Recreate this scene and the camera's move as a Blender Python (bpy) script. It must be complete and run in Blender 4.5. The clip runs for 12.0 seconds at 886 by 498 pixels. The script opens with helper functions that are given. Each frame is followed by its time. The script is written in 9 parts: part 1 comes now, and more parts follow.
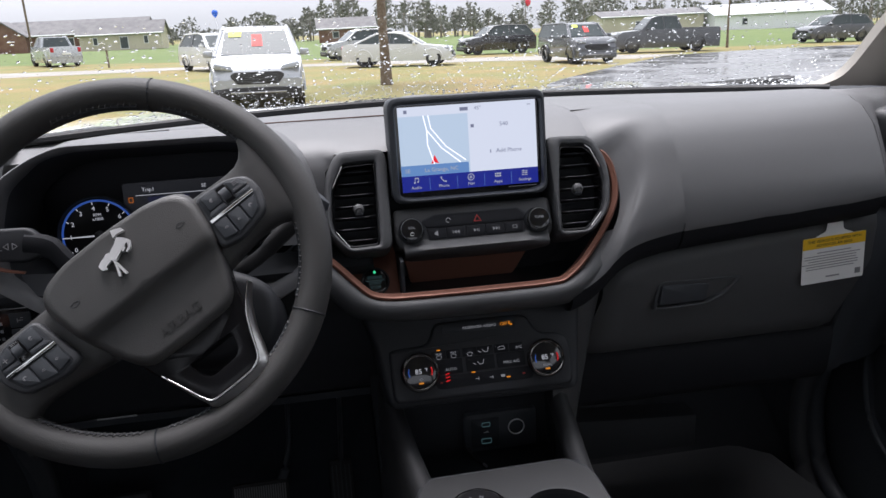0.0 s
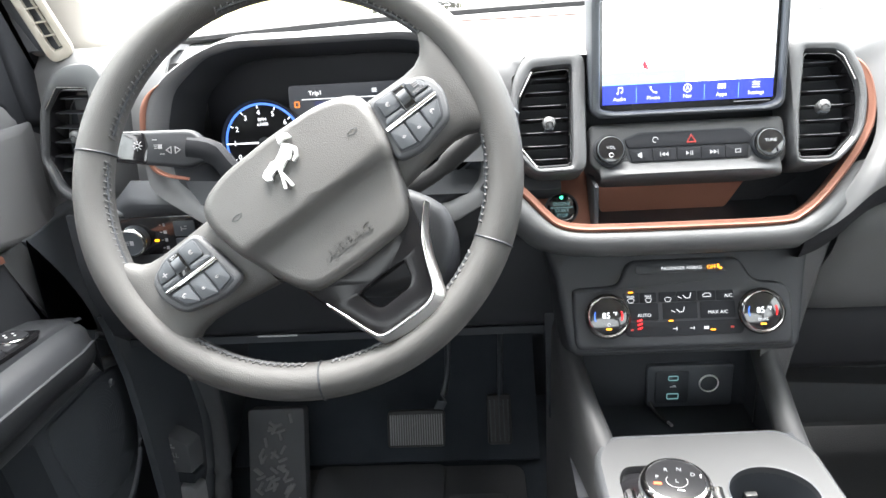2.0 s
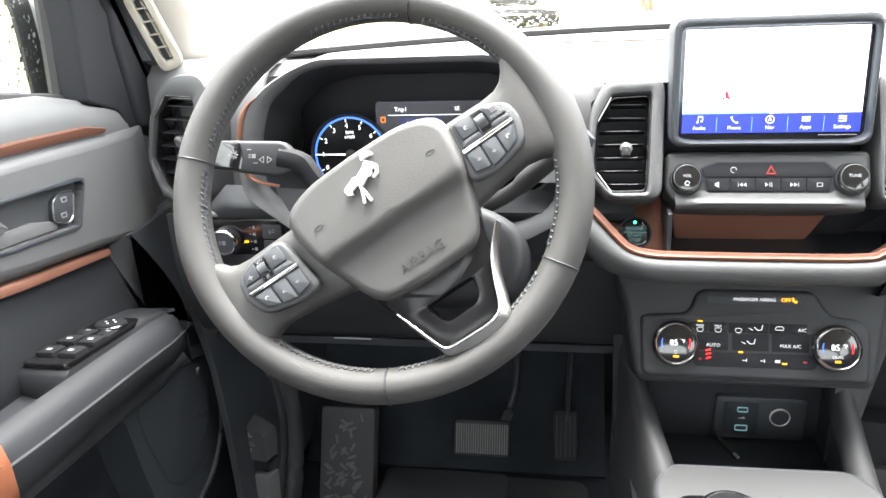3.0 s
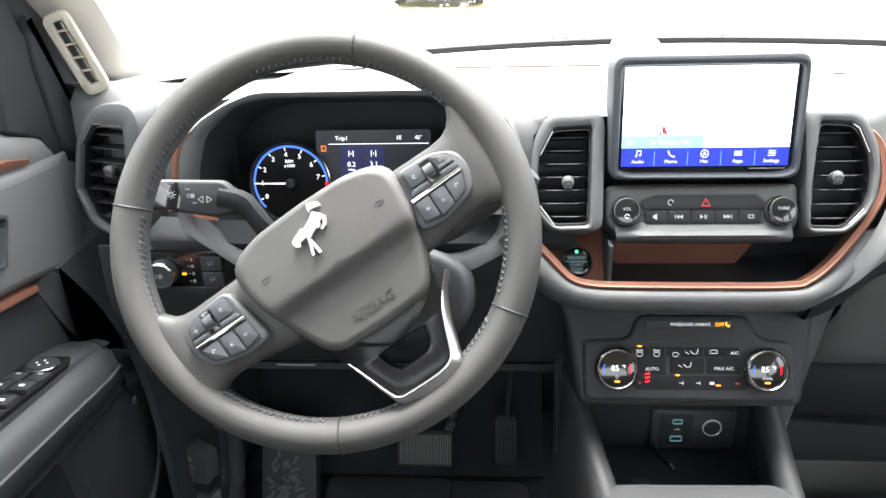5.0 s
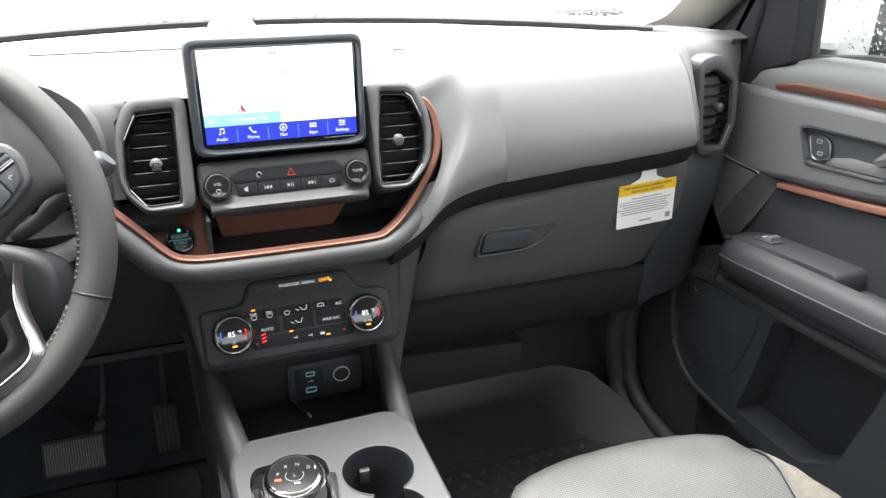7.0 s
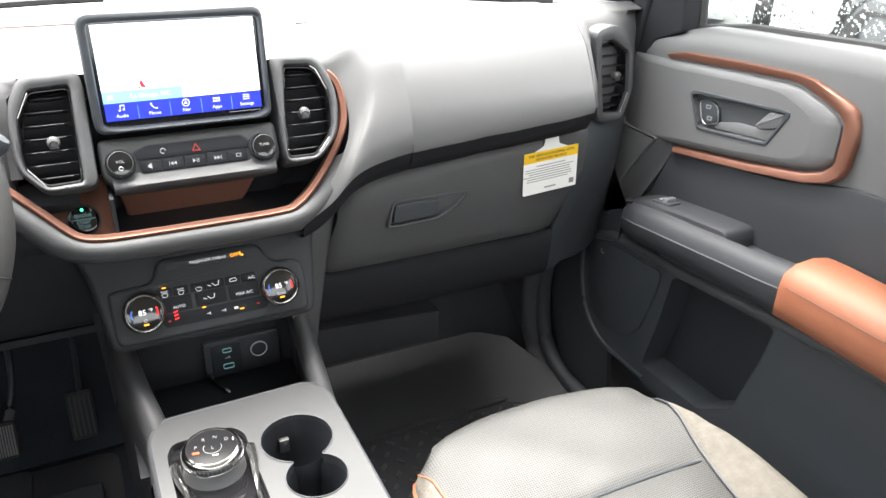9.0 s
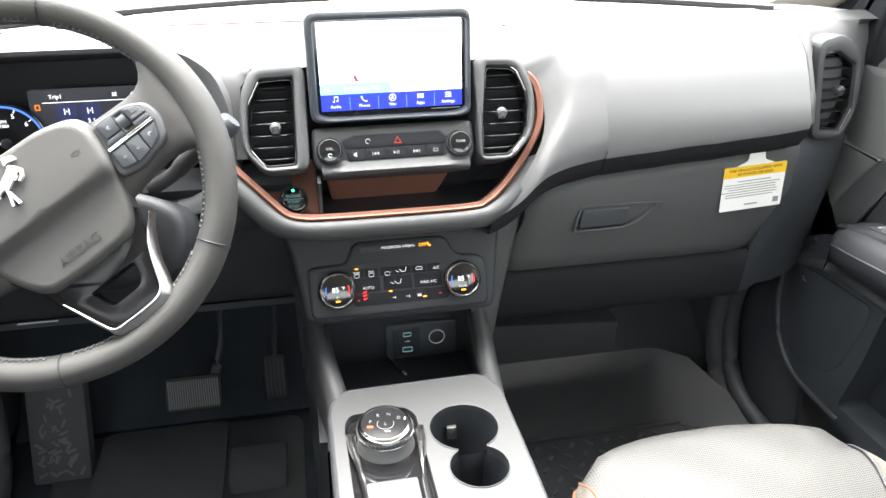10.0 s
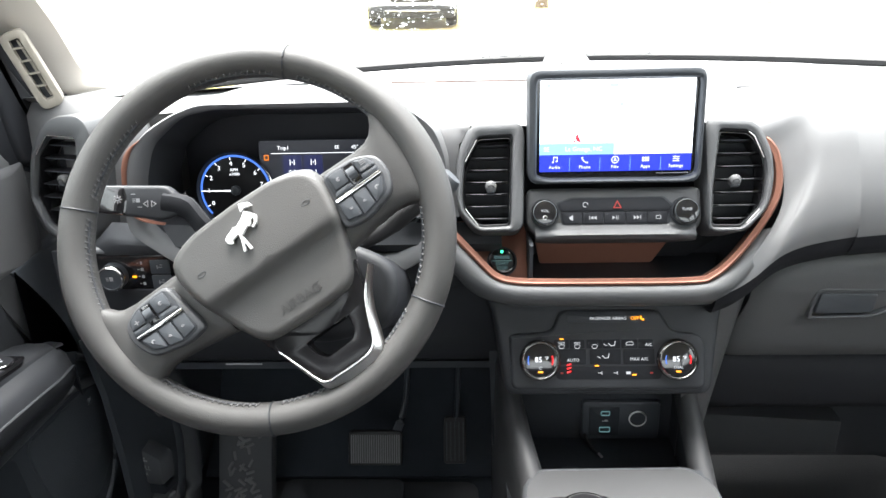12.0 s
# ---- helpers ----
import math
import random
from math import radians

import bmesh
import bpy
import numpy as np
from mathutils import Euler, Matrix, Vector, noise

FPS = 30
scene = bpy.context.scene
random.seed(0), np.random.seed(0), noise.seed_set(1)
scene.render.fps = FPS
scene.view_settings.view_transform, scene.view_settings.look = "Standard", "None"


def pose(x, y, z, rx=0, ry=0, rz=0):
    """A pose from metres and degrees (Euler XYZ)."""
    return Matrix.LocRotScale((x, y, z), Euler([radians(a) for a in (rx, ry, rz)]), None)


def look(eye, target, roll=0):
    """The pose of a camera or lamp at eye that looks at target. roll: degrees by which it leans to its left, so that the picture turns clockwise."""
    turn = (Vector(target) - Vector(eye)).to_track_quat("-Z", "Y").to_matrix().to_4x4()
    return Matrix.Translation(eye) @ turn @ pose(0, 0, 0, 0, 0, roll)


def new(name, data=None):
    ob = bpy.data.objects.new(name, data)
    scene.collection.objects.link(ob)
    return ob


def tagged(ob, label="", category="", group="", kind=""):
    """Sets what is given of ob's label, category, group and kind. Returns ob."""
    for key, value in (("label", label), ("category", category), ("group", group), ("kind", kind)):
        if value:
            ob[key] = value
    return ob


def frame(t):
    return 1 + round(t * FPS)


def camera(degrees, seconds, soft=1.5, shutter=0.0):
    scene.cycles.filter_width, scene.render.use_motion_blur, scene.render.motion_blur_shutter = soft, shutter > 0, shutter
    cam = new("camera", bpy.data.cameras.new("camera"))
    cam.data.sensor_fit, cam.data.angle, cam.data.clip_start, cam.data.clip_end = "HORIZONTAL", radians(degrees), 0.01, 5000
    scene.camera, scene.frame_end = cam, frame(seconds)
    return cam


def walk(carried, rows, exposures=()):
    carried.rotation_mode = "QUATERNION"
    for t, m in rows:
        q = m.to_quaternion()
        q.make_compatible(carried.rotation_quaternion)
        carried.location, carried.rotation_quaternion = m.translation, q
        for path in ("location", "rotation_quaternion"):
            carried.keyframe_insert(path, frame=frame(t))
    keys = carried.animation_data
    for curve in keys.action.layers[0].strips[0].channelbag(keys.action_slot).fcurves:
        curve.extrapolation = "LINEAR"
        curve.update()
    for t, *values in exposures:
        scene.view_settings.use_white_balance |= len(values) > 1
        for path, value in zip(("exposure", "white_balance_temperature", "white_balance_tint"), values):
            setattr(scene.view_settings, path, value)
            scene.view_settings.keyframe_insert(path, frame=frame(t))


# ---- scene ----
cam = camera(60.9, 12.0)
PATH = [
    (0, (-0.178, -0.912, 1.325), (0.11, 0.986, 0.763), -3.0),
    (0.5, (-0.18, -0.841, 1.302), (-0.02, 1.034, 0.625), -3.5),
    (1, (-0.191, -0.809, 1.289), (-0.121, 1.058, 0.574), -3.5),
    (1.5, (-0.204, -0.793, 1.286), (-0.192, 1.067, 0.549), -3.7),
    (2, (-0.215, -0.792, 1.292), (-0.323, 1.064, 0.557), -3.7),
    (2.5, (-0.203, -0.807, 1.301), (-0.47, 1.042, 0.587), -3.4),
    (2.7, (-0.199, -0.812, 1.304), (-0.513, 1.032, 0.595), -3.3),
    (4.3, (-0.226, -0.784, 1.356), (-0.563, 1.045, 0.62), -2.1),
    (4.5, (-0.23, -0.781, 1.363), (-0.517, 1.051, 0.612), -2.0),
    (5, (-0.219, -0.789, 1.371), (-0.358, 1.046, 0.588), -1.8),
    (5.5, (-0.195, -0.807, 1.376), (-0.175, 1.027, 0.579), -1.3),
    (6, (-0.173, -0.829, 1.381), (0.008, 0.999, 0.59), -0.7),
    (6.5, (-0.15, -0.847, 1.38), (0.213, 0.953, 0.587), -0.2),
    (7, (-0.119, -0.863, 1.384), (0.508, 0.841, 0.545), 0.7),
    (7.5, (-0.115, -0.871, 1.385), (0.693, 0.726, 0.492), 1.4),
    (7.7, (-0.116, -0.87, 1.386), (0.729, 0.697, 0.476), 1.6),
    (9.3, (-0.109, -0.895, 1.385), (0.65, 0.732, 0.503), 1.1),
    (9.5, (-0.108, -0.895, 1.388), (0.532, 0.778, 0.499), 0.7),
    (10, (-0.113, -0.901, 1.388), (0.228, 0.857, 0.496), -0.1),
    (10.5, (-0.118, -0.893, 1.388), (0.0, 0.916, 0.543), -1.7),
    (11, (-0.131, -0.884, 1.39), (-0.118, 0.955, 0.603), -2.3),
    (11.5, (-0.15, -0.875, 1.383), (-0.2, 0.978, 0.633), -2.0),
    (12, (-0.163, -0.85, 1.372), (-0.245, 1.008, 0.637), -1.6),
]
EXPOSURES = [(0, 1.9, 6250, 18), (0.5, 3.35, 6350, 13), (1.0, 4.1, 6400, 10), (1.5, 4.55, 6500, 10), (2.0, 4.8, 6550, 10), (2.7, 4.85, 6600, 10), (4.3, 4.5, 6800, 11), (5.0, 4.4, 6600, 10), (5.5, 4.3, 6450, 10), (6.0, 4.2, 6450, 10), (7.0, 3.95, 6600, 10), (7.7, 3.92, 6600, 10), (9.3, 4.4, 6750, 11), (10, 4.55, 6650, 10), (10.5, 4.6, 6550, 10), (11, 4.5, 6550, 10), (11.5, 4.35, 6500, 10), (12, 4.2, 6500, 10)]
walk(cam, [(t, look(eye, target, roll)) for t, eye, target, roll in PATH], EXPOSURES)

# ---- world and sun: overcast, rain ----
world = bpy.data.worlds.new("overcast_sky")
scene.world = world
world.use_nodes = True
wn, wl = world.node_tree.nodes, world.node_tree.links
sky = wn.new("ShaderNodeTexSky")
sky.sky_type, sky.sun_disc, sky.sun_elevation, sky.sun_rotation = "NISHITA", False, radians(74), radians(-8)
sky.air_density, sky.dust_density, sky.ozone_density = 1.5, 6.0, 1.0
pale = wn.new("ShaderNodeHueSaturation")
pale.inputs["Saturation"].default_value = 0.12
wl.new(sky.outputs[0], pale.inputs["Color"])
veil = wn.new("ShaderNodeMix")
veil.data_type = "RGBA"
veil.inputs[0].default_value = 0.6
veil.inputs[7].default_value = (2.5, 2.56, 2.65, 1)
wl.new(pale.outputs[0], veil.inputs[6])
wl.new(veil.outputs[2], wn["Background"].inputs["Color"])
wn["Background"].inputs["Strength"].default_value = 0.13
sun = new("sun", bpy.data.lights.new("sun", "SUN"))
sun.data.energy, sun.data.angle, sun.data.color = 1.0, radians(35), (1.0, 0.97, 0.93)
sun.matrix_world = look((-0.04, 0.28, 31.0), (0, 0, 30))


# ---- materials ----
def material(name, color, rough=0.5, metal=0.0, grain=0.0, scale=400.0, vary=0.12, big=6.0, coat=0.0, spec=0.5, cells=False, sheen=0.0):
    """A surface with variation at two scales: a slow drift of tone and fine grain in the relief."""
    m = bpy.data.materials.new(name)
    m.use_nodes = True
    n, l = m.node_tree.nodes, m.node_tree.links
    b = n["Principled BSDF"]
    b.inputs["Roughness"].default_value, b.inputs["Metallic"].default_value = rough, metal
    b.inputs["Coat Weight"].default_value, b.inputs["Coat Roughness"].default_value = coat, 0.05
    b.inputs["Specular IOR Level"].default_value = spec
    b.inputs["Sheen Weight"].default_value = sheen
    where = n.new("ShaderNodeTexCoord")
    drift = n.new("ShaderNodeTexNoise")
    drift.inputs["Scale"].default_value, drift.inputs["Detail"].default_value = big, 5.0
    l.new(where.outputs["Object"], drift.inputs["Vector"])
    tone = n.new("ShaderNodeMapRange")
    tone.inputs["To Min"].default_value, tone.inputs["To Max"].default_value = 1 - vary, 1 + vary
    l.new(drift.outputs["Fac"], tone.inputs["Value"])
    mix = n.new("ShaderNodeMix")
    mix.data_type, mix.blend_type = "RGBA", "MULTIPLY"
    mix.inputs[0].default_value = 1.0
    mix.inputs[6].default_value = (*color, 1)
    l.new(tone.outputs[0], mix.inputs[7])
    l.new(mix.outputs[2], b.inputs["Base Color"])
    worn = n.new("ShaderNodeMapRange")
    worn.inputs["To Min"].default_value, worn.inputs["To Max"].default_value = max(rough - 0.07, 0.02), min(rough + 0.07, 1.0)
    l.new(drift.outputs["Fac"], worn.inputs["Value"])
    l.new(worn.outputs[0], b.inputs["Roughness"])
    if grain:
        fine = n.new("ShaderNodeTexVoronoi" if cells else "ShaderNodeTexNoise")
        fine.inputs["Scale"].default_value = scale
        l.new(where.outputs["Object"], fine.inputs["Vector"])
        bump = n.new("ShaderNodeBump")
        bump.inputs["Strength"].default_value, bump.inputs["Distance"].default_value = grain, 0.001
        l.new(fine.outputs["Distance" if cells else "Fac"], bump.inputs["Height"])
        l.new(bump.outputs[0], b.inputs["Normal"])
    return m


def lit(name, color, strength):
    m = bpy.data.materials.new(name)
    m.use_nodes = True
    b = m.node_tree.nodes["Principled BSDF"]
    b.inputs["Base Color"].default_value = (0.01, 0.01, 0.01, 1)
    b.inputs["Roughness"].default_value = 0.3
    b.inputs["Emission Color"].default_value, b.inputs["Emission Strength"].default_value = (*color, 1), strength * 0.6
    return m


def clear(name, tint=(0.93, 0.96, 0.95), gloss=0.05):
    """A thin pane: mostly clear, with a faint mirror on it."""
    m = bpy.data.materials.new(name)
    m.use_nodes = True
    n, l = m.node_tree.nodes, m.node_tree.links
    n.remove(n["Principled BSDF"])
    a, g, mix = n.new("ShaderNodeBsdfTransparent"), n.new("ShaderNodeBsdfGlossy"), n.new("ShaderNodeMixShader")
    a.inputs[0].default_value, g.inputs["Roughness"].default_value = (*tint, 1), 0.02
    mix.inputs[0].default_value = gloss
    l.new(a.outputs[0], mix.inputs[1])
    l.new(g.outputs[0], mix.inputs[2])
    l.new(mix.outputs[0], n["Material Output"].inputs["Surface"])
    return m


M_PAD = material("soft_dash_pad", (0.112, 0.113, 0.116), 0.48, grain=0.12, scale=1700, vary=0.06, cells=True)
M_PLASTIC = material("grained_plastic", (0.05, 0.053, 0.058), 0.5, grain=0.3, scale=1200, vary=0.08, cells=True)
# Next two dark plastics are tinted blue, for the blue cast of the shadows.
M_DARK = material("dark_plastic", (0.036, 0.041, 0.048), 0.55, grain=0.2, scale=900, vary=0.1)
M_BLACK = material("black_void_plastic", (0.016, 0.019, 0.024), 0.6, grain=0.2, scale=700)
M_GREY = material("satin_grey_plastic", (0.13, 0.132, 0.137), 0.4, grain=0.15, scale=900, vary=0.06)
M_GLOSS = material("piano_black", (0.008, 0.008, 0.009), 0.12, vary=0.2, coat=0.6)
M_LEATHER = material("wheel_leather", (0.0448, 0.0443, 0.0436), 0.55, grain=0.28, scale=1300, vary=0.16, big=22, cells=True, spec=0.4)
M_PADSKIN = material("airbag_skin", (0.0535, 0.0526, 0.0514), 0.45, grain=0.22, scale=1250, vary=0.07, cells=True)
M_CHROME = material("satin_chrome", (0.72, 0.71, 0.7), 0.16, 1.0, vary=0.05)
M_BADGE = material("polished_badge", (0.78, 0.78, 0.78), 0.35, 0.35, vary=0.05)
M_SILVER = material("silver_paint", (0.072, 0.074, 0.076), 0.42, 0.1, grain=0.06, scale=1500, vary=0.05)
M_COPPER = material("copper_paint", (0.22, 0.1, 0.07), 0.38, 0.5, grain=0.06, scale=1500, vary=0.12)
M_COPPERSKIN = material("copper_leather", (0.21, 0.072, 0.036), 0.55, grain=0.15, scale=700, vary=0.1, cells=True)
M_HEADLINER = material("pale_headliner", (0.68, 0.66, 0.62), 0.9, grain=0.4, scale=700, vary=0.05)
M_PALE = material("pale_pillar_trim", (0.4, 0.375, 0.335), 0.75, grain=0.3, scale=900, vary=0.05)
# Carpet carries the same blue shadow tint in its colour.
M_CARPET = material("black_carpet", (0.032, 0.038, 0.046), 0.95, grain=0.8, scale=700, vary=0.25, big=20, spec=0.1)
M_MAT = material("rubber_mat", (0.05, 0.052, 0.056), 0.6, grain=0.3, scale=500, vary=0.2)
# Studs paler than their mat: the glints on them are put into the colour.
M_STUD = material("brightened_rubber_stud", (0.085, 0.09, 0.094), 0.42, grain=0.2, scale=500, vary=0.3)
M_TOEPAD = material("grey_toe_board", (0.054, 0.057, 0.062), 0.75, grain=0.5, scale=600, vary=0.15)
M_SEAT = material("grey_seat_leather", (0.1, 0.102, 0.1), 0.5, grain=0.3, scale=500, vary=0.05, cells=True)
M_CLOTH = material("beige_melange_cloth", (0.108, 0.1, 0.088), 0.9, grain=0.9, scale=350, vary=0.3, big=90, spec=0.2)
M_RED = material("red_print", (0.3, 0.02, 0.015), 0.5)
M_INK = material("white_print", (0.75, 0.76, 0.77), 0.5)
M_STACK = material("stack_frame_plastic", (0.05, 0.052, 0.055), 0.46, grain=0.3, scale=1100, vary=0.08, cells=True)
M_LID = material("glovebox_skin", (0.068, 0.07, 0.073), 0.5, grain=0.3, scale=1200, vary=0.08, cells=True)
M_DIALFACE = material("dial_face_film", (0.01, 0.01, 0.011), 0.3, vary=0.1, spec=0.06)
M_DKCHROME = material("dark_chrome", (0.3, 0.295, 0.29), 0.18, 1.0, vary=0.05)
M_DIM = material("grey_print", (0.24, 0.24, 0.25), 0.5)
M_PAPER = material("white_card", (0.8, 0.8, 0.78), 0.7, vary=0.03)
M_YELLOW = material("yellow_card", (0.85, 0.52, 0.02), 0.6, vary=0.03)
M_GUM = material("black_rubber", (0.015, 0.015, 0.016), 0.7, grain=0.2)
M_GLASS = clear("window_glass")
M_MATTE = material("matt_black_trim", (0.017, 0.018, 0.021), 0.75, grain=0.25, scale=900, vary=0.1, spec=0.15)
M_DECK = material("satin_deck_paint", (0.041, 0.042, 0.044), 0.45, 0.1, grain=0.06, scale=1500, vary=0.06, spec=0.4)
# Pillar trim colour darkened for the outlet, to offset the skylight it catches.
M_OUTLET = material("darkened_outlet_trim", (0.25, 0.23, 0.195), 0.6, grain=0.2, scale=900, vary=0.05)
M_SEAM = material("brown_seam", (0.06, 0.024, 0.016), 0.7, vary=0.1)
M_REARGLASS = clear("pale_rear_glass", (0.9, 0.92, 0.92), 0.06)
M_SATIN = material("satin_metal", (0.62, 0.61, 0.60), 0.3, 1.0, vary=0.05)
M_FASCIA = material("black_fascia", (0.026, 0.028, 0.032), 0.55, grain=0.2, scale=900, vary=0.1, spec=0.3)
M_SPOKE = material("dark_gloss_spoke", (0.007, 0.007, 0.008), 0.22, vary=0.2, spec=0.25)
M_CLUSTERFACE = material("cluster_face", (0.03, 0.031, 0.037), 0.5, vary=0.08, spec=0.2)
M_VENT = material("vent_black", (0.011, 0.011, 0.0125), 0.5, vary=0.1, spec=0.25)
M_THREAD = material("grey_thread", (0.075, 0.075, 0.077), 0.7, vary=0.1)
L_WHITE = lit("lit_white", (0.9, 0.95, 1.0), 0.18)
L_INK = lit("backlit_print", (0.9, 0.95, 1.0), 0.08)
L_AMBER = lit("lit_amber", (1.0, 0.34, 0.006), 0.26)
L_FIRE = lit("lit_orange_red", (1.0, 0.1, 0.01), 0.4)
L_FUEL = lit("lit_fuel_amber", (1.0, 0.25, 0.01), 0.1)
L_RED = lit("lit_red", (1.0, 0.005, 0.008), 0.22)
L_BLUE = lit("lit_blue", (0.08, 0.25, 1.0), 0.11)
L_GREEN = lit("lit_green", (0.05, 0.9, 0.4), 0.3)
L_TEAL = lit("lit_teal", (0.35, 0.75, 0.8), 0.026)
L_PAGE = lit("screen_page", (0.72, 0.79, 0.88), 0.4)
L_MAP = lit("screen_map", (0.6, 0.76, 0.9), 0.35)
L_ROAD = lit("screen_road", (0.85, 0.88, 1.0), 0.6)
L_BAR = lit("screen_bar", (0.009, 0.022, 0.36), 0.27)
L_TOWN = lit("screen_town", (0.14, 0.3, 0.6), 0.36)
L_TEXT = lit("screen_text", (0.25, 0.28, 0.4), 0.3)
L_CLUSTER = lit("cluster_page", (0.05, 0.06, 0.1), 0.02)
L_CLUSTERBLUE = lit("cluster_blue", (0.03, 0.05, 0.35), 0.025)


# ---- building blocks ----
def bare(bm, name, mat, sharp=35):
    bm.normal_update()
    me = bpy.data.meshes.new(name)
    bm.to_mesh(me)
    bm.free()
    me.materials.append(mat)
    me.polygons.foreach_set("use_smooth", [True] * len(me.polygons))
    me.set_sharp_from_angle(angle=radians(sharp))
    return me


def part(name, bm, mat, parent=None, label="", sharp=35):
    """One mesh, in world places, under a thing or under a part."""
    ob = new(name, bare(bm, name, mat, sharp))
    if parent is not None:
        ob.parent = parent
        if parent.type == "EMPTY":
            ob.matrix_parent_inverse = parent.matrix_basis.inverted()
    if label:
        ob["label"] = label
    return ob


def thing(name, at, label, category, group="", kind=""):
    e = new(name)
    e.empty_display_size = 0.05
    e.matrix_basis = Matrix.Translation(at)
    return tagged(e, label, category, group, kind)


def single(name, bm, mat, label, category, group="", kind="", sharp=35):
    return tagged(part(name, bm, mat, None, "", sharp), label, category, group, kind)


def axes_at(o, x, y):
    """A pose with its own x and y; z points to the viewer."""
    x, y = Vector(x).normalized(), Vector(y).normalized()
    z = x.cross(y).normalized()
    y = z.cross(x)
    return Matrix.Translation(o) @ Matrix((x, y, z)).transposed().to_4x4()


UP = (0, 0, 1)


def upright(x, y, z):
    return axes_at((x, y, z), (1, 0, 0), UP)


def leaning(x, y, z, slope=0.47):
    """Leaning away from the viewer: upper edge forward."""
    return axes_at((x, y, z), (1, 0, 0), (0, slope, 1))


def rnd(pts, r, seg=4):
    """Rounds the corners of an outline."""
    out, n = [], len(pts)
    for i in range(n):
        p, a, b = Vector(pts[i]), Vector(pts[i - 1]), Vector(pts[(i + 1) % n])
        ra = min(r, (a - p).length * 0.45)
        rb = min(r, (b - p).length * 0.45)
        s, e = p + (a - p).normalized() * ra, p + (b - p).normalized() * rb
        for k in range(seg + 1):
            t = k / seg
            out.append(tuple(s * (1 - t) ** 2 + p * 2 * t * (1 - t) + e * t ** 2))
    return out


def box2(x0, y0, x1, y1, r=0.0, seg=4):
    pts = [(x0, y0), (x1, y0), (x1, y1), (x0, y1)]
    return rnd(pts, r, seg) if r else pts


def ellipse(cx, cy, rx, ry=None, n=32, a0=0.0):
    ry = rx if ry is None else ry
    return [(cx + rx * math.cos(a0 + 2 * math.pi * k / n), cy + ry * math.sin(a0 + 2 * math.pi * k / n)) for k in range(n)]


def prism(pts, z0, z1, m=None, bevel=0.0, seg=2, bm=None, top_scale=1.0):
    """An outline pushed from z0 to z1, its front edge rounded."""
    own = bm is None
    bm = bmesh.new() if own else bm
    m = m or Matrix()
    area = sum(pts[i - 1][0] * pts[i][1] - pts[i][0] * pts[i - 1][1] for i in range(len(pts)))
    if area < 0:
        pts = pts[::-1]
    c = Vector((sum(p[0] for p in pts) / len(pts), sum(p[1] for p in pts) / len(pts)))
    lo = [bm.verts.new(m @ Vector((x, y, z0))) for x, y in pts]
    rings = [lo]
    if bevel:
        rings.append([bm.verts.new(m @ Vector((x, y, z1 - bevel))) for x, y in pts])
        for k in range(1, seg + 1):
            a = math.pi / 2 * k / seg
            d = bevel * (1 - math.cos(a))
            ring = []
            for i, (x, y) in enumerate(pts):
                p, q, r = Vector(pts[i - 1]), Vector((x, y)), Vector(pts[(i + 1) % len(pts)])
                e1, e2 = (q - p), (r - q)
                n1, n2 = Vector((-e1.y, e1.x)), Vector((-e2.y, e2.x))
                n1 = n1.normalized() if n1.length > 1e-9 else n2.normalized()
                n2 = n2.normalized() if n2.length > 1e-9 else n1
                nn = n1 + n2
                nn = nn.normalized() if nn.length > 1e-6 else n1
                ring.append(bm.verts.new(m @ Vector((*(q + nn * d), z1 - bevel + bevel * math.sin(a)))))
            rings.append(ring)
    else:
        rings.append([bm.verts.new(m @ Vector((c.x + (x - c.x) * top_scale, c.y + (y - c.y) * top_scale, z1))) for x, y in pts])
    n = len(pts)
    for a, b in zip(rings, rings[1:]):
        for i in range(n):
            bm.faces.new((a[i], a[(i + 1) % n], b[(i + 1) % n], b[i]))
    bm.faces.new(rings[-1])
    bm.faces.new(lo[::-1])
    return bm


def polar(pts, c, n=96):
    """The outline met by n rays from c."""
    out = []
    for k in range(n):
        a = 2 * math.pi * k / n + 0.013
        d = Vector((math.cos(a), math.sin(a)))
        best = None
        for i in range(len(pts)):
            p, q = Vector(pts[i - 1]) - Vector(c), Vector(pts[i]) - Vector(c)
            e = q - p
            den = d.x * e.y - d.y * e.x
            if abs(den) < 1e-12:
                continue
            t = (p.x * e.y - p.y * e.x) / den
            s = (p.x * d.y - p.y * d.x) / den
            if t > 0 and -1e-6 <= s <= 1 + 1e-6 and (best is None or t > best):
                best = t
        out.append((c[0] + d.x * best, c[1] + d.y * best))
    return out


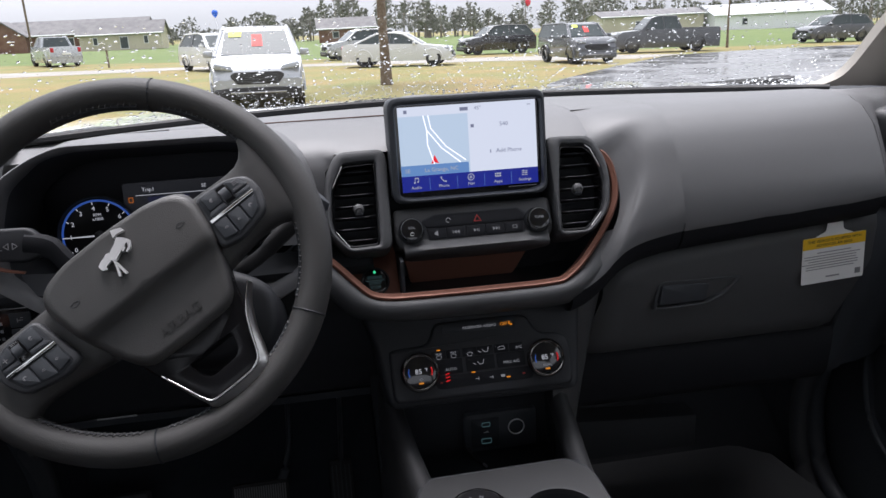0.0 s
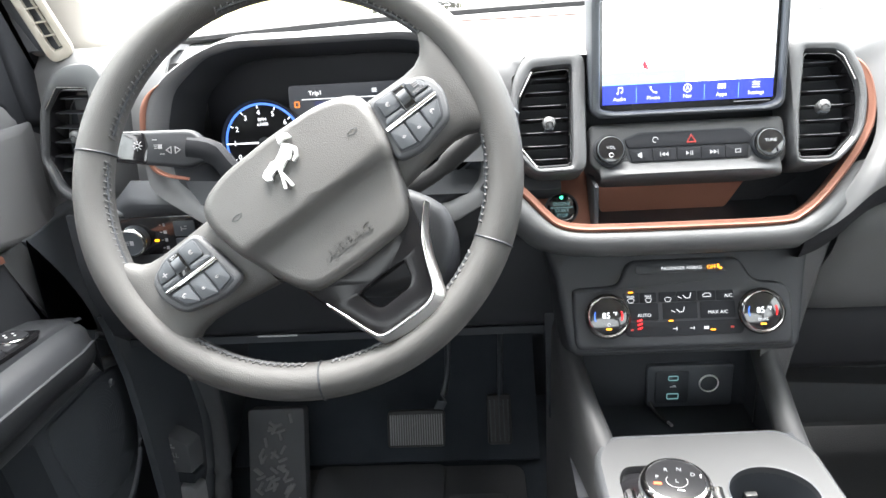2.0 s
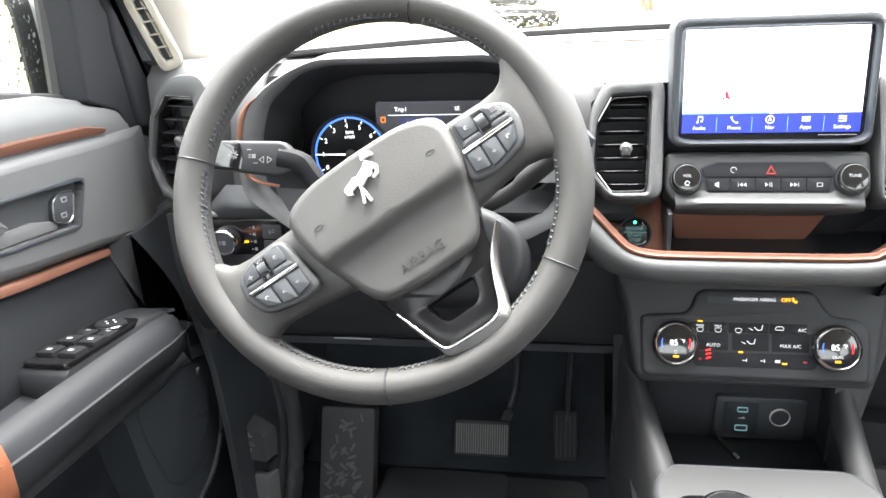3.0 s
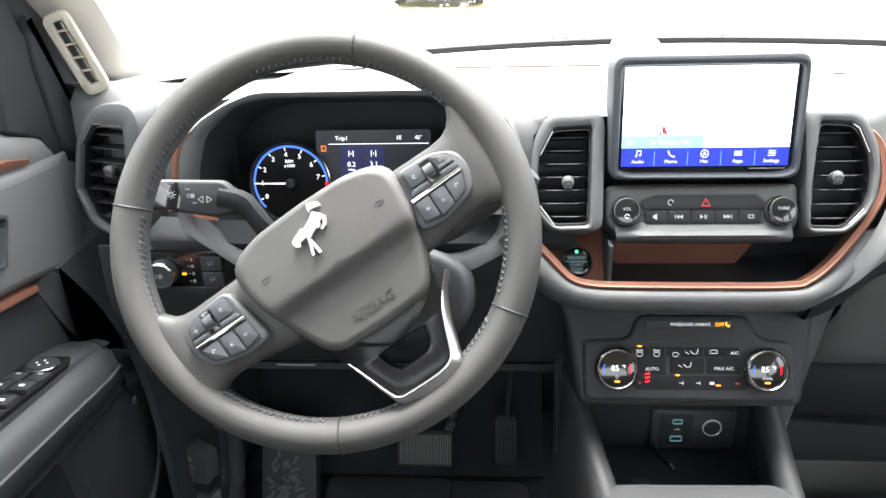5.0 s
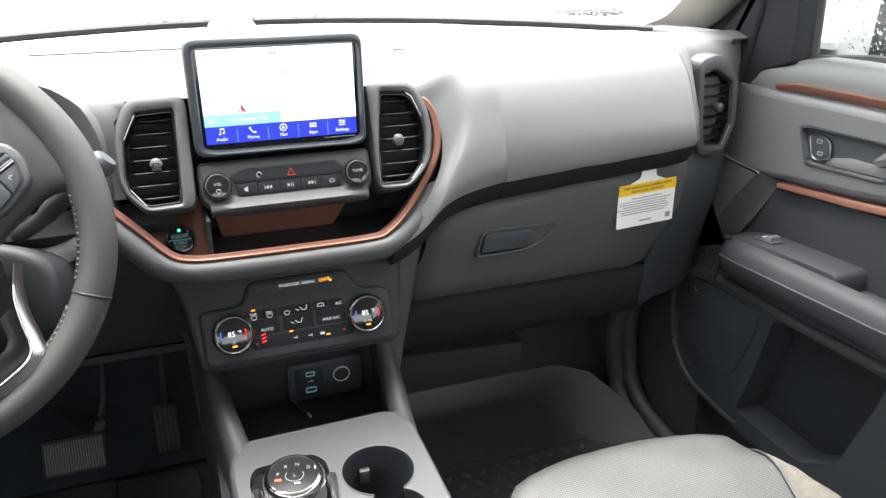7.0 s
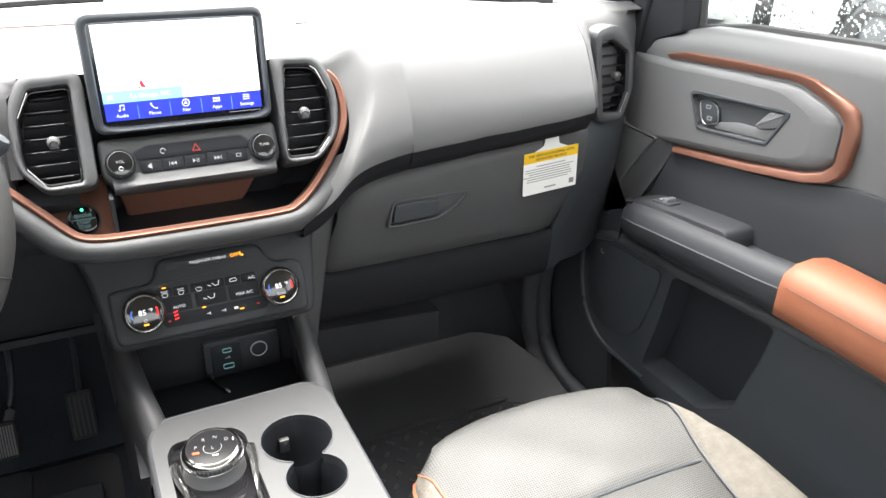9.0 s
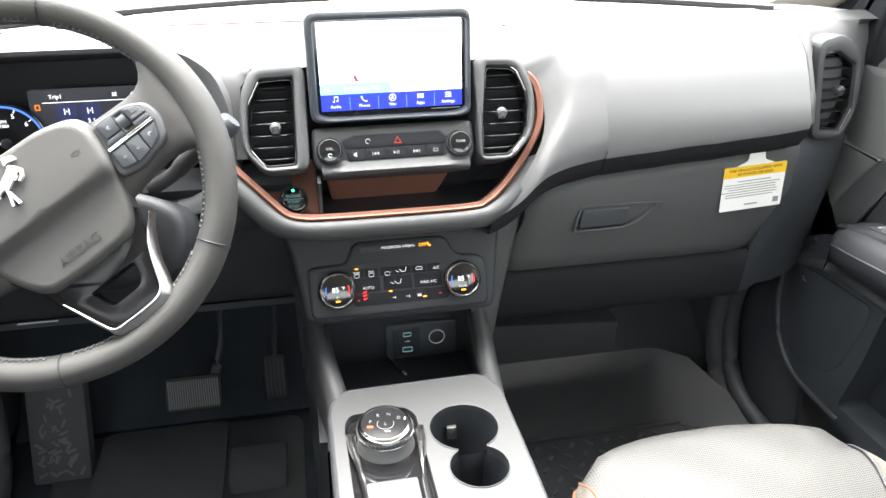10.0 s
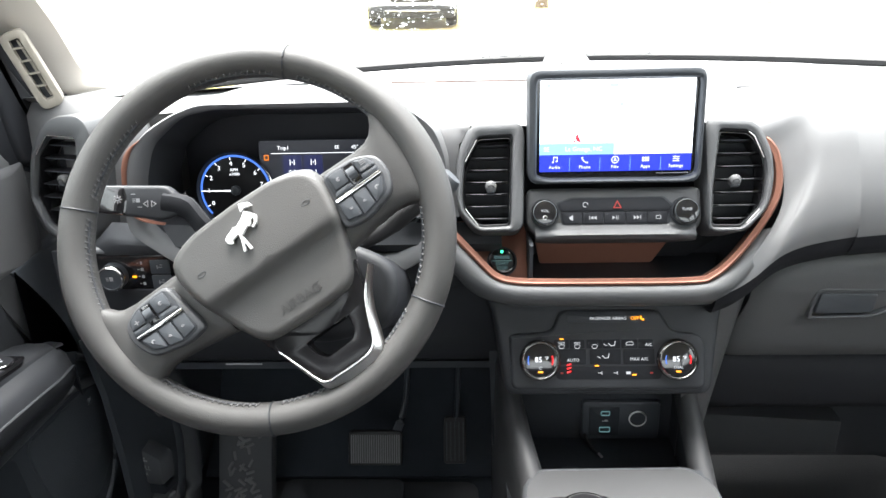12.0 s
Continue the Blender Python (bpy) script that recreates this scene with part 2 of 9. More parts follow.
def ringplate(outer, inner, z0, z1, m=None, bevel=0.002, zin=None, n=96, c=None, bm=None):
    """A frame: outer and inner outline, front at z1 with rounded edges; its inner wall goes down to zin."""
    own = bm or bmesh.new()
    m = m or Matrix()
    c = c or (sum(p[0] for p in inner) / len(inner), sum(p[1] for p in inner) / len(inner))
    o, i = polar(outer, c, n), polar(inner, c, n)
    zin = z0 if zin is None else zin
    rings = []

    def put(f, z):
        ring = []
        for a, b in zip(o, i):
            a, b = Vector(a), Vector(b)
            w = (b - a).length
            ring.append(own.verts.new(m @ Vector((*(a + (b - a) * (f(w) / w if w > 1e-9 else 0)), z))))
        rings.append(ring)
    put(lambda w: 0, z0)
    put(lambda w: 0, z1 - bevel)
    put(lambda w: min(bevel * 0.3, w * 0.15), z1 - bevel * 0.3)
    put(lambda w: min(bevel, w * 0.4), z1)
    put(lambda w: w - min(bevel, w * 0.4), z1)
    put(lambda w: w - min(bevel * 0.3, w * 0.15), z1 - bevel * 0.3)
    put(lambda w: w, z1 - bevel)
    put(lambda w: w, zin)
    for a, b in zip(rings, rings[1:]):
        for k in range(n):
            own.faces.new((a[k], a[(k + 1) % n], b[(k + 1) % n], b[k]))
    return own


def loft(rows, closed=False, loop=False, bm=None, caps=False):
    """Quads between rows of points; closed: each row is a loop; loop: the last row meets the first."""
    bm = bm or bmesh.new()
    vs = [[bm.verts.new(p) for p in row] for row in rows]
    pairs = list(zip(vs, vs[1:])) + ([(vs[-1], vs[0])] if loop else [])
    for a, b in pairs:
        n = len(a)
        for i in range(n if closed else n - 1):
            bm.faces.new((a[i], a[(i + 1) % n], b[(i + 1) % n], b[i]))
    if caps and closed:
        bm.faces.new(vs[0][::-1])
        bm.faces.new(vs[-1])
    bmesh.ops.recalc_face_normals(bm, faces=bm.faces)
    return bm


def thicken(bm, t):
    bmesh.ops.recalc_face_normals(bm, faces=bm.faces)
    bmesh.ops.solidify(bm, geom=bm.faces[:], thickness=t)
    return bm


def smoothed(pts, n=6, closed=False):
    """A smooth curve through the points."""
    p = [Vector(q) for q in pts]
    out = []
    m = len(p)
    for i in range(m if closed else m - 1):
        if closed:
            a, b, c, d = p[i - 1], p[i], p[(i + 1) % m], p[(i + 2) % m]
        else:
            a, b, c, d = p[max(i - 1, 0)], p[i], p[i + 1], p[min(i + 2, m - 1)]
        for k in range(n):
            t = k / n
            out.append(0.5 * (2 * b + (c - a) * t + (2 * a - 5 * b + 4 * c - d) * t * t + (3 * b - a - 3 * c + d) * t ** 3))
    if not closed:
        out.append(p[-1])
    return out


def tube(path, r, n=10, closed=False, flat=1.0, side=None, bm=None):
    """A round or flattened bar along a path; side: the direction of the flattened width."""
    bm = bm or bmesh.new()
    p = [Vector(q) for q in path]
    rows = []
    m = len(p)
    for i in range(m):
        a = p[i - 1] if (i or closed) else p[0]
        b = p[(i + 1) % m] if (i < m - 1 or closed) else p[-1]
        d = (b - a).normalized()
        s = Vector(side) if side else (Vector((0, 0, 1)) if abs(d.z) < 0.9 else Vector((1, 0, 0)))
        u = (s - d * s.dot(d)).normalized()
        w = d.cross(u)
        rr = r[i] if isinstance(r, (list, tuple)) else r
        rows.append([p[i] + u * rr * math.cos(2 * math.pi * k / n) + w * rr * flat * math.sin(2 * math.pi * k / n) for k in range(n)])
    return loft(rows, True, closed, bm, caps=not closed)


def lathe(profile, m=None, n=40, bm=None):
    """A profile of (radius, height) turned about the pose's z."""
    m = m or Matrix()
    rows = []
    for k in range(n):
        a = 2 * math.pi * k / n
        rows.append([m @ Vector((r * math.cos(a), r * math.sin(a), z)) for r, z in profile])
    bm = loft(rows, False, True, bm)
    return bm


def disc(r, z0, z1, m=None, bevel=0.001, n=40, bm=None):
    return prism(ellipse(0, 0, r, n=n), z0, z1, m, bevel, bm=bm)


def letters(body, size, m, mat, parent, name="lettering", thick=0.0002):
    """Built-in letters as a thin mesh, centred on the pose."""
    cu = bpy.data.curves.new(name, "FONT")
    cu.body, cu.size, cu.align_x, cu.align_y, cu.extrude, cu.resolution_u = body, size, "CENTER", "CENTER", thick, 2
    tmp = bpy.data.objects.new(name, cu)
    me = bpy.data.meshes.new_from_object(tmp)
    bpy.data.objects.remove(tmp)
    me.name = name
    me.transform(m)
    me.materials.clear()
    me.materials.append(mat)
    ob = new(name, me)
    ob.parent = parent
    if parent.type == "EMPTY":
        ob.matrix_parent_inverse = parent.matrix_basis.inverted()
    return ob


def bars(spots, m, mat, parent, name="symbol", z=0.0006):
    """Small printed marks: rectangles (x, y, w, h) on the pose."""
    for x, y, w, h in spots:
        part(name, prism(box2(x - w / 2, y - h / 2, x + w / 2, y + h / 2), 0, z, m), mat, parent)


def lerp(a, b, t):
    return a + (b - a) * t


def curve1(x, table):
    """Smooth value between the rows (x, value)."""
    if x <= table[0][0]:
        return table[0][1]
    for (x0, v0), (x1, v1) in zip(table, table[1:]):
        if x <= x1:
            t = (x - x0) / (x1 - x0)
            return lerp(v0, v1, t * t * (3 - 2 * t))
    return table[-1][1]


# ---- cabin shell ----
FLOOR, GROUND = 0.42, -0.15


def cowl(x):
    return 0.40 - 0.68 * x * x


def slab(x0, y0, z0, x1, y1, z1, bevel=0.0):
    return prism(box2(x0, y0, x1, y1), z0, z1, None, bevel)


single("floor", slab(-0.78, -2.0, FLOOR - 0.03, 0.78, 0.62, FLOOR), M_CARPET, "black carpeted cabin floor", "floor", kind="structure")
single("wall_front", slab(-0.85, 0.56, 0.3, 0.85, 0.6, 1.11), M_BLACK, "black firewall behind the dashboard", "wall", kind="structure")
single("wall_rear", slab(-0.8, -2.06, 0.36, 0.8, -2.0, 1.2), M_DARK, "dark trim at the rear of the cabin", "wall", kind="structure")
# headliner with its curved rims
def roof_z(x, y):
    return 1.66 - 0.14 * (x / 0.66) ** 4 - (0.05 if y > -0.35 else 0)


XS = (-0.68, -0.6, -0.4, -0.15, 0.15, 0.4, 0.6, 0.68)
bm = loft([[(x, y, roof_z(x, y)) for x in XS] for y in (-2.05, -1.6, -1.1, -0.75, -0.36, -0.3)])
single("ceiling", thicken(bm, 0.02), M_HEADLINER, "pale grey cloth headliner", "ceiling", kind="structure")
for s, nm in ((-1, "wall_west"), (1, "wall_east")):
    bm = bmesh.new()
    prism([(-0.92, 0.4), (-2.05, 0.4), (-2.05, 1.22), (-0.92, 1.22)], 0, 0.05, axes_at((s * 0.74, 0, 0), (0, 1, 0), UP), bm=bm)
    prism([(-0.94, 1.22), (-1.08, 1.22), (-1.1, 1.58), (-1.0, 1.58)], 0, 0.05, axes_at((s * 0.72, 0, 0), (0, 1, 0), UP), bm=bm)
    prism([(-1.88, 1.22), (-2.05, 1.22), (-2.05, 1.58), (-1.86, 1.58)], 0, 0.05, axes_at((s * 0.72, 0, 0), (0, 1, 0), UP), bm=bm)
    prism([(0.6, 0.3), (-0.95, 0.3), (-0.95, 1.17), (0.1, 1.1), (0.6, 1.15)], 0, 0.02, axes_at((s * 0.80, 0, 0), (0, 1, 0), UP), bm=bm)
    single(nm, bm, M_DARK, "dark rear side trim with its pillars", "wall", kind="structure")

# unseen glass round the rear of the cabin, kept pale to let fill light in
for nm, pts, o, ax in (("window_3", [(-1.05, 1.2), (-1.9, 1.2), (-1.9, 1.58), (-1.05, 1.58)], (-0.735, 0, 0), (0, 1, 0)), ("window_4", [(-1.05, 1.2), (-1.9, 1.2), (-1.9, 1.58), (-1.05, 1.58)], (0.735, 0, 0), (0, 1, 0)), ("window_5", [(-0.7, 1.19), (0.7, 1.19), (0.7, 1.62), (-0.7, 1.62)], (0, -2.03, 0), (1, 0, 0))):
    g = single(nm, prism(pts, 0, 0.004, axes_at(o, ax, UP)), M_REARGLASS, "lightly tinted rear glass", "window", kind="structure")
    g.visible_shadow = False

# windscreen and pillars
EDGE = [(0.606, 0.25, 1.19), (0.644, 0.235, 1.204), (0.662, 0.2, 1.232), (0.664, 0.12, 1.316), (0.655, -0.02, 1.42), (0.63, -0.3, 1.6)]
EDGE_S = smoothed(EDGE, 5)
EDGE_D = smoothed([(0.68, 0.25, 1.19), (0.702, 0.235, 1.204), (0.712, 0.2, 1.232), (0.7, 0.12, 1.316), (0.682, -0.02, 1.42), (0.656, -0.3, 1.6)], 5)
rows = []
for k in range(len(EDGE_S)):
    f = k / (len(EDGE_S) - 1)
    row = []
    for i in range(17):
        u = -1 + i / 8
        e = EDGE_S[k] if u > 0 else EDGE_D[k]
        bow = (1 - u * u) * lerp(0.165, 0.1, f)
        row.append((u * e.x, e.y + bow, e.z + (1 - u * u) * 0.012))
    rows.append(row)
pane = single("window_1", loft(rows), M_GLASS, "clear windscreen spotted with rain", "windscreen", kind="structure", sharp=80)
pane.visible_shadow = False
# rain on the outside of the windscreen
M_DROP = material("rain_water", (0.9, 0.93, 0.95), 0.03, vary=0.0)
bd = M_DROP.node_tree.nodes["Principled BSDF"]
bd.inputs["Transmission Weight"].default_value, bd.inputs["IOR"].default_value = 1.0, 1.33
rng = random.Random(5)


def droplet(bm, at, nrm, r, high, n=7):
    nrm = Vector(nrm).normalized()
    u = nrm.orthogonal().normalized()
    w = nrm.cross(u)
    a0 = rng.uniform(0, 6)
    st = rng.uniform(0.75, 1.3)
    rings = []
    for f, h in ((1.0, 0.0), (0.72, 0.7)):
        rings.append([bm.verts.new(at + (u * st * math.cos(a0 + 6.283 * k / n) + w / st * math.sin(a0 + 6.283 * k / n)) * r * f + nrm * high * h) for k in range(n)])
    top = bm.verts.new(at + nrm * high)
    for k in range(n):
        bm.faces.new((rings[0][k], rings[0][(k + 1) % n], rings[1][(k + 1) % n], rings[1][k]))
        bm.faces.new((rings[1][k], rings[1][(k + 1) % n], top))


bm = bmesh.new()
for k in range(5200):
    f = 2.4 + rng.random() * 14
    i = int(f)
    u = rng.uniform(-0.97, 0.97)
    e, e2 = EDGE_S[i], EDGE_S[i + 1]
    q = e.lerp(e2, f - i)
    g = f / (len(EDGE_S) - 1)
    at = Vector((u * q.x, q.y + (1 - u * u) * lerp(0.165, 0.1, g) + 0.002, q.z + (1 - u * u) * 0.012))
    r = 0.0007 + 0.0021 * rng.random() ** 3
    droplet(bm, at, (u * 0.3, 0.55, 0.8), r, r * 0.3)
rain = single("rain_drops", bm, M_DROP, "scattered raindrops on the windscreen", "raindrops", kind="stuff", sharp=80)
rain.visible_shadow = False

for s in (-1, 1):
    outer = [Vector((0.70, 0.30, 1.16)), Vector((0.735, 0.26, 1.18)), Vector((0.76, 0.2, 1.215)), Vector((0.772, 0.11, 1.30)), Vector((0.76, -0.03, 1.42)), Vector((0.72, -0.3, 1.6))]
    outer = smoothed(outer, 5)
    rows = []
    for a, b in zip(EDGE_S if s > 0 else EDGE_D, outer):
        if s < 0:
            b = b + Vector((0.026, 0, 0))
        row = []
        for t, lift in ((0, 0.0), (0.06, 0.016), (0.35, 0.03), (0.7, 0.028), (0.95, 0.012), (1.0, -0.01)):
            p = a.lerp(b, t)
            row.append((s * (p.x - lift * 0.5), p.y - lift * 0.8, p.z + 0.0))
        rows.append(row)
    single("trim", thicken(loft(rows), 0.012), M_PALE, "pale grey windscreen pillar trim", "pillar trim", kind="structure", sharp=50)
    cover = [Vector((s * (p.x - 0.004), p.y - 0.03, p.z - 0.012)) for p in outer]
    single("trim", tube(cover, 0.03, 12, flat=0.8), M_MATTE, "dark rubber-edged frame beside the pillar trim", "door frame", kind="structure", sharp=70)
    if s < 0:
        # demister outlet let into the pillar
        v = thing("pillar_vent", (-0.72, 0.1, 1.2), "narrow beige pillar outlet with dark slots", "vent")
        mv = axes_at((-0.706, 0.08, 1.248), (0.93, 0.3, 0.33), (-0.36, -0.22, 0.9))
        part("frame", ringplate(rnd([(-0.0155, -0.05), (0.0145, -0.05), (0.0145, 0.05), (-0.0155, 0.05)], 0.011, 6), rnd([(-0.0065, -0.038), (0.0055, -0.038), (0.0065, 0.04), (-0.0065, 0.04)], 0.003), -0.012, 0.001, mv, 0.002, zin=-0.012), M_OUTLET, v)
        part("backing", prism(box2(-0.013, -0.04, 0.011, 0.045), -0.02, -0.009, mv), M_BLACK, v)
        part("divider", prism(box2(0.0012, -0.036, 0.0045, 0.038), -0.01, -0.004, mv, 0.001), M_OUTLET, v)
        for k in range(4):
            part("slat", prism([(-0.011, -0.019 + k * 0.0165), (0.01, -0.0235 + k * 0.0165), (0.01, -0.0223 + k * 0.0165), (-0.011, -0.0178 + k * 0.0165)], -0.008, 0.0016, mv), M_OUTLET, v)

# ---- dashboard ----
dash = thing("dashboard", (0, 0.1, 0.9), "charcoal soft-touch dashboard with copper accents", "dashboard")


def set_back(x):
    """How far the front of the dash stands back: behind the centre stack and on the driver's side."""
    return curve1(x, [(-0.262, 0.078), (-0.235, -0.006), (0.25, -0.006), (0.268, 0.0)])


rows = []
for x in [-0.577 + 0.577 / 12 * k for k in range(7)] + [-0.262, -0.249, -0.235, -0.215, -0.2, -0.188, -0.179, -0.166, -0.15, -0.1, -0.05] + [0, 0.05, 0.1, 0.14, 0.15, 0.157, 0.1585, 0.168, 0.176, 0.185, 0.195, 0.205, 0.215, 0.23, 0.247, 0.262, 0.268, 0.3, 0.34, 0.38, 0.42, 0.46, 0.5, 0.53, 0.553]:
    c = cowl(x)
    d = min(set_back(x), c - 0.12)
    rz = curve1(x, [(0.25, 1.0495), (0.3, 1.0535), (0.4, 1.0605), (0.5, 1.067), (0.56, 1.0735)])
    drop = curve1(x, [(-0.26, -0.006), (-0.2, 0.0)])
    prof = [(c + 0.02, 1.19), (c, 1.2), (c - 0.05, 1.206), (lerp(c, 0.1, 0.6), 1.21), (0.1 + d, 1.211 + drop), (0.055 + d, 1.207 + drop), (0.025 + d, 1.1955 + drop),
            (0.0 + d, 1.174), (-0.0165 + d, 1.146), (-0.031 + d, 1.116), (-0.042 + d, rz + 0.018), (-0.04 + d, rz + 0.009), (-0.034 + d, rz - 0.005), (-0.025 + d, rz - 0.019), (0.0 + d, rz - 0.027), (0.03 + d, rz - 0.05)]
    if -0.25 <= x < 0.158:
        prof = prof[:5] + [(0.05, 1.2035), (0.016, 1.1905), (0.003, 1.1845)] + [(0.03 + 0.002 * k, 1.178 - 0.01 * k) for k in range(len(prof) - 8)]
        if x > 0.145:
            back = curve1(x, [(0.148, 0.0), (0.157, 0.01)])
            prof = prof[:5] + [(0.05, 1.2035), (0.018 + back, 1.191 + back * 0.3), (0.003 + back, 1.1845 + back * 0.3)] + prof[8:]
        elif -0.17 < x < -0.16:
            prof = prof[:5] + [(0.052, 1.2035), (0.016, 1.193), (0.004, 1.185), (0.005, 1.176)] + prof[9:]
        elif x < -0.17:
            prof = prof[:5] + [(0.052, 1.2035), (0.016, 1.194), (0.003, 1.182), (-0.004, 1.166), (-0.008, 1.148), (-0.014, 1.12), (-0.024, 1.085), (-0.03, 1.07)] + prof[13:]
    elif 0.158 <= x < 0.265:
        prof = prof[:4] + [(0.1, 1.2075)] + [(0.104 + 0.001 * k, 1.198 - 0.008 * k) for k in range(len(prof) - 5)]
    if -0.575 < x < -0.25:
        prof = prof[:7] + [(0.115 + d, 1.17 - 0.018 * k) for k in range(len(prof) - 7)]
    rows.append([(x, y, z) for y, z in prof])
part("dash_pad", loft([r[:12] for r in rows]), M_PAD, dash, "soft charcoal top pad rolling over to a ridge", 50)
# Underside in a near-black material: the shadow band below the ridge is coloured in.
part("ridge_underside", loft([r[11:] for r in rows if r[0][0] > 0.265]), M_MATTE, dash, "pad underside below the ridge, its shade put into the colour", 50)
# right-hand end of the pad, beyond the seam
rows = []
for x in (0.5555, 0.565, 0.58, 0.6, 0.64, 0.68, 0.72, 0.76):
    c = max(cowl(x), 0.13)
    e = curve1(x, [(0.556, 0.0), (0.6, 1.0)])
    k = max(0, x - 0.64) * 0.5
    prof = [(c + 0.03, 1.185), (c, 1.196), (lerp(c, 0.1, 0.6), 1.208), (0.1, 1.209), (lerp(0.055, 0.07, e), 1.206 - 0.004 * e), (lerp(0.025, 0.052, e) + k, 1.194), (lerp(-0.002, 0.045, e) + k, 1.17), (lerp(-0.031, 0.042, e) + k, 1.12), (lerp(-0.04, 0.042, e) + k, 1.088), (lerp(-0.016, 0.044, e) + k, 1.068), (0.05 + k, 1.045)]
    rows.append([(x, y, z) for y, z in prof])
part("end_pad", thicken(loft(rows), 0.006), M_PAD, dash, "", 50)
rows = []
for x in (-0.76, -0.73, -0.70, -0.68, -0.66, -0.62, -0.58, -0.56):
    c = max(cowl(x), 0.13)
    k = max(0, -x - 0.64) * 0.5
    up = curve1(-x, [(0.6, 0.0), (0.68, 0.006)])
    prof = [(c + 0.04, 1.185 + up * 1.4), (c + 0.01, 1.198 + up * 1.3), (0.1, 1.209 + up * 0.3), (0.068 + k, 1.203), (0.05 + k, 1.188), (0.044 + k, 1.12), (0.042 + k, 1.05), (0.05 + k, 1.03)]
    rows.append([(x, y, z) for y, z in prof])
part("end_pad", thicken(loft(rows), 0.006), M_PAD, dash, "", 50)
# thin copper-brown seam between wheel and screen, and the sensor pod at the front of the top
part("top_seam", tube([(x, 0.153 - 0.008 * x, 1.212) for x in (-0.27, -0.2, -0.14, -0.09)], 0.001, 6), M_SEAM, dash)
mpod = axes_at((-0.014, 0.335, 1.2115), (1, 0, 0), (0, 0.86, 0.5))
pod = part("sensor_pod", prism(rnd([(-0.05, -0.03), (0.042, -0.03), (0.026, 0.022), (-0.034, 0.022)], 0.014), -0.02, 0.0, mpod, 0.005, 3), M_PAD, dash)
part("sensor_dome", lathe([(0.0088, 0), (0.0085, 0.002), (0.006, 0.0035), (0, 0.004)], mpod @ pose(-0.003, -0.006, 0.0), 24), M_PALE, pod, "small round light sensor")
part("sensor_ring", lathe([(0.0084, -0.001), (0.0084, 0.002), (0.0108, 0.002), (0.0108, -0.001)], mpod @ pose(-0.003, -0.006, 0.0), 24), M_VENT, pod)
# black edge between pad and glass
bm = tube([(x, cowl(x) + 0.004, 1.2065) for x in [-0.6 + 0.05 * k for k in range(25)]], 0.006, 6)
part("glass_seal", bm, M_GUM, dash)

# centre backing, lip and tray
bm = prism([(-0.19, 0.99), (0.17, 0.99), (0.17, 1.165), (-0.19, 1.165)], -0.07, -0.05, upright(0, 0, 0))
part("stack_backing", bm, M_BLACK, dash)
EDGE_C = [(-0.20, 1.076), (-0.186, 1.0625), (-0.1687, 1.046), (-0.151, 1.0287), (-0.1385, 1.0195), (-0.12, 1.0148), (-0.09, 1.0132), (0.0, 1.0126), (0.086, 1.0132), (0.109, 1.0188), (0.134, 1.037), (0.163, 1.068), (0.1795, 1.091), (0.1868, 1.108), (0.189, 1.1285), (0.185, 1.1505), (0.174, 1.165), (0.163, 1.172)]
LIP_OUT = [(-0.215, 1.062), (-0.192, 1.036), (-0.171, 1.0145), (-0.151, 1.0025), (-0.124, 0.9962), (-0.09, 0.9937), (0.0, 0.993), (0.09, 0.9935), (0.114, 0.998), (0.146, 1.016), (0.178, 1.045), (0.2, 1.075)]


def stack_y(z):
    return -0.062 + (z - 1.01) * 0.47


FRONT = Vector((0, -0.905, 0.426))
inn = smoothed([(x, stack_y(z), z) for x, z in EDGE_C[:12]], 5)
out = smoothed([(x, stack_y(z), z) for x, z in LIP_OUT], 5)
rows = []
for k, (a, b) in enumerate(zip(inn, out)):
    sink = FRONT * -0.016 * max(0.0, 1 - (len(inn) - 1 - k) / 14) ** 1.5
    a, b = a + sink, b + sink
    w = b - a
    rows.append([a + FRONT * -0.03, a + FRONT * 0.001, a + w * 0.12 + FRONT * 0.006, a + w * 0.4 + FRONT * 0.0085, a + w * 0.75 + FRONT * 0.0055, a + w * 1.0 - FRONT * 0.003, a + w * 1.1 - FRONT * 0.02, a + w * 1.05 - FRONT * 0.06])
part("stack_lip", loft(rows), M_LID, dash, "padded charcoal lip round the centre stack", 60)
# cheek: the pad sweeps down beside the copper strip and becomes the lip
RIDGE_B = smoothed([(0.112, -0.066, 1.0), (0.134, -0.061, 1.0065), (0.156, -0.056, 1.0195), (0.172, -0.052, 1.033), (0.189, -0.048, 1.044), (0.212, -0.044, 1.0515), (0.24, -0.041, 1.0565), (0.268, -0.0385, 1.06)], 4)
SIDE_L = smoothed([(x, stack_y(z), z) for x, z in [(0.109, 1.0165)] + EDGE_C[10:17]] + [Vector((0.16, 0.0085, 1.1785)), Vector((0.151, 0.02, 1.188)), Vector((0.148, 0.055, 1.2015)), Vector((0.148, 0.115, 1.2065))], 3)
SIDE_R = smoothed([(0.268, y, z) for y, z in ((-0.0385, 1.06), (-0.042, 1.0775), (-0.0385, 1.095), (-0.031, 1.116), (-0.0165, 1.146), (0.0, 1.174), (0.025, 1.1955), (0.055, 1.207), (0.115, 1.2115))], 3)


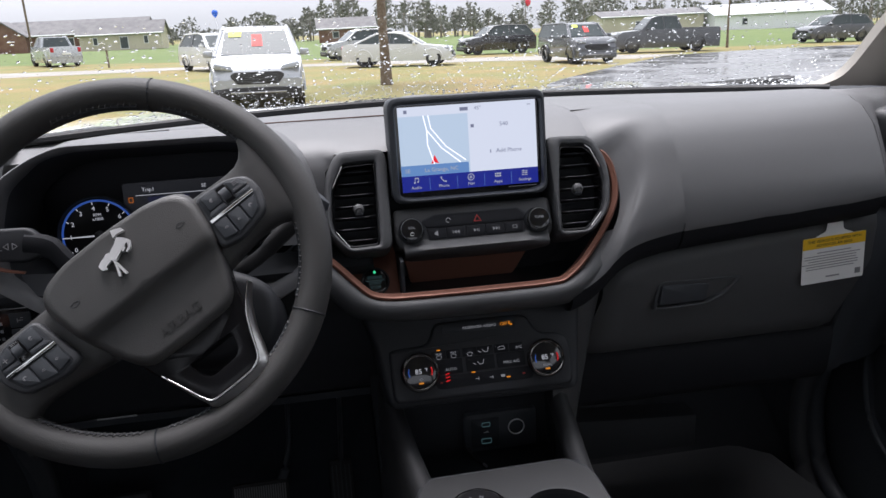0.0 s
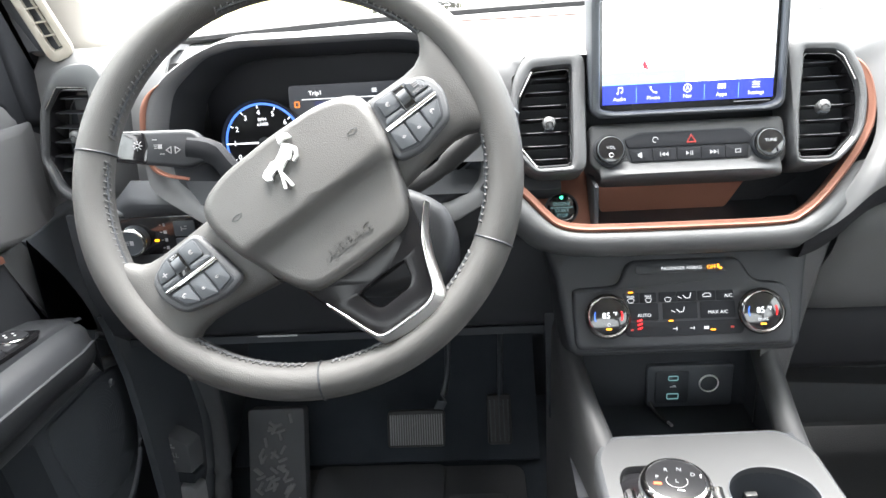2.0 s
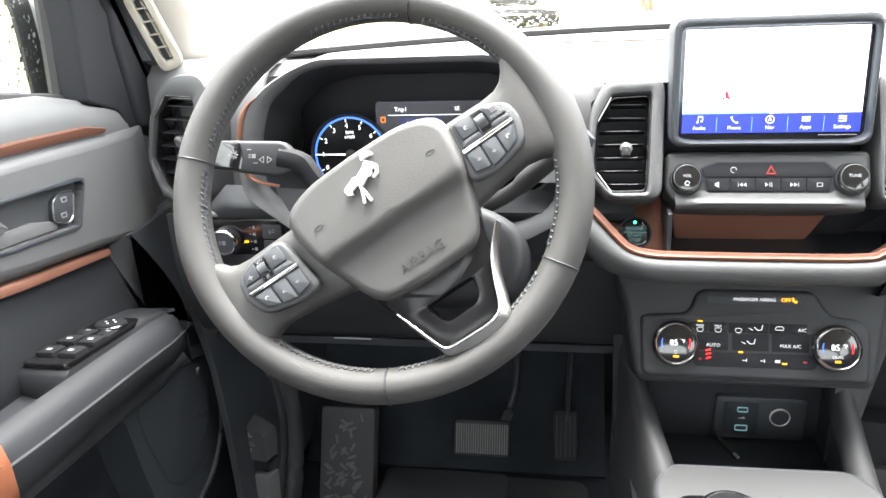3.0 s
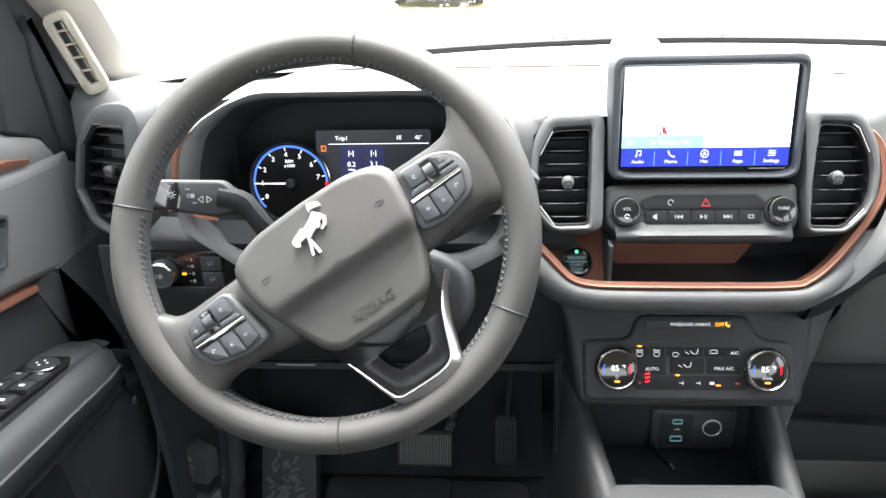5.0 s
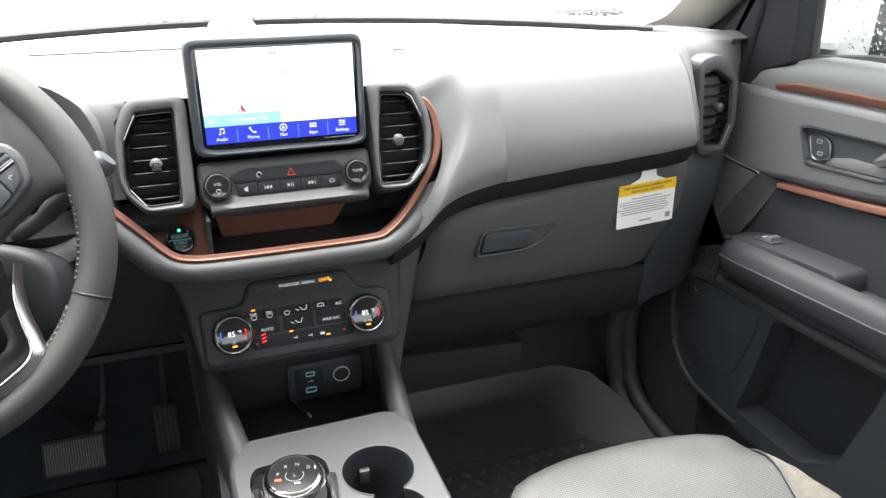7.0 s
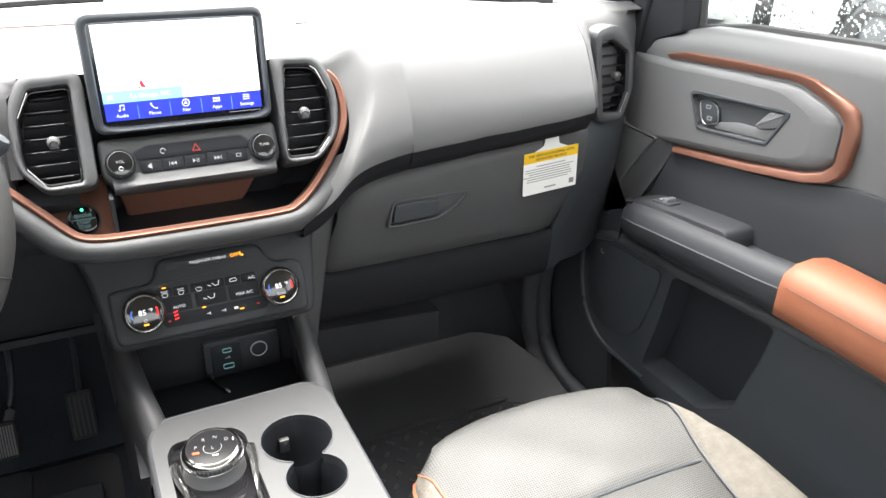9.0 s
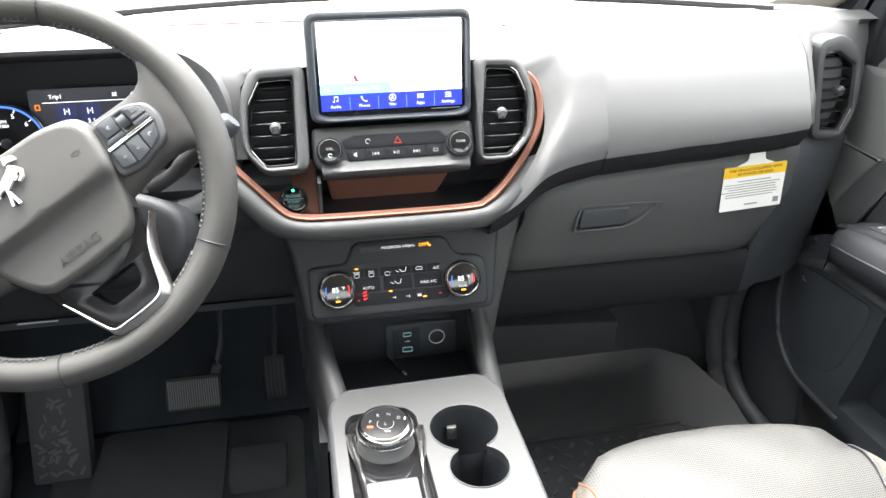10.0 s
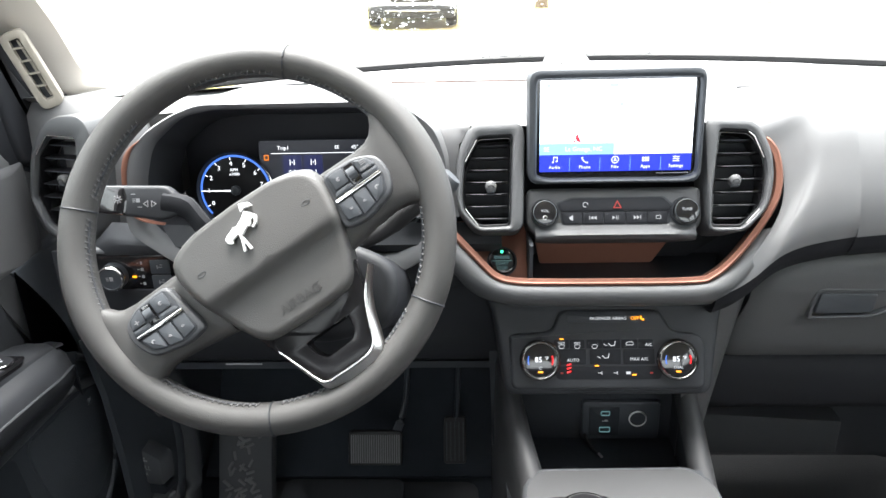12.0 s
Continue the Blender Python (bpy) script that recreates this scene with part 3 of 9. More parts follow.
def evened(line, n=80):
    """The same line with its points at even distances."""
    far = [0.0]
    for a, b in zip(line, line[1:]):
        far.append(far[-1] + (b - a).length)
    pts, i = [], 0
    for k in range(n + 1):
        d = far[-1] * k / n
        while i < len(far) - 2 and far[i + 1] < d:
            i += 1
        pts.append(line[i].lerp(line[i + 1], (d - far[i]) / max(far[i + 1] - far[i], 1e-9)))
    return pts


SIDE_L, SIDE_R = evened(SIDE_L), evened(SIDE_R)
ROOF_T = [SIDE_L[-1].lerp(SIDE_R[-1], k / 24) for k in range(25)]


def along(line, f):
    f = min(max(f, 0.0), 1.0) * (len(line) - 1)
    i = min(int(f), len(line) - 2)
    return line[i].lerp(line[i + 1], f - i)


rows = []
for i in range(29):
    u = i / 28
    row = []
    for j in range(33):
        v = j / 32
        p = along(SIDE_L, v) * (1 - u) + along(SIDE_R, v) * u + along(RIDGE_B, u) * (1 - v) + along(ROOF_T, u) * v
        p -= SIDE_L[0] * (1 - u) * (1 - v) + SIDE_R[0] * u * (1 - v) + SIDE_L[-1] * (1 - u) * v + SIDE_R[-1] * u * v
        ease = 1 - (1 - u) ** 1.7
        near = min(1.0, 5 * v, 5 * (1 - v))
        gap = (along(SIDE_R, v) - along(SIDE_L, v)) * (ease - u) * near * near * (3 - 2 * near)
        p += Vector((0, gap.y, gap.z))
        row.append(p)
    rows.append(row)
part("cheek", loft(rows), M_PAD, dash, "soft charcoal pad sweeping down beside the centre stack", 60)
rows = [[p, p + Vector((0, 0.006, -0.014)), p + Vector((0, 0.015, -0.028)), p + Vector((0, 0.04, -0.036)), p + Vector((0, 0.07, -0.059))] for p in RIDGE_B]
# Same darkened underside carried on below the cheek.
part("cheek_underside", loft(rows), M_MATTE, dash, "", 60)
band = smoothed([(x, stack_y(z), z) for x, z in EDGE_C], 5)
rows = []
for k, a in enumerate(band):
    d = (band[min(k + 1, len(band) - 1)] - band[max(k - 1, 0)]).normalized()
    w = FRONT.cross(d).normalized()
    a = a + FRONT * -0.022 * max(0.0, 1 - (len(band) - 1 - k) / 7) ** 2
    rows.append([a - w * 0.0012 - FRONT * 0.006, a + FRONT * 0.003, a + w * 0.0012 + FRONT * 0.005, a + w * 0.0028 + FRONT * 0.0056, a + w * 0.0042 + FRONT * 0.0046, a + w * 0.0064 + FRONT * 0.0046, a + w * 0.0082 + FRONT * 0.004, a + w * 0.0088 - FRONT * 0.012])
part("copper_strip", loft(rows), M_COPPER, dash, "copper strip round the centre stack", 40)
ml = leaning(0, -0.016, 1.03, 0.85)
bm = prism(rnd([(-0.19, 0.045), (-0.18, 0.05), (-0.103, 0.05), (-0.0965, 0.02), (-0.0965, -0.032), (-0.122, -0.032), (-0.142, -0.02)], 0.006), -0.012, -0.003, ml, 0.002)
part("copper_plate", bm, M_COPPER, dash, "copper-painted plate round the start button")
# tray
bm = bmesh.new()
prism([(-0.098, -0.072), (0.105, -0.072), (0.15, 0.05), (-0.1, 0.05)], 0, 0.004, axes_at((0, 0.012, 1.003), (1, 0, 0), (0, 1, 0)), bm=bm)
prism([(-0.1, 0.998), (-0.096, 0.998), (-0.096, 1.06), (-0.1, 1.06)], -0.05, 0.055, upright(0, 0.0, 0), bm=bm)
part("tray", bm, M_BLACK, dash, "black open storage tray")
part("tray_backplate", prism(rnd([(-0.09, 1.05), (0.084, 1.05), (0.056, 1.006), (-0.082, 1.006)], 0.005), 0.0, 0.012, upright(0, 0.032, 0), 0.002), M_COPPER, dash, "copper panel at the back of the tray")
part("tray_return", prism([(0.05, 1.06), (0.17, 1.085), (0.14, 1.03), (0.1, 1.003), (0.05, 1.003)], 0.0, 0.01, upright(0, 0.05, 0), 0.002), M_MATTE, dash)
# start button
mb = leaning(-0.130, -0.02, 1.026, 0.6)
start = part("start_button", disc(0.016, -0.012, 0.007, mb, 0.003), M_GLOSS, dash, "round black start button with a green lamp")
part("ring", lathe([(0.0161, -0.005), (0.0178, 0.003), (0.0178, 0.005), (0.0161, 0.006)], mb, 40), M_DARK, start)
letters("ENGINE", 0.0052, mb @ pose(0, 0.0045, 0.0072), L_TEAL, start)
letters("START\nSTOP", 0.0052, mb @ pose(0, -0.0055, 0.0072), L_TEAL, start)
bars([(0, 0.0006, 0.024, 0.0006)], mb @ pose(0, 0, 0.007), L_TEAL, start, "divider")
part("lamp", disc(0.0018, 0.006, 0.0078, mb @ pose(0, 0.0115, 0), 0.0004, 12), L_GREEN, start)

# ---- infotainment screen ----
scr = thing("infotainment_screen", (0, 0.0, 1.12), "tablet-like screen with rounded black frame showing a map", "screen")
ms = axes_at((0.0, -0.0165, 1.131), (1, 0, 0), (0, 0.1, 1))
part("housing", prism(box2(-0.097, -0.006, 0.088, 0.114, 0.012), -0.03, 0.0, ms), M_DARK, scr)
part("frame", ringplate(box2(-0.1012, -0.0085, 0.0922, 0.1183, 0.013, 6), rnd([(-0.0915, -0.0002), (-0.075, -0.0028), (0.07, -0.0032), (0.0862, 0.001), (0.0862, 0.1072), (-0.0915, 0.1078)], 0.005), -0.028, 0.012, ms, 0.005, zin=-0.002, n=160), M_DARK, scr, "thick rounded black frame")
part("glass", prism(box2(-0.0935, -0.0055, 0.0885, 0.1105), -0.004, 0.001, ms), M_GLOSS, scr, "black glass")
W0, W1, H = -0.0876, 0.0822, 0.1017


def at2(u, v):
    return lerp(W0, W1, u), 0.0042 + v * H


def panel(name, u0, v0, u1, v1, mat, z=0.0016, label=""):
    (x0, y0), (x1, y1) = at2(u0, v0), at2(u1, v1)
    return part(name, prism(box2(x0, y0, x1, y1), 0.0008, z, ms), mat, scr, label)


panel("page", 0, 0.19, 1, 1, L_PAGE, label="pale lavender page")
panel("map", 0, 0.19, 0.5, 0.89, L_MAP, 0.0019, "pale blue map")
panel("bar", 0, 0, 1, 0.19, L_BAR, label="deep blue menu bar")
panel("town_bar", 0.0, 0.19, 0.49, 0.315, L_TOWN, 0.0021, "blue town bar")
for nm, pts in (("map_road", [(0.18, 0.89), (0.2, 0.72), (0.3, 0.5), (0.43, 0.32)]), ("map_road", [(0.215, 0.89), (0.23, 0.74), (0.33, 0.52), (0.47, 0.34)]), ("map_road", [(0.2, 0.72), (0.2, 0.55), (0.24, 0.32)])):
    part(nm, tube([ms @ Vector((*at2(u, v), 0.0021)) for u, v in pts], 0.0007, 6), L_ROAD, scr)
cx, cy = at2(0.245, 0.36)
part("arrow", prism([(cx - 0.0048, cy - 0.004), (cx, cy - 0.0022), (cx + 0.0048, cy - 0.004), (cx, cy + 0.0065)], 0.001, 0.0026, ms), lit("screen_red", (0.8, 0.01, 0.02), 0.45), scr, "red arrow")


def say(t, u, v, s, mat):
    letters(t, s, ms @ pose(*at2(u, v), 0.0022), mat, scr)


say("La Grange, NC", 0.29, 0.25, 0.0068, L_WHITE)
say("SE", 0.045, 0.25, 0.0068, L_WHITE)
say("540", 0.76, 0.735, 0.0072, L_TEXT)
say("Add Phone", 0.79, 0.42, 0.0072, L_TEXT)
say("45\u00b0", 0.575, 0.94, 0.0062, L_TEXT)
bars([(*at2(0.475, 0.94), 0.010, 0.0042)], ms @ pose(0, 0, 0.0016), L_TEXT, scr, "clock")
bars([(*at2(0.055, 0.945), 0.004, 0.004), (*at2(0.95, 0.945), 0.004, 0.001), (*at2(0.53, 0.735), 0.004, 0.004), (*at2(0.655, 0.42), 0.0012, 0.004)], ms @ pose(0, 0, 0.0016), L_TEXT, scr, "icon")
for k, t in enumerate(("Audio", "Phone", "Nav", "Apps", "Settings")):
    u = 0.1 + 0.2 * k
    say(t, u, 0.05, 0.0052, L_WHITE)
    x, y = at2(u, 0.128)
    if k == 0:
        sp = [(x - 0.002, y - 0.002, 0.0018, 0.0016), (x + 0.0022, y - 0.001, 0.0018, 0.0016), (x - 0.0012, y + 0.0008, 0.0006, 0.005), (x + 0.003, y + 0.0016, 0.0006, 0.005), (x + 0.0008, y + 0.0035, 0.0046, 0.0012)]
    elif k == 3:
        sp = [(x + dx * 0.0028, y + dy * 0.0026, 0.002, 0.002) for dx in (-1, 0, 1) for dy in (-0.5, 0.6)]
    elif k == 4:
        sp = [(x, y + d * 0.0024, 0.0075, 0.0008) for d in (-1, 0, 1)] + [(x - 0.0015, y + 0.0024, 0.0012, 0.002), (x + 0.0018, y, 0.0012, 0.002)]
    else:
        sp = []
    if sp:
        bars(sp, ms @ pose(0, 0, 0.0016), L_WHITE, scr, "icon")
    if k == 1:
        part("icon", tube([ms @ Vector((x + dx, y + dy, 0.002)) for dx, dy in ((-0.003, 0.0032), (-0.0026, 0.0008), (-0.0008, -0.0014), (0.0012, -0.0028), (0.0034, -0.0026))], [0.0011, 0.0006, 0.0006, 0.0006, 0.0011], 6), L_WHITE, scr)
    if k == 2:
        part("icon", tube([ms @ Vector((x + 0.0038 * math.cos(a * 0.314), y + 0.0038 * math.sin(a * 0.314), 0.002)) for a in range(20)], 0.0005, 6, True), L_WHITE, scr)
        part("icon", prism([(x - 0.002, y - 0.0018), (x, y - 0.0008), (x + 0.002, y - 0.0018), (x, y + 0.0026)], 0.001, 0.0024, ms), L_WHITE, scr)
    if k:
        part("divider", prism(box2(x - 0.0172, 0.005, x - 0.0169, 0.02), 0.001, 0.0019, ms), L_TOWN, scr)
part("brand_mark", prism(box2(0.044, 0.0009, 0.08, 0.0017), 0.001, 0.0014, ms), M_DIM, scr)

# ---- audio control panel ----
aud = thing("audio_panel", (0, -0.03, 1.06), "charcoal audio control panel with two knobs", "control panel")
ma = leaning(-0.003, -0.033, 1.091)
BODY = rnd([(-0.099, 0.029), (0.098, 0.029), (0.0985, -0.014), (0.082, -0.029), (-0.083, -0.029), (-0.0995, -0.014)], 0.008)
part("body", prism(BODY, -0.06, -0.001, ma, 0.005, 3), M_STACK, aud)
rows = []
for k in range(21):
    x = -0.09 + 0.18 * k / 20
    e = 1 - abs(x / 0.09) ** 6
    rows.append([ma @ Vector((x, yy, zz * (0.35 + 0.65 * e))) for yy, zz in ((-0.010, -0.002), (-0.0165, 0.002), (-0.022, 0.010), (-0.0262, 0.0125), (-0.0295, 0.010), (-0.032, -0.001), (-0.032, -0.04))])
part("chin", loft(rows), M_STACK, aud, "rounded chin below the buttons", 60)
TOPROW = rnd([(-0.064, 0.0105), (-0.048, 0.0165), (0.054, 0.0165), (0.063, 0.008), (0.062, 0.0018), (-0.061, 0.0018)], 0.003)
part("slot", prism(rnd([(-0.066, 0.0115), (-0.049, 0.0178), (0.056, 0.0178), (0.066, 0.0085), (0.0615, -0.0138), (-0.0595, -0.0138)], 0.003), -0.004, 0.0002, ma), M_BLACK, aud)
part("button", prism(TOPROW, -0.003, 0.002, ma, 0.0006), M_MATTE, aud)
for k in range(5):
    x0, x1 = -0.0605 + k * 0.0243, -0.0605 + (k + 1) * 0.0243 - 0.0007
    part("button", prism(rnd([(x0, 0.0004), (x1, 0.0004), (x1 - 0.001 * (k == 4) * 2, -0.0125), (x0 + 0.003 * (k == 0), -0.0125)], 0.0012), -0.003, 0.002, ma, 0.0006), M_MATTE, aud)
for k, c in enumerate(("mute", "prev", "play", "next", "off")):
    x, y = -0.0484 + k * 0.0243, -0.006
    if c == "mute":
        part("symbol", prism([(x - 0.003, y - 0.001), (x + 0.0012, y - 0.0032), (x + 0.0012, y + 0.0032), (x - 0.003, y + 0.001)], 0.002, 0.0025, ma), L_INK, aud)
    elif c in ("prev", "next"):
        s = -1 if c == "prev" else 1
        bm = bmesh.new()
        for d in (-0.0018, 0.0018):
            prism([(x + d - s * 0.0016, y - 0.0022), (x + d + s * 0.0016, y), (x + d - s * 0.0016, y + 0.0022)], 0.002, 0.0025, ma, bm=bm)
        prism(box2(x + s * 0.0044 - 0.0003, y - 0.0022, x + s * 0.0044 + 0.0003, y + 0.0022), 0.002, 0.0025, ma, bm=bm)
        part("symbol", bm, L_INK, aud)
    elif c == "play":
        bm = prism([(x - 0.003, y - 0.0022), (x, y), (x - 0.003, y + 0.0022)], 0.002, 0.0025, ma)
        prism(box2(x + 0.0012, y - 0.0022, x + 0.0018, y + 0.0022), 0.002, 0.0025, ma, bm=bm)
        prism(box2(x + 0.003, y - 0.0022, x + 0.0036, y + 0.0022), 0.002, 0.0025, ma, bm=bm)
        part("symbol", bm, L_INK, aud)
    else:
        part("symbol", ringplate(box2(x - 0.0028, y - 0.002, x + 0.0028, y + 0.002), box2(x - 0.0022, y - 0.0014, x + 0.0022, y + 0.0014), 0.002, 0.0025, ma, 0.0001, n=32), L_INK, aud)
TRI = [(-0.0052, 0.0045), (0.0052, 0.0045), (0, 0.0138)]
part("hazard_symbol", ringplate(TRI, [(-0.0032, 0.0058), (0.0032, 0.0058), (0, 0.0115)], 0.002, 0.0027, ma @ pose(0.003, 0, 0), 0.0001, n=48, c=(0, 0.0072)), M_RED, aud, "red hazard triangle")
part("symbol", tube([ma @ Vector((-0.033 + 0.0028 * math.cos(a * 0.45), 0.009 + 0.0028 * math.sin(a * 0.45), 0.0023)) for a in range(12)], 0.0004, 5), L_INK, aud)


def knob(x, word):
    mk = ma @ pose(x, 0.0, 0)
    kn = part("knob", lathe([(0.0146, -0.004), (0.0146, 0.008), (0.0137, 0.011), (0.0125, 0.0118), (0.0123, 0.011)], mk, 48), M_DARK, aud, "black rotary knob with a bright rim")
    part("rim", lathe([(0.0149, 0.0066), (0.0151, 0.0078), (0.0146, 0.0098), (0.0138, 0.0114), (0.0132, 0.0108)], mk, 48), M_DKCHROME, kn, "chrome rim")
    part("collar", lathe([(0.0158, -0.002), (0.0165, 0.001), (0.0158, 0.003), (0.0146, 0.003)], mk, 48), M_BLACK, kn)
    part("cap", disc(0.0126, 0.0, 0.0112, mk, 0.0006), M_GLOSS, kn)
    letters(word, 0.0046, mk @ pose(0, 0.0015, 0.0114), L_INK, kn)
    return mk, kn


mk, kn = knob(-0.0795, "VOL")
part("symbol", tube([mk @ Vector((0.0022 * math.cos(a * 0.6), -0.006 + 0.0022 * math.sin(a * 0.6), 0.0114)) for a in range(10)], 0.0003, 5), M_INK, kn)
knob(0.0785, "TUNE")

# ---- air vents ----
def vent(at, label, m, outer, inner, centre, rim=M_STACK, bright=(), slats=6):
    v = thing("air_vent", at, label, "air vent", "dashboard air vents")
    o, i = rnd(outer, 0.012, 5), rnd(inner, 0.004, 3)
    c = (sum(p[0] for p in inner) / len(inner), sum(p[1] for p in inner) / len(inner))
    part("surround", ringplate(o, i, -0.045, 0.006, m, 0.005, zin=-0.02, n=120, c=c), rim, v, "satin charcoal surround")
    part("liner", ringplate(rnd([lerp(Vector(p), Vector(c), 0.01) for p in inner], 0.004), rnd([lerp(Vector(p), Vector(c), 0.06) for p in inner], 0.004), -0.03, -0.001, m, 0.001, n=96, c=c), M_GLOSS, v, "gloss black liner")
    part("backing", prism(i, -0.04, -0.036, m), M_BLACK, v)
    ys = [p[1] for p in inner]
    lo, hi = min(ys), max(ys)
    for k in range(slats):
        y = lerp(lo, hi, (k + 0.75) / (slats + 0.5))
        cut = []
        for a in range(len(inner)):
            p, q = inner[a - 1], inner[a]
            if (p[1] - y) * (q[1] - y) < 0:
                cut.append(lerp(p[0], q[0], (y - p[1]) / (q[1] - p[1])))
        if len(cut) < 2:
            continue
        a, b = min(cut) + 0.004, max(cut) - 0.004
        rows = [[m @ Vector((x, y + dy, zz)) for dy, zz in ((-0.0007, -0.0065), (0.0003, -0.0055), (0.001, -0.0075), (0.002, -0.026), (0.0008, -0.026))] for x in (a, b)]
        sl = part("slat", loft(rows, True, caps=True), M_VENT, v)
        # Paler strip along each slat, standing for the highlight on its edge.
        part("front_edge", tube([m @ Vector((lerp(a, b, 0.12), y - 0.0002, -0.0056)), m @ Vector((lerp(a, b, 0.86), y - 0.0002, -0.0056))], 0.0005, 5), M_DARK, sl, "front edge, paler for the light it catches")
    mkk = m @ pose(centre[0], centre[1], 0.001)
    nub = part("tab", lathe([(0.0058, -0.008), (0.0066, -0.001), (0.0068, 0.001), (0.0058, 0.0034), (0.0036, 0.0046), (0, 0.005)], mkk, 24), M_SILVER, v, "satin finger tab")
    part("grip_arch", tube([mkk @ Vector((0.0036 * math.cos(a * 0.35), -0.0022 + 0.003 * math.sin(a * 0.35), 0.0046)) for a in range(10)], 0.0008, 6), M_VENT, nub)
    part("tab_foot", prism(box2(-0.0045, -0.0075, 0.0045, -0.004, 0.0015), -0.004, 0.003, mkk, 0.001), M_DARK, nub)
    for pts in bright:
        part("bright_edge", tube([m @ Vector((x, y, 0.004)) for x, y in pts], 0.0006, 6), M_SATIN, v, "thin bright edge")
    return v


mc = leaning(0, -0.024, 1.122)
vent((-0.143, -0.02, 1.06), "hexagonal dash vent beside the screen with dark slats", mc,
     [(-0.165, 0.0715), (-0.108, 0.0725), (-0.1035, 0.06), (-0.107, -0.0535), (-0.16, -0.0545), (-0.1825, -0.026), (-0.183, 0.02), (-0.1785, 0.045)],
     [(-0.158, 0.0555), (-0.1175, 0.0575), (-0.1195, 0.018), (-0.1215, -0.0465), (-0.157, -0.0475), (-0.1735, -0.0275), (-0.1755, -0.013), (-0.1725, 0.026)], (-0.143, -0.001),
     bright=([(-0.172, -0.0265), (-0.1575, -0.0465)], [(-0.1715, 0.0275), (-0.1585, 0.0525)]), slats=7)
vent((0.133, -0.02, 1.06), "hexagonal dash vent beside the screen with dark slats", mc,
     [(0.0985, 0.0685), (0.104, 0.0715), (0.15, 0.0705), (0.161, 0.062), (0.173, 0.035), (0.1745, 0.005), (0.1675, -0.028), (0.1405, -0.0565), (0.0985, -0.0575)],
     [(0.115, 0.06), (0.1465, 0.058), (0.154, 0.052), (0.164, 0.0265), (0.1655, 0.0076), (0.162, -0.018), (0.1565, -0.031), (0.136, -0.051), (0.102, -0.0505), (0.1065, -0.0043)], (0.131, 0.002),
     bright=([(0.1555, -0.031), (0.141, -0.0465)], [(0.1625, 0.027), (0.153, 0.0515), (0.147, 0.0562)]), slats=7)
me_ = axes_at((-0.66, 0.022, 1.124), (1, -0.25, 0), (0, 0.1, 1))
OUT_E = [(-0.024, 0.066), (0.0, 0.078), (0.036, 0.08), (0.048, 0.06), (0.04, -0.07), (0.0, -0.082), (-0.038, -0.07), (-0.056, -0.025), (-0.045, 0.03)]
IN_E = [(-0.017, 0.053), (0.024, 0.052), (0.018, -0.065), (-0.012, -0.07), (-0.032, -0.058), (-0.048, -0.025), (-0.036, 0.03)]
vent((-0.66, 0.02, 1.05), "upright corner vent at the end of the dashboard", me_, OUT_E, IN_E, (-0.004, 0.0), bright=([(-0.036, 0.03), (-0.017, 0.054), (0.022, 0.053)],), slats=7)
me_ = axes_at((0.632, 0.026, 1.113), (1, 0.12, 0), (0, 0.06, 1))
OUT_R = [(-0.046, 0.072), (-0.034, -0.06), (-0.022, -0.07), (0.022, -0.068), (0.041, -0.025), (0.037, 0.03), (0.02, 0.064), (-0.008, 0.079)]
IN_R = [(-0.033, 0.054), (-0.02, -0.054), (0.016, -0.059), (0.03, -0.027), (0.024, 0.035), (-0.01, 0.056)]
vent((0.642, 0.02, 1.05), "upright corner vent at the end of the dashboard", me_, OUT_R, IN_R, (0.006, 0.0), bright=([(0.029, -0.028), (0.016, -0.057)],), slats=7)

# ---- lower passenger side ----
rows = []
for x in [0.178, 0.186, 0.2, 0.22, 0.26, 0.32, 0.4, 0.48, 0.54, 0.575]:
    rz = curve1(x, [(0.17, 0.995), (0.21, 1.019), (0.25, 1.030), (0.415, 1.046), (0.56, 1.058)])
    e = curve1(x, [(0.178, 0.012), (0.195, 0.0), (0.56, 0.0), (0.575, 0.012)])
    rows.append([(x - curve1(z, [(0.83, 0.03), (1.0, 0.002)]) * curve1(x, [(0.178, 1.0), (0.3, 0.0)]) - curve1(z, [(0.86, 0.036), (1.0, 0.0)]) * curve1(x, [(0.4, 0.0), (0.575, 1.0)]), y + e, z) for y, z in ((0.006, rz + 0.002), (-0.01, rz - 0.008), (-0.015, rz - 0.026), (-0.012, min(0.98, rz - 0.042)), (0.0, 0.93), (0.008, 0.9), (0.016, 0.878), (0.032, 0.868))])
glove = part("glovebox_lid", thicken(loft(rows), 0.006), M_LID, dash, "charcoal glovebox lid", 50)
mg = upright(0, -0.009, 0)
part("handle_recess", ringplate(rnd([(0.241, 0.942), (0.322, 0.944), (0.348, 0.956), (0.374, 0.982), (0.249, 0.984)], 0.006), rnd([(0.246, 0.946), (0.318, 0.948), (0.34, 0.958), (0.362, 0.978), (0.252, 0.98)], 0.005), -0.006, 0.004, mg, 0.002, zin=-0.008), M_PLASTIC, glove)
part("handle", prism(rnd([(0.25, 0.95), (0.318, 0.951), (0.322, 0.976), (0.254, 0.978)], 0.004), -0.006, 0.0045, mg, 0.0025), M_DARK, glove, "black glovebox latch")
rows = []
for x in [0.145, 0.2, 0.3, 0.4, 0.5, 0.542]:
    rows.append([(x, y, z) for y, z in ((0.026, 0.872), (0.021, 0.866), (0.022, 0.84), (0.027, 0.80), (0.036, 0.786), (0.08, 0.775), (0.3, 0.765))])
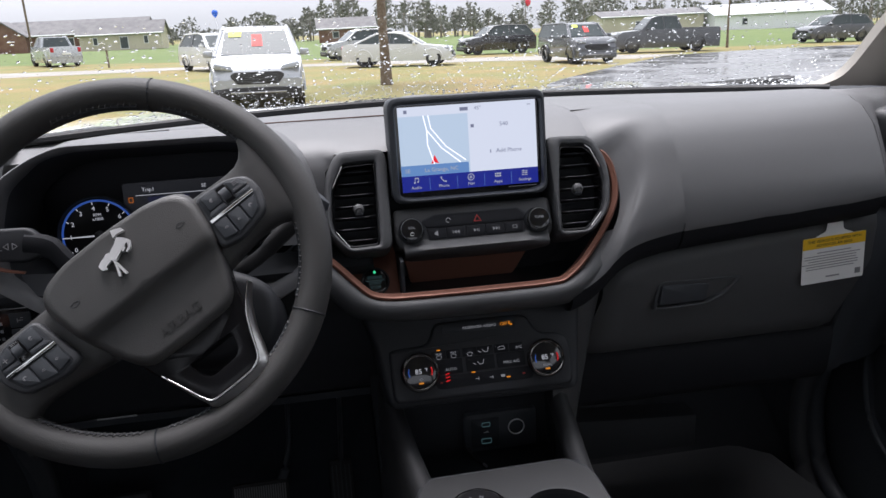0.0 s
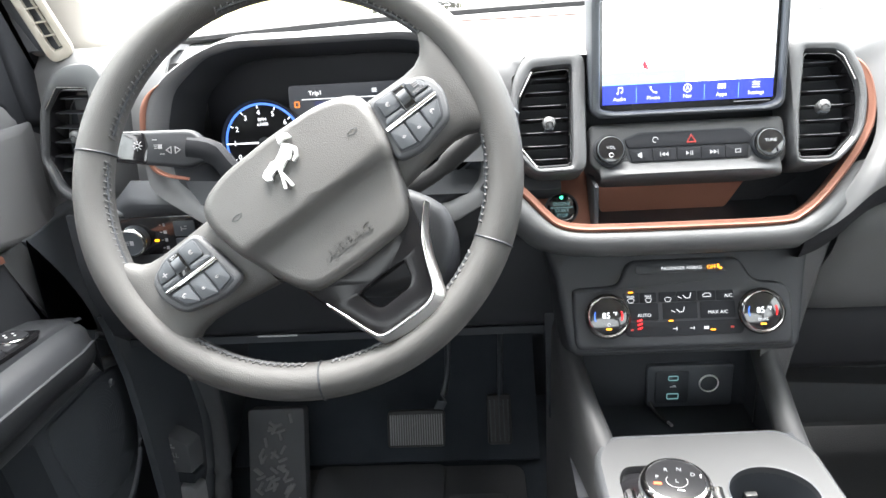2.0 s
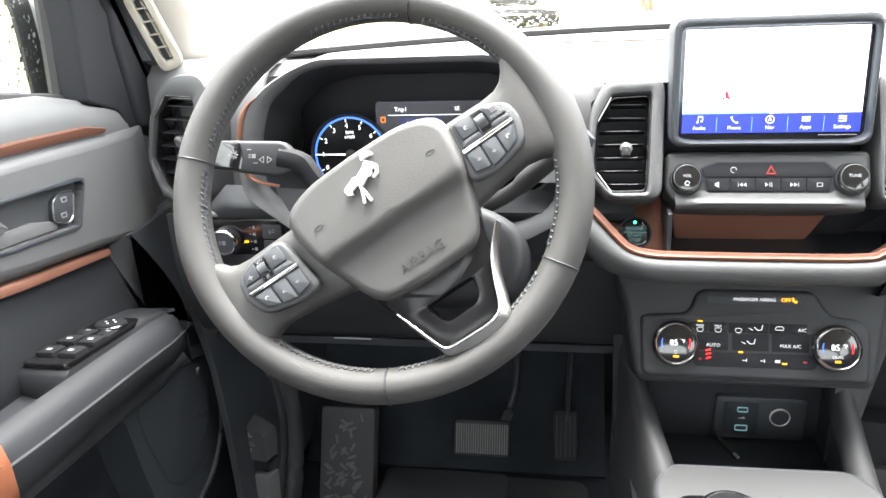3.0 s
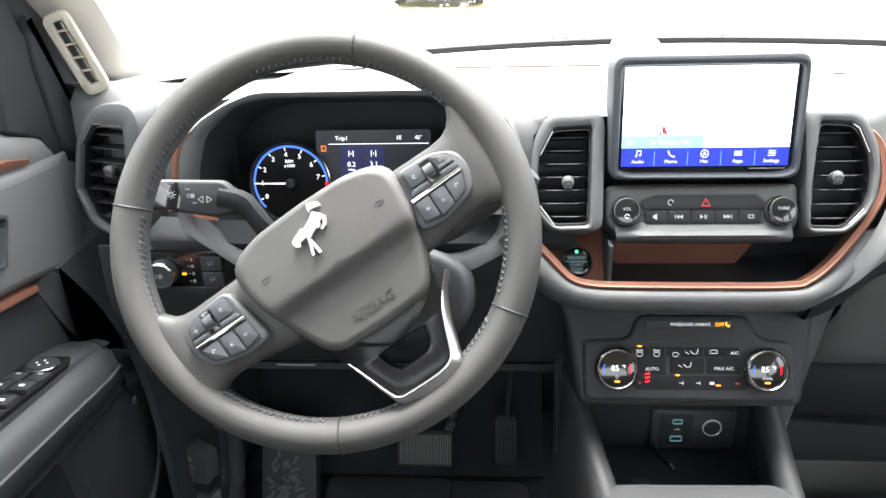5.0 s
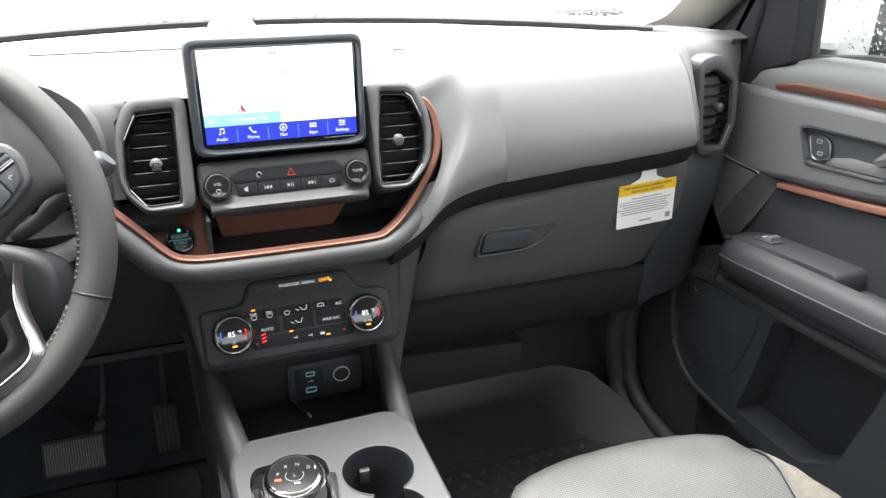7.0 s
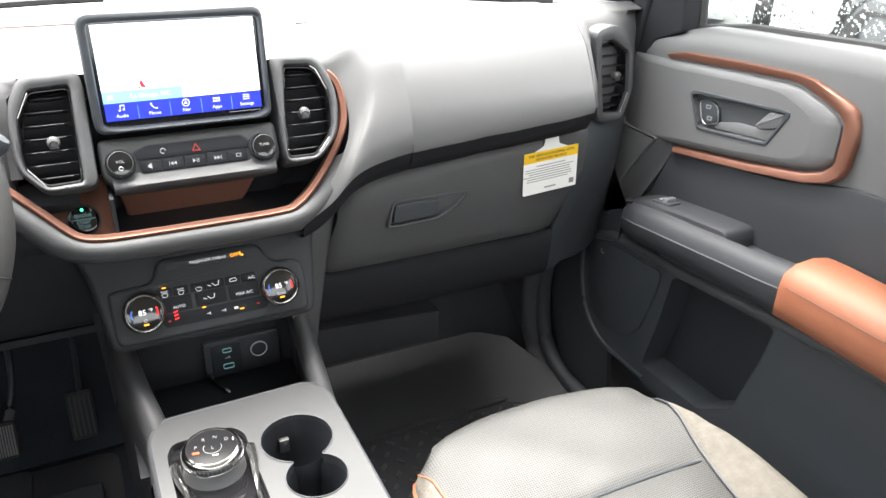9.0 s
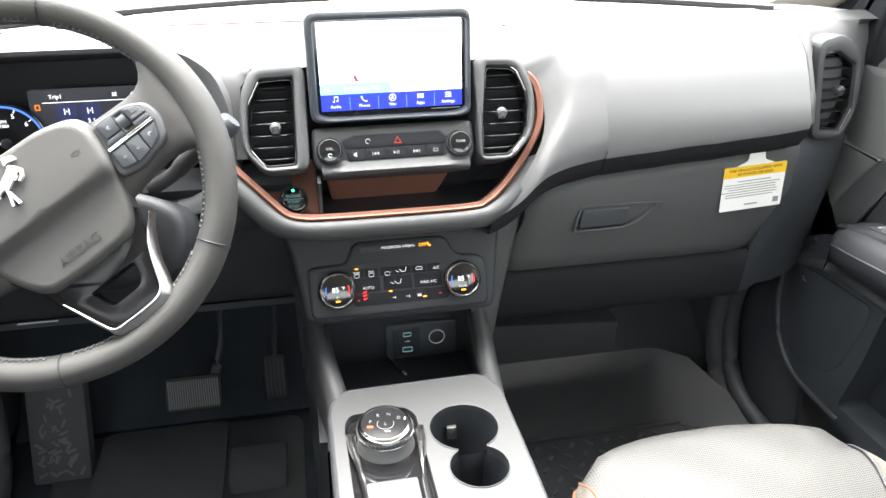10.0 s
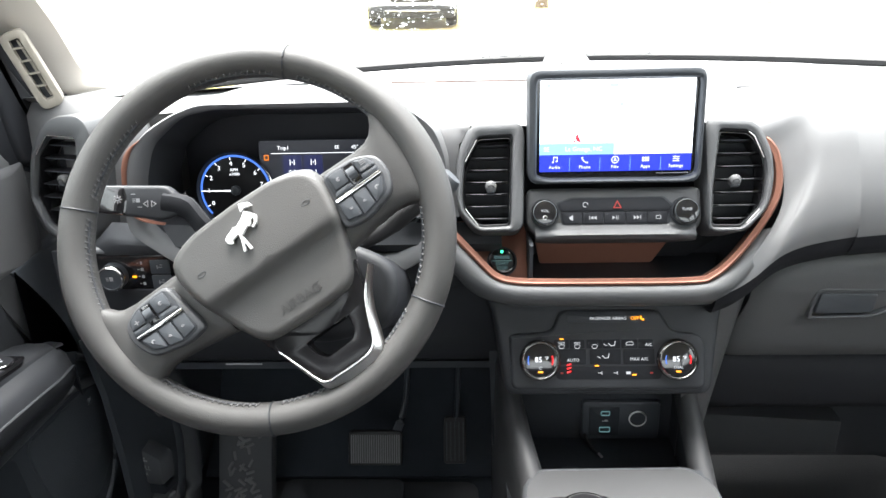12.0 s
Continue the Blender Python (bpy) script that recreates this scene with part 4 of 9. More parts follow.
# Panel set darker than the lid: the shade below is put into its colour.
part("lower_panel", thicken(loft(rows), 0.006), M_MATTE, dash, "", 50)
# filler from lip to glovebox and the side of the stack
rows = []
for z, b in ((0.997, 0.181), (0.975, 0.176), (0.94, 0.168), (0.88, 0.157), (0.82, 0.147), (0.74, 0.135)):
    rows.append([(0.1, -0.012, z), (b - 0.035, -0.009, z), (b - 0.012, -0.003, z), (b - 0.003, 0.006, z), (b - 0.001, 0.03, z)])
part("stack_flank", loft(rows), M_LID, dash, "", 50)
rows = []
for f, g in ((0.0, 0.0), (0.02, 0.0), (0.3, 0.0), (0.7, 0.0), (1.0, 0.0), (1.0, 0.25), (1.0, 0.6), (1.0, 1.0)):
    rows.append([(lerp(lerp(xa, xb, f), 0.712, g), y + 0.02 * f * f + (0.004 if f == 0 else 0) + 0.01 * g + 0.05 * g * g, z) for y, z, xa, xb in ((0.03, 1.06, 0.578, 0.665), (0.014, 1.03, 0.577, 0.66), (0.012, 0.97, 0.568, 0.645), (0.02, 0.9, 0.549, 0.62), (0.03, 0.84, 0.54, 0.6), (0.036, 0.79, 0.535, 0.59), (0.08, 0.775, 0.54, 0.6))])
# End panel darkened as well, for the dim corner beside the door.
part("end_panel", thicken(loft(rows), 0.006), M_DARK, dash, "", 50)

# hanging air-bag card
card = thing("hanging_card", (0.5, -0.012, 0.96), "white and yellow air-bag notice card hung from the glovebox", "card")
mt = axes_at((0.503, -0.014, 0.9935), (1, 0.0, 0.06), (-0.06, -0.03, 1))
part("card", prism(box2(-0.047, -0.034, 0.047, 0.033, 0.002), 0, 0.0008, mt), M_PAPER, card)
part("header", prism(box2(-0.047, 0.017, 0.047, 0.033, 0.001), 0.0006, 0.0013, mt), M_YELLOW, card, "yellow header")
part("hook", prism(rnd([(-0.03, 0.033), (-0.013, 0.04), (-0.01, 0.06), (0.01, 0.06), (0.013, 0.04), (0.03, 0.033)], 0.004), 0, 0.0008, mt), M_PAPER, card, "white paper hook")
letters("THIS VEHICLE IS EQUIPPED WITH", 0.0054, mt @ pose(0, 0.0275, 0.0014), M_BLACK, card)
letters("ADVANCED AIR BAGS", 0.0054, mt @ pose(0, 0.0215, 0.0014), M_BLACK, card)
bars([(0.0, 0.0105, 0.05, 0.0011)] + [(-0.002 - 0.003 * (k % 2), 0.006 - 0.0038 * k, 0.084 - 0.006 * (k % 3), 0.0009) for k in range(6)] + [(0.0, -0.026, 0.02, 0.002)], mt @ pose(0, 0, 0.0008), M_DIM, card, "print")
bars([(0.038, -0.024, 0.008, 0.008)], mt @ pose(0, 0, 0.0008), M_DIM, card, "print")

# ---- climate panel ----
cli = thing("climate_panel", (0, -0.05, 0.88), "charcoal climate control panel with two display dials", "control panel")
mcl = leaning(-0.005, -0.062, 0.918)
part("body", prism(rnd([(-0.148, 0.082), (0.142, 0.082), (0.134, 0.045), (0.121, -0.043), (-0.121, -0.043), (-0.135, 0.045)], 0.012), -0.13, -0.006, mcl, 0.008, 3), M_FASCIA, cli)
part("fascia", prism(rnd([(-0.116, 0.03), (-0.066, 0.032), (-0.058, 0.058), (0.062, 0.058), (0.074, 0.032), (0.104, 0.030), (0.1145, 0.02), (0.1135, -0.037), (-0.116, -0.037), (-0.117, 0.02)], 0.012, 6), -0.02, 0.0, mcl, 0.005, 3), M_FASCIA, cli)
part("airbag_strip", prism(rnd([(-0.049, 0.043), (0.048, 0.043), (0.044, 0.0525), (-0.048, 0.0525)], 0.002), -0.004, 0.0015, mcl, 0.0005), M_BLACK, cli, "black strip with the air-bag lamp")
letters("PASSENGER AIRBAG", 0.0048, mcl @ pose(0.0, 0.0476, 0.0016), L_INK, cli)
letters("OFF", 0.0058, mcl @ pose(0.0315, 0.0476, 0.0017), L_AMBER, cli, "lamp")
bars([(0.0385, 0.0485, 0.0018, 0.004), (0.0408, 0.0462, 0.0028, 0.0022)], mcl @ pose(0, 0, 0.0013), L_AMBER, cli, "lamp")
ROWS3 = [(-0.0555, 0.0175, 0.0175, 0.0105), (-0.037, 0.0175, 0.0175, 0.0105), (-0.0165, 0.0175, 0.0185, 0.0105), (0.0035, 0.0175, 0.0205, 0.0105), (0.0245, 0.0175, 0.0185, 0.0105), (0.0435, 0.0175, 0.0175, 0.0105),
         (-0.0455, 0.0025, 0.0375, 0.018), (-0.004, 0.0025, 0.0365, 0.0175), (0.0355, 0.0025, 0.0365, 0.018)]
for x, y, w, h in ROWS3:
    part("button", prism(box2(x - w / 2, y - h / 2, x + w / 2, y + h / 2, 0.0015), -0.002, 0.0012, mcl, 0.0005), M_MATTE, cli)
part("rocker_strip", prism(rnd([(-0.068, -0.0085), (0.066, -0.0085), (0.06, -0.024), (-0.06, -0.024)], 0.004), -0.002, 0.0010, mcl, 0.0005), M_MATTE, cli)
letters("AUTO", 0.0052, mcl @ pose(-0.042, -0.0015, 0.0016), L_INK, cli)
letters("MAX A/C", 0.0052, mcl @ pose(0.0355, -0.0005, 0.0016), L_INK, cli)
letters("A/C", 0.0052, mcl @ pose(0.047, 0.0165, 0.0016), L_INK, cli)


def shield(x, y):
    part("symbol", tube([mcl @ Vector((x + dx, y + dy, 0.0018)) for dx, dy in ((-0.0035, 0.0012), (-0.0022, 0.0022), (0, 0.0025), (0.0022, 0.0022), (0.0035, 0.0012), (0.0022, -0.0018), (0, -0.0022), (-0.0022, -0.0018))], 0.00035, 5, True), L_INK, cli)


for x in (-0.0555, -0.037, -0.0165):
    shield(x, 0.0145)
letters("REAR", 0.0034, mcl @ pose(-0.0555, 0.0188, 0.0016), L_INK, cli)
letters("MAX", 0.0034, mcl @ pose(-0.037, 0.0188, 0.0016), L_INK, cli)
for x, y in ((0.0035, 0.0175), (-0.004, 0.003)):
    part("symbol", tube([mcl @ Vector((x + dx, y + dy, 0.0018)) for dx, dy in ((-0.004, 0.0012), (-0.001, -0.002), (0.003, -0.0018), (0.0045, 0.0035))], 0.0005, 5), L_INK, cli)
    part("symbol", tube([mcl @ Vector((x - 0.0075 + dx, y - 0.001 + dy, 0.0018)) for dx, dy in ((-0.002, 0.001), (0.002, -0.0012))], 0.0004, 5), L_INK, cli)
part("symbol", tube([mcl @ Vector((0.0245 + dx, 0.0175 + dy, 0.0018)) for dx, dy in ((-0.0042, -0.0012), (-0.0042, 0.0008), (-0.002, 0.0024), (0.003, 0.0024), (0.0042, 0.0005), (0.0042, -0.0012))], 0.0004, 5, True), L_INK, cli)
part("lamp", prism(box2(-0.0575, 0.0228, -0.053, 0.0243, 0.0005), 0, 0.002, mcl), L_AMBER, cli)
part("lamp", prism(box2(-0.0165, -0.0088, -0.012, -0.0073, 0.0005), 0, 0.002, mcl), L_AMBER, cli)
part("lamp", prism(box2(0.0268, -0.0196, 0.0318, -0.018, 0.0005), 0, 0.002, mcl), L_AMBER, cli)
for k in range(3):
    part("heat_lamp", prism(rnd([(-0.0495, -0.0165 + 0.0042 * k), (-0.0445, -0.0152 + 0.0042 * k), (-0.0445, -0.0135 + 0.0042 * k), (-0.0495, -0.0148 + 0.0042 * k)], 0.0003), 0, 0.002, mcl), L_RED, cli, "red seat-heat lamp")
for k in range(2):
    bars([(-0.0105 + k * 0.018, -0.0165, 0.0045, 0.0007), (-0.0085 + k * 0.018, -0.0165, 0.0007, 0.0035)], mcl @ pose(0, 0, 0.0012), L_INK, cli)
bars([(0.0225, -0.0165, 0.005, 0.003)], mcl @ pose(0, 0, 0.0012), L_INK, cli)
bars([(0.0495, -0.0165, 0.0035, 0.002), (-0.0555, -0.0165, 0.003, 0.002)], mcl @ pose(0, 0, 0.0012), M_RED, cli)
for x in (-0.0815, 0.0785):
    md = mcl @ pose(x, -0.0005, 0)
    kn = part("dial", lathe([(0.0225, -0.004), (0.0225, 0.008), (0.0215, 0.012), (0.0198, 0.0132), (0.0196, 0.011)], md, 56), M_DKCHROME, cli, "rotary dial with a lit temperature display")
    part("rim", lathe([(0.0226, 0.005), (0.0243, 0.0068), (0.0245, 0.009), (0.0232, 0.0122), (0.0212, 0.0138), (0.0199, 0.0126)], md, 56), M_DKCHROME, kn, "chrome rim")
    part("face", disc(0.0198, 0.0, 0.0115, md, 0.0006), M_GLOSS, kn)
    letters("85", 0.0088, md @ pose(-0.0022, 0.0005, 0.0117), L_WHITE, kn)
    letters("\u00b0F", 0.0052, md @ pose(0.0072, 0.0022, 0.0117), L_WHITE, kn)
    for s, mt_ in ((-1, L_BLUE), (1, L_RED)):
        part("arc", tube([md @ Vector((s * 0.0145 * math.cos(a), 0.0145 * math.sin(a), 0.0117)) for a in (-0.35, -0.15, 0.1, 0.35)], 0.0008, 6), mt_, kn)
    part("lamp", prism(box2(-0.003, -0.0147, 0.0028, -0.0127, 0.0004), 0.01, 0.0122, md), L_AMBER, kn)
    if x > 0:
        letters("DUAL", 0.0042, md @ pose(0, -0.009, 0.0117), L_INK, kn)
    else:
        part("symbol", tube([md @ Vector((0.0016 * math.cos(a * 0.6), -0.009 + 0.0016 * math.sin(a * 0.6), 0.0117)) for a in range(10)], 0.00025, 5), L_INK, kn)

# ---- centre console ----
con = thing("centre_console", (0, -0.3, FLOOR), "grey centre console with open bin, cup holders and gear dial", "console")
DECK = 0.806
BIG, SMALL = (0.044, -0.219, 0.0405), (0.047, -0.286, 0.033)
holes = []
# the two cup wells run into each other: one outline
for (cx, cy, r), (ox, oy, orr) in ((BIG, SMALL), (SMALL, BIG)):
    for k in range(64):
        a = 2 * math.pi * k / 64 + (math.pi * 1.5 if cy > -0.25 else math.pi * 0.5)
        p = (cx + r * math.cos(a), cy + r * math.sin(a))
        if math.hypot(p[0] - ox, p[1] - oy) > orr:
            holes.append(p)
deck_out = rnd([(-0.09, -0.126), (0.083, -0.122), (0.104, -0.15), (0.104, -0.3), (0.1, -0.8), (-0.105, -0.8), (-0.107, -0.3), (-0.107, -0.155)], 0.012)
gear_out = rnd([(-0.086, -0.172), (-0.02, -0.168), (-0.008, -0.185), (-0.006, -0.34), (-0.092, -0.34), (-0.094, -0.19)], 0.008)


def sheet(loops, z, deep, bm=None):
    bm = bm or bmesh.new()
    edges = []
    for loop in loops:
        vs = [bm.verts.new((x, y, z)) for x, y in loop]
        edges += [bm.edges.new((vs[i - 1], vs[i])) for i in range(len(vs))]
    bmesh.ops.triangle_fill(bm, edges=edges, use_beauty=True, use_dissolve=False)
    bmesh.ops.recalc_face_normals(bm, faces=bm.faces)
    if bm.faces[:] and bm.faces[:][0].normal.z < 0:
        bmesh.ops.reverse_faces(bm, faces=bm.faces)
    res = bmesh.ops.extrude_edge_only(bm, edges=edges)
    for v in [g for g in res["geom"] if isinstance(g, bmesh.types.BMVert)]:
        v.co.z -= deep
    return bm


part("deck", sheet([deck_out, holes, gear_out], DECK, 0.012), M_DECK, con, "satin silver-grey deck")
# soft shoulder round the deck and the sides down to the floor
rows = []
for x, y in rnd([(-0.09, -0.126), (0.083, -0.122), (0.104, -0.15), (0.104, -0.3), (0.1, -0.8), (-0.105, -0.8), (-0.107, -0.3), (-0.107, -0.155)], 0.012):
    d = Vector((x, y + 0.45))
    ox = 0.006 * (1 if x > 0 else -1)
    front = 0.006 if y > -0.15 else 0.0
    rows.append([(x, y, DECK), (x + ox * 0.5, y + front, DECK - 0.002), (x + ox, y + front * 1.4, DECK - 0.01), (x + ox * 1.1, y + front * 1.4, DECK - 0.05), (x + ox * 1.2, y + front, FLOOR)])
part("side_skirt", loft(rows, False, True), M_PLASTIC, con, "", 50)
# cup wells
bm = bmesh.new()
lathe([(0.0405, 0.0), (0.0395, -0.05), (0.036, -0.068), (0, -0.068)], Matrix.Translation((BIG[0], BIG[1], DECK - 0.006)), 48, bm)
part("cup_well", bm, M_BLACK, con, "deep black cup well")
bm = bmesh.new()
lathe([(0.033, 0.0), (0.032, -0.05), (0.03, -0.062), (0, -0.062)], Matrix.Translation((SMALL[0], SMALL[1], DECK - 0.012)), 48, bm)
part("cup_well", bm, M_BLACK, con, "deep black cup well")
hp = [Vector((x, y, DECK + 0.0008)) for x, y in holes]
part("cup_rim", tube(hp, 0.0007, 6, True), M_DARK, con, "thin rim of the cup wells")
part("grip_tab", prism(box2(-0.006, -0.009, 0.006, 0.009, 0.001), 0, 0.006, axes_at((0.036, BIG[1] + 0.0375, DECK - 0.035), (1, 0, 0), UP), 0.001), M_SILVER, con, "pale rubber grip tab")
# gear dial
part("gear_plinth", prism(gear_out, DECK - 0.03, DECK - 0.008), M_GLOSS, con, "gloss black well of the gear dial")
mgd = axes_at((-0.049, -0.222, DECK - 0.008), (0.98, -0.18, 0), (0.18, 0.97, 0.06))
gear = part("gear_dial", lathe([(0.033, 0.0), (0.031, 0.004), (0.0285, 0.008), (0.0275, 0.018), (0.031, 0.0195), (0.0318, 0.021), (0.0318, 0.027), (0.031, 0.029), (0.0295, 0.0315), (0.0265, 0.033), (0.0265, 0.032)], mgd, 64), M_DARK, con, "knurled black rotary gear dial with chrome rings")
part("ring", lathe([(0.0322, 0.0205), (0.0326, 0.0215), (0.0322, 0.0225)], mgd, 64), M_CHROME, gear, "chrome ring")
part("skirt", lathe([(0.0336, -0.004), (0.0334, 0.001), (0.0316, 0.005), (0.0292, 0.0085), (0.0288, 0.017)], mgd, 64), M_GREY, gear, "satin grey skirt of the dial")
part("ring", lathe([(0.0316, 0.0285), (0.0312, 0.0305), (0.0295, 0.0328), (0.0268, 0.034), (0.0264, 0.033)], mgd, 64), M_CHROME, gear, "chrome ring")
part("face", disc(0.0266, 0.026, 0.0332, mgd, 0.0008, 56), M_DIALFACE, gear)
for k in range(44):
    a = 2 * math.pi * k / 44
    part("ridge", prism(box2(-0.0007, 0.0, 0.0007, 0.0045), 0.0317, 0.0326, mgd @ pose(0, 0, 0.0225) @ Matrix.Rotation(a, 4, "Z") @ Matrix.Rotation(radians(90), 4, "Y") @ Matrix.Rotation(radians(90), 4, "Z")), M_SILVER, gear)
for t, x, y in (("P", -0.0165, 0.001), ("R", -0.0085, 0.0115), ("N", 0.0035, 0.0135), ("D", 0.0155, 0.008), ("L", 0.001, -0.002)):
    letters(t, 0.0064, mgd @ pose(x, y, 0.0335), L_INK, gear)
part("lamp", prism(box2(-0.0195, -0.0085, -0.0125, -0.0055, 0.0008), 0.033, 0.0336, mgd), L_FIRE, gear)
bars([(0.004, -0.0135, 0.006, 0.001), (0.0225, 0.007, 0.001, 0.004)], mgd @ pose(0, 0, 0.0331), M_INK, gear)
part("ring_arc", tube([mgd @ Vector((0.001 + 0.0095 * math.cos(a), -0.002 + 0.0085 * math.sin(a), 0.0335)) for a in [2.6 + 0.22 * k for k in range(20)]], 0.0003, 5), M_DIM, gear)
for s in (-1, 1):
    x = -0.048 + s * 0.0385
    part("gear_bezel", tube([(x + s * 0.002, -0.215, DECK + 0.004), (x + s * 0.001, -0.235, DECK + 0.002), (x - s * 0.003, -0.262, DECK + 0.001), (x - s * 0.006, -0.29, DECK + 0.001), (x - s * 0.007, -0.335, DECK + 0.001)], [0.0055, 0.005, 0.0032, 0.003, 0.0028], 8), M_CHROME, con, "chrome side bracket")
part("gear_apron", prism(box2(-0.078, -0.335, -0.022, -0.286, 0.003), DECK - 0.008, DECK - 0.002, None, 0.002), M_SILVER, con)
# side rails from stack to deck
for s, path in ((-1, [(-0.122, 0.07, 0.9), (-0.118, 0.012, 0.842), (-0.11, -0.05, 0.818), (-0.1, -0.11, 0.802), (-0.096, -0.15, 0.797), (-0.1, -0.2, 0.785)]), (1, [(0.112, 0.07, 0.9), (0.111, 0.012, 0.842), (0.109, -0.045, 0.815), (0.105, -0.10, 0.798), (0.1, -0.145, 0.793), (0.1, -0.2, 0.782)])):
    pth = smoothed(path, 5)
    rows = []
    for p in pth:
        rows.append([p + Vector((s * -0.013, 0, -0.02)), p + Vector((s * -0.014, 0, -0.004)), p + Vector((s * -0.009, -0.003, 0.004)), p + Vector((s * 0.002, -0.004, 0.007)), p + Vector((s * 0.011, 0, 0.002)), p + Vector((s * 0.016, 0.004, -0.012)), p + Vector((s * 0.018, 0.01, -0.1)), Vector((p.x + s * 0.018, p.y + 0.02, FLOOR))])
    part("side_rail", loft(rows), M_DECK, con, "satin grey side rail", 60)
    rows = [[p + Vector((s * -0.009, 0, -0.005)), p + Vector((s * -0.008, 0, -0.03)), Vector((p.x - s * 0.006, p.y, 0.725))] for p in pth]
    part("bin_side", loft(rows), M_BLACK, con, "", 60)
part("bin_floor", slab(-0.125, -0.13, 0.724, 0.118, 0.06, 0.734), M_BLACK, con, "black rubber-lined bin floor")
part("bin_back", prism([(-0.14, 0.72), (0.135, 0.72), (0.14, 0.90), (-0.145, 0.90)], -0.05, -0.04, upright(0, 0, 0)), M_BLACK, con)
part("bin_front", slab(-0.1, -0.128, 0.73, 0.098, -0.12, DECK - 0.003), M_BLACK, con)
bars([(-0.04, -0.03, 0.022, 0.010), (-0.055, -0.04, 0.01, 0.006)], axes_at((0, 0, 0.7342), (1, 0, 0), (0, 1, 0)), M_DARK, con, "pad_mark")
mu = upright(0.0, 0.031, 0.0)
usb = part("socket_plate", prism(rnd([(-0.018, 0.737), (0.088, 0.737), (0.088, 0.797), (-0.018, 0.797)], 0.006), -0.03, 0.0, mu, 0.003), M_DARK, con, "black socket plate")
part("usb_insert", prism(box2(-0.008, 0.744, 0.033, 0.79, 0.003), -0.002, 0.0015, mu, 0.001), M_BLACK, usb)
for z, w, h in ((0.7805, 0.0105, 0.005), (0.7545, 0.013, 0.0062)):
    part("usb_port", ringplate(box2(0.0135 - w / 2 - 0.001, z - h / 2 - 0.001, 0.0135 + w / 2 + 0.001, z + h / 2 + 0.001, 0.0015), box2(0.0135 - w / 2, z - h / 2, 0.0135 + w / 2, z + h / 2, 0.001), 0, 0.003, mu, 0.0003, n=40), L_TEAL, usb, "teal-lit charging port")
bars([(0.0135, 0.768, 0.008, 0.0007), (0.015, 0.7695, 0.003, 0.0007)], mu @ pose(0, 0, 0.0012), M_INK, usb)
# Ring in a pale half-metal: the chrome's bright reflection is put into its colour.
so = part("power_socket", lathe([(0.0105, -0.02), (0.0107, 0.002), (0.0115, 0.0026), (0.012, 0.002), (0.0126, -0.002)], mu @ pose(0.0578, 0.771, 0), 36), M_BADGE, usb, "round power socket with a chrome ring")
part("well", lathe([(0.0105, 0.001), (0.0104, -0.02), (0, -0.02)], mu @ pose(0.0578, 0.771, 0), 36), M_BLACK, so)
part("contact", disc(0.003, -0.02, -0.012, mu @ pose(0.0545, 0.774, 0), 0.0005, 16), M_DARK, so)
cable = [(-0.014, 0.032, 0.746), (-0.01, 0.026, 0.739), (-0.004, 0.012, 0.7365), (0.002, 0.0, 0.7365)]
cab_ = single("charging_cable", tube(smoothed(cable, 5), 0.0024, 8), M_GUM, "short black cable end lying in the bin", "cable")
part("tip", tube([(0.001, 0.002, 0.7367), (0.005, -0.008, 0.7367)], 0.0019, 8), M_DIM, cab_, "pale cable tip")

# ---- steering wheel ----
WC = Vector((-0.3695, -0.201, 1.124))
MW0 = axes_at(WC, (1, 0, 0), (0, 0.426, 0.905))
MW = MW0 @ Matrix.Diagonal((1.028, 1, 1, 1)) @ Matrix.Rotation(radians(35), 4, "Z")
whl = thing("steering_wheel", WC - Vector((0, 0, 0.19)), "charcoal leather steering wheel with chrome-edged lower spoke", "steering wheel")
RIM, RT = 0.172, 0.0158
MB = MW @ pose(0, -0.0108, 0)
MH = MW @ pose(0.006, 0, 0)
MR = MW0 @ pose(-0.001, 0.006, 0) @ Matrix.Diagonal((1.02, 1, 1, 1)) @ Matrix.Rotation(radians(35), 4, "Z")
rows = []
for k in range(120):
    a = 2 * math.pi * k / 120
    # thicker grips beside the spokes
    g = 1 + 0.06 * max(0.0, math.cos(2 * (a - radians(-12)))) ** 6
    row = []
    for j in range(20):
        b = 2 * math.pi * j / 20
        rr = RT * g * math.cos(b)
        row.append(MR @ Vector(((RIM + rr) * math.cos(a), (RIM + rr) * math.sin(a), -0.017 + 0.0185 * g * math.sin(b))))
    rows.append(row)
part("rim", loft(rows, True, True), M_LEATHER, whl, "leather-wrapped rim", 60)
for deg in (45.5, 135.5, -56, -119):
    a = radians(deg)
    ring = [MR @ Vector(((RIM + 0.0159 * math.cos(b)) * math.cos(a), (RIM + 0.0159 * math.cos(b)) * math.sin(a), -0.017 + 0.01865 * math.sin(b))) for b in [2 * math.pi * j / 24 for j in range(24)]]
    part("seam", tube(ring, 0.0009, 6, True), M_BLACK, whl)
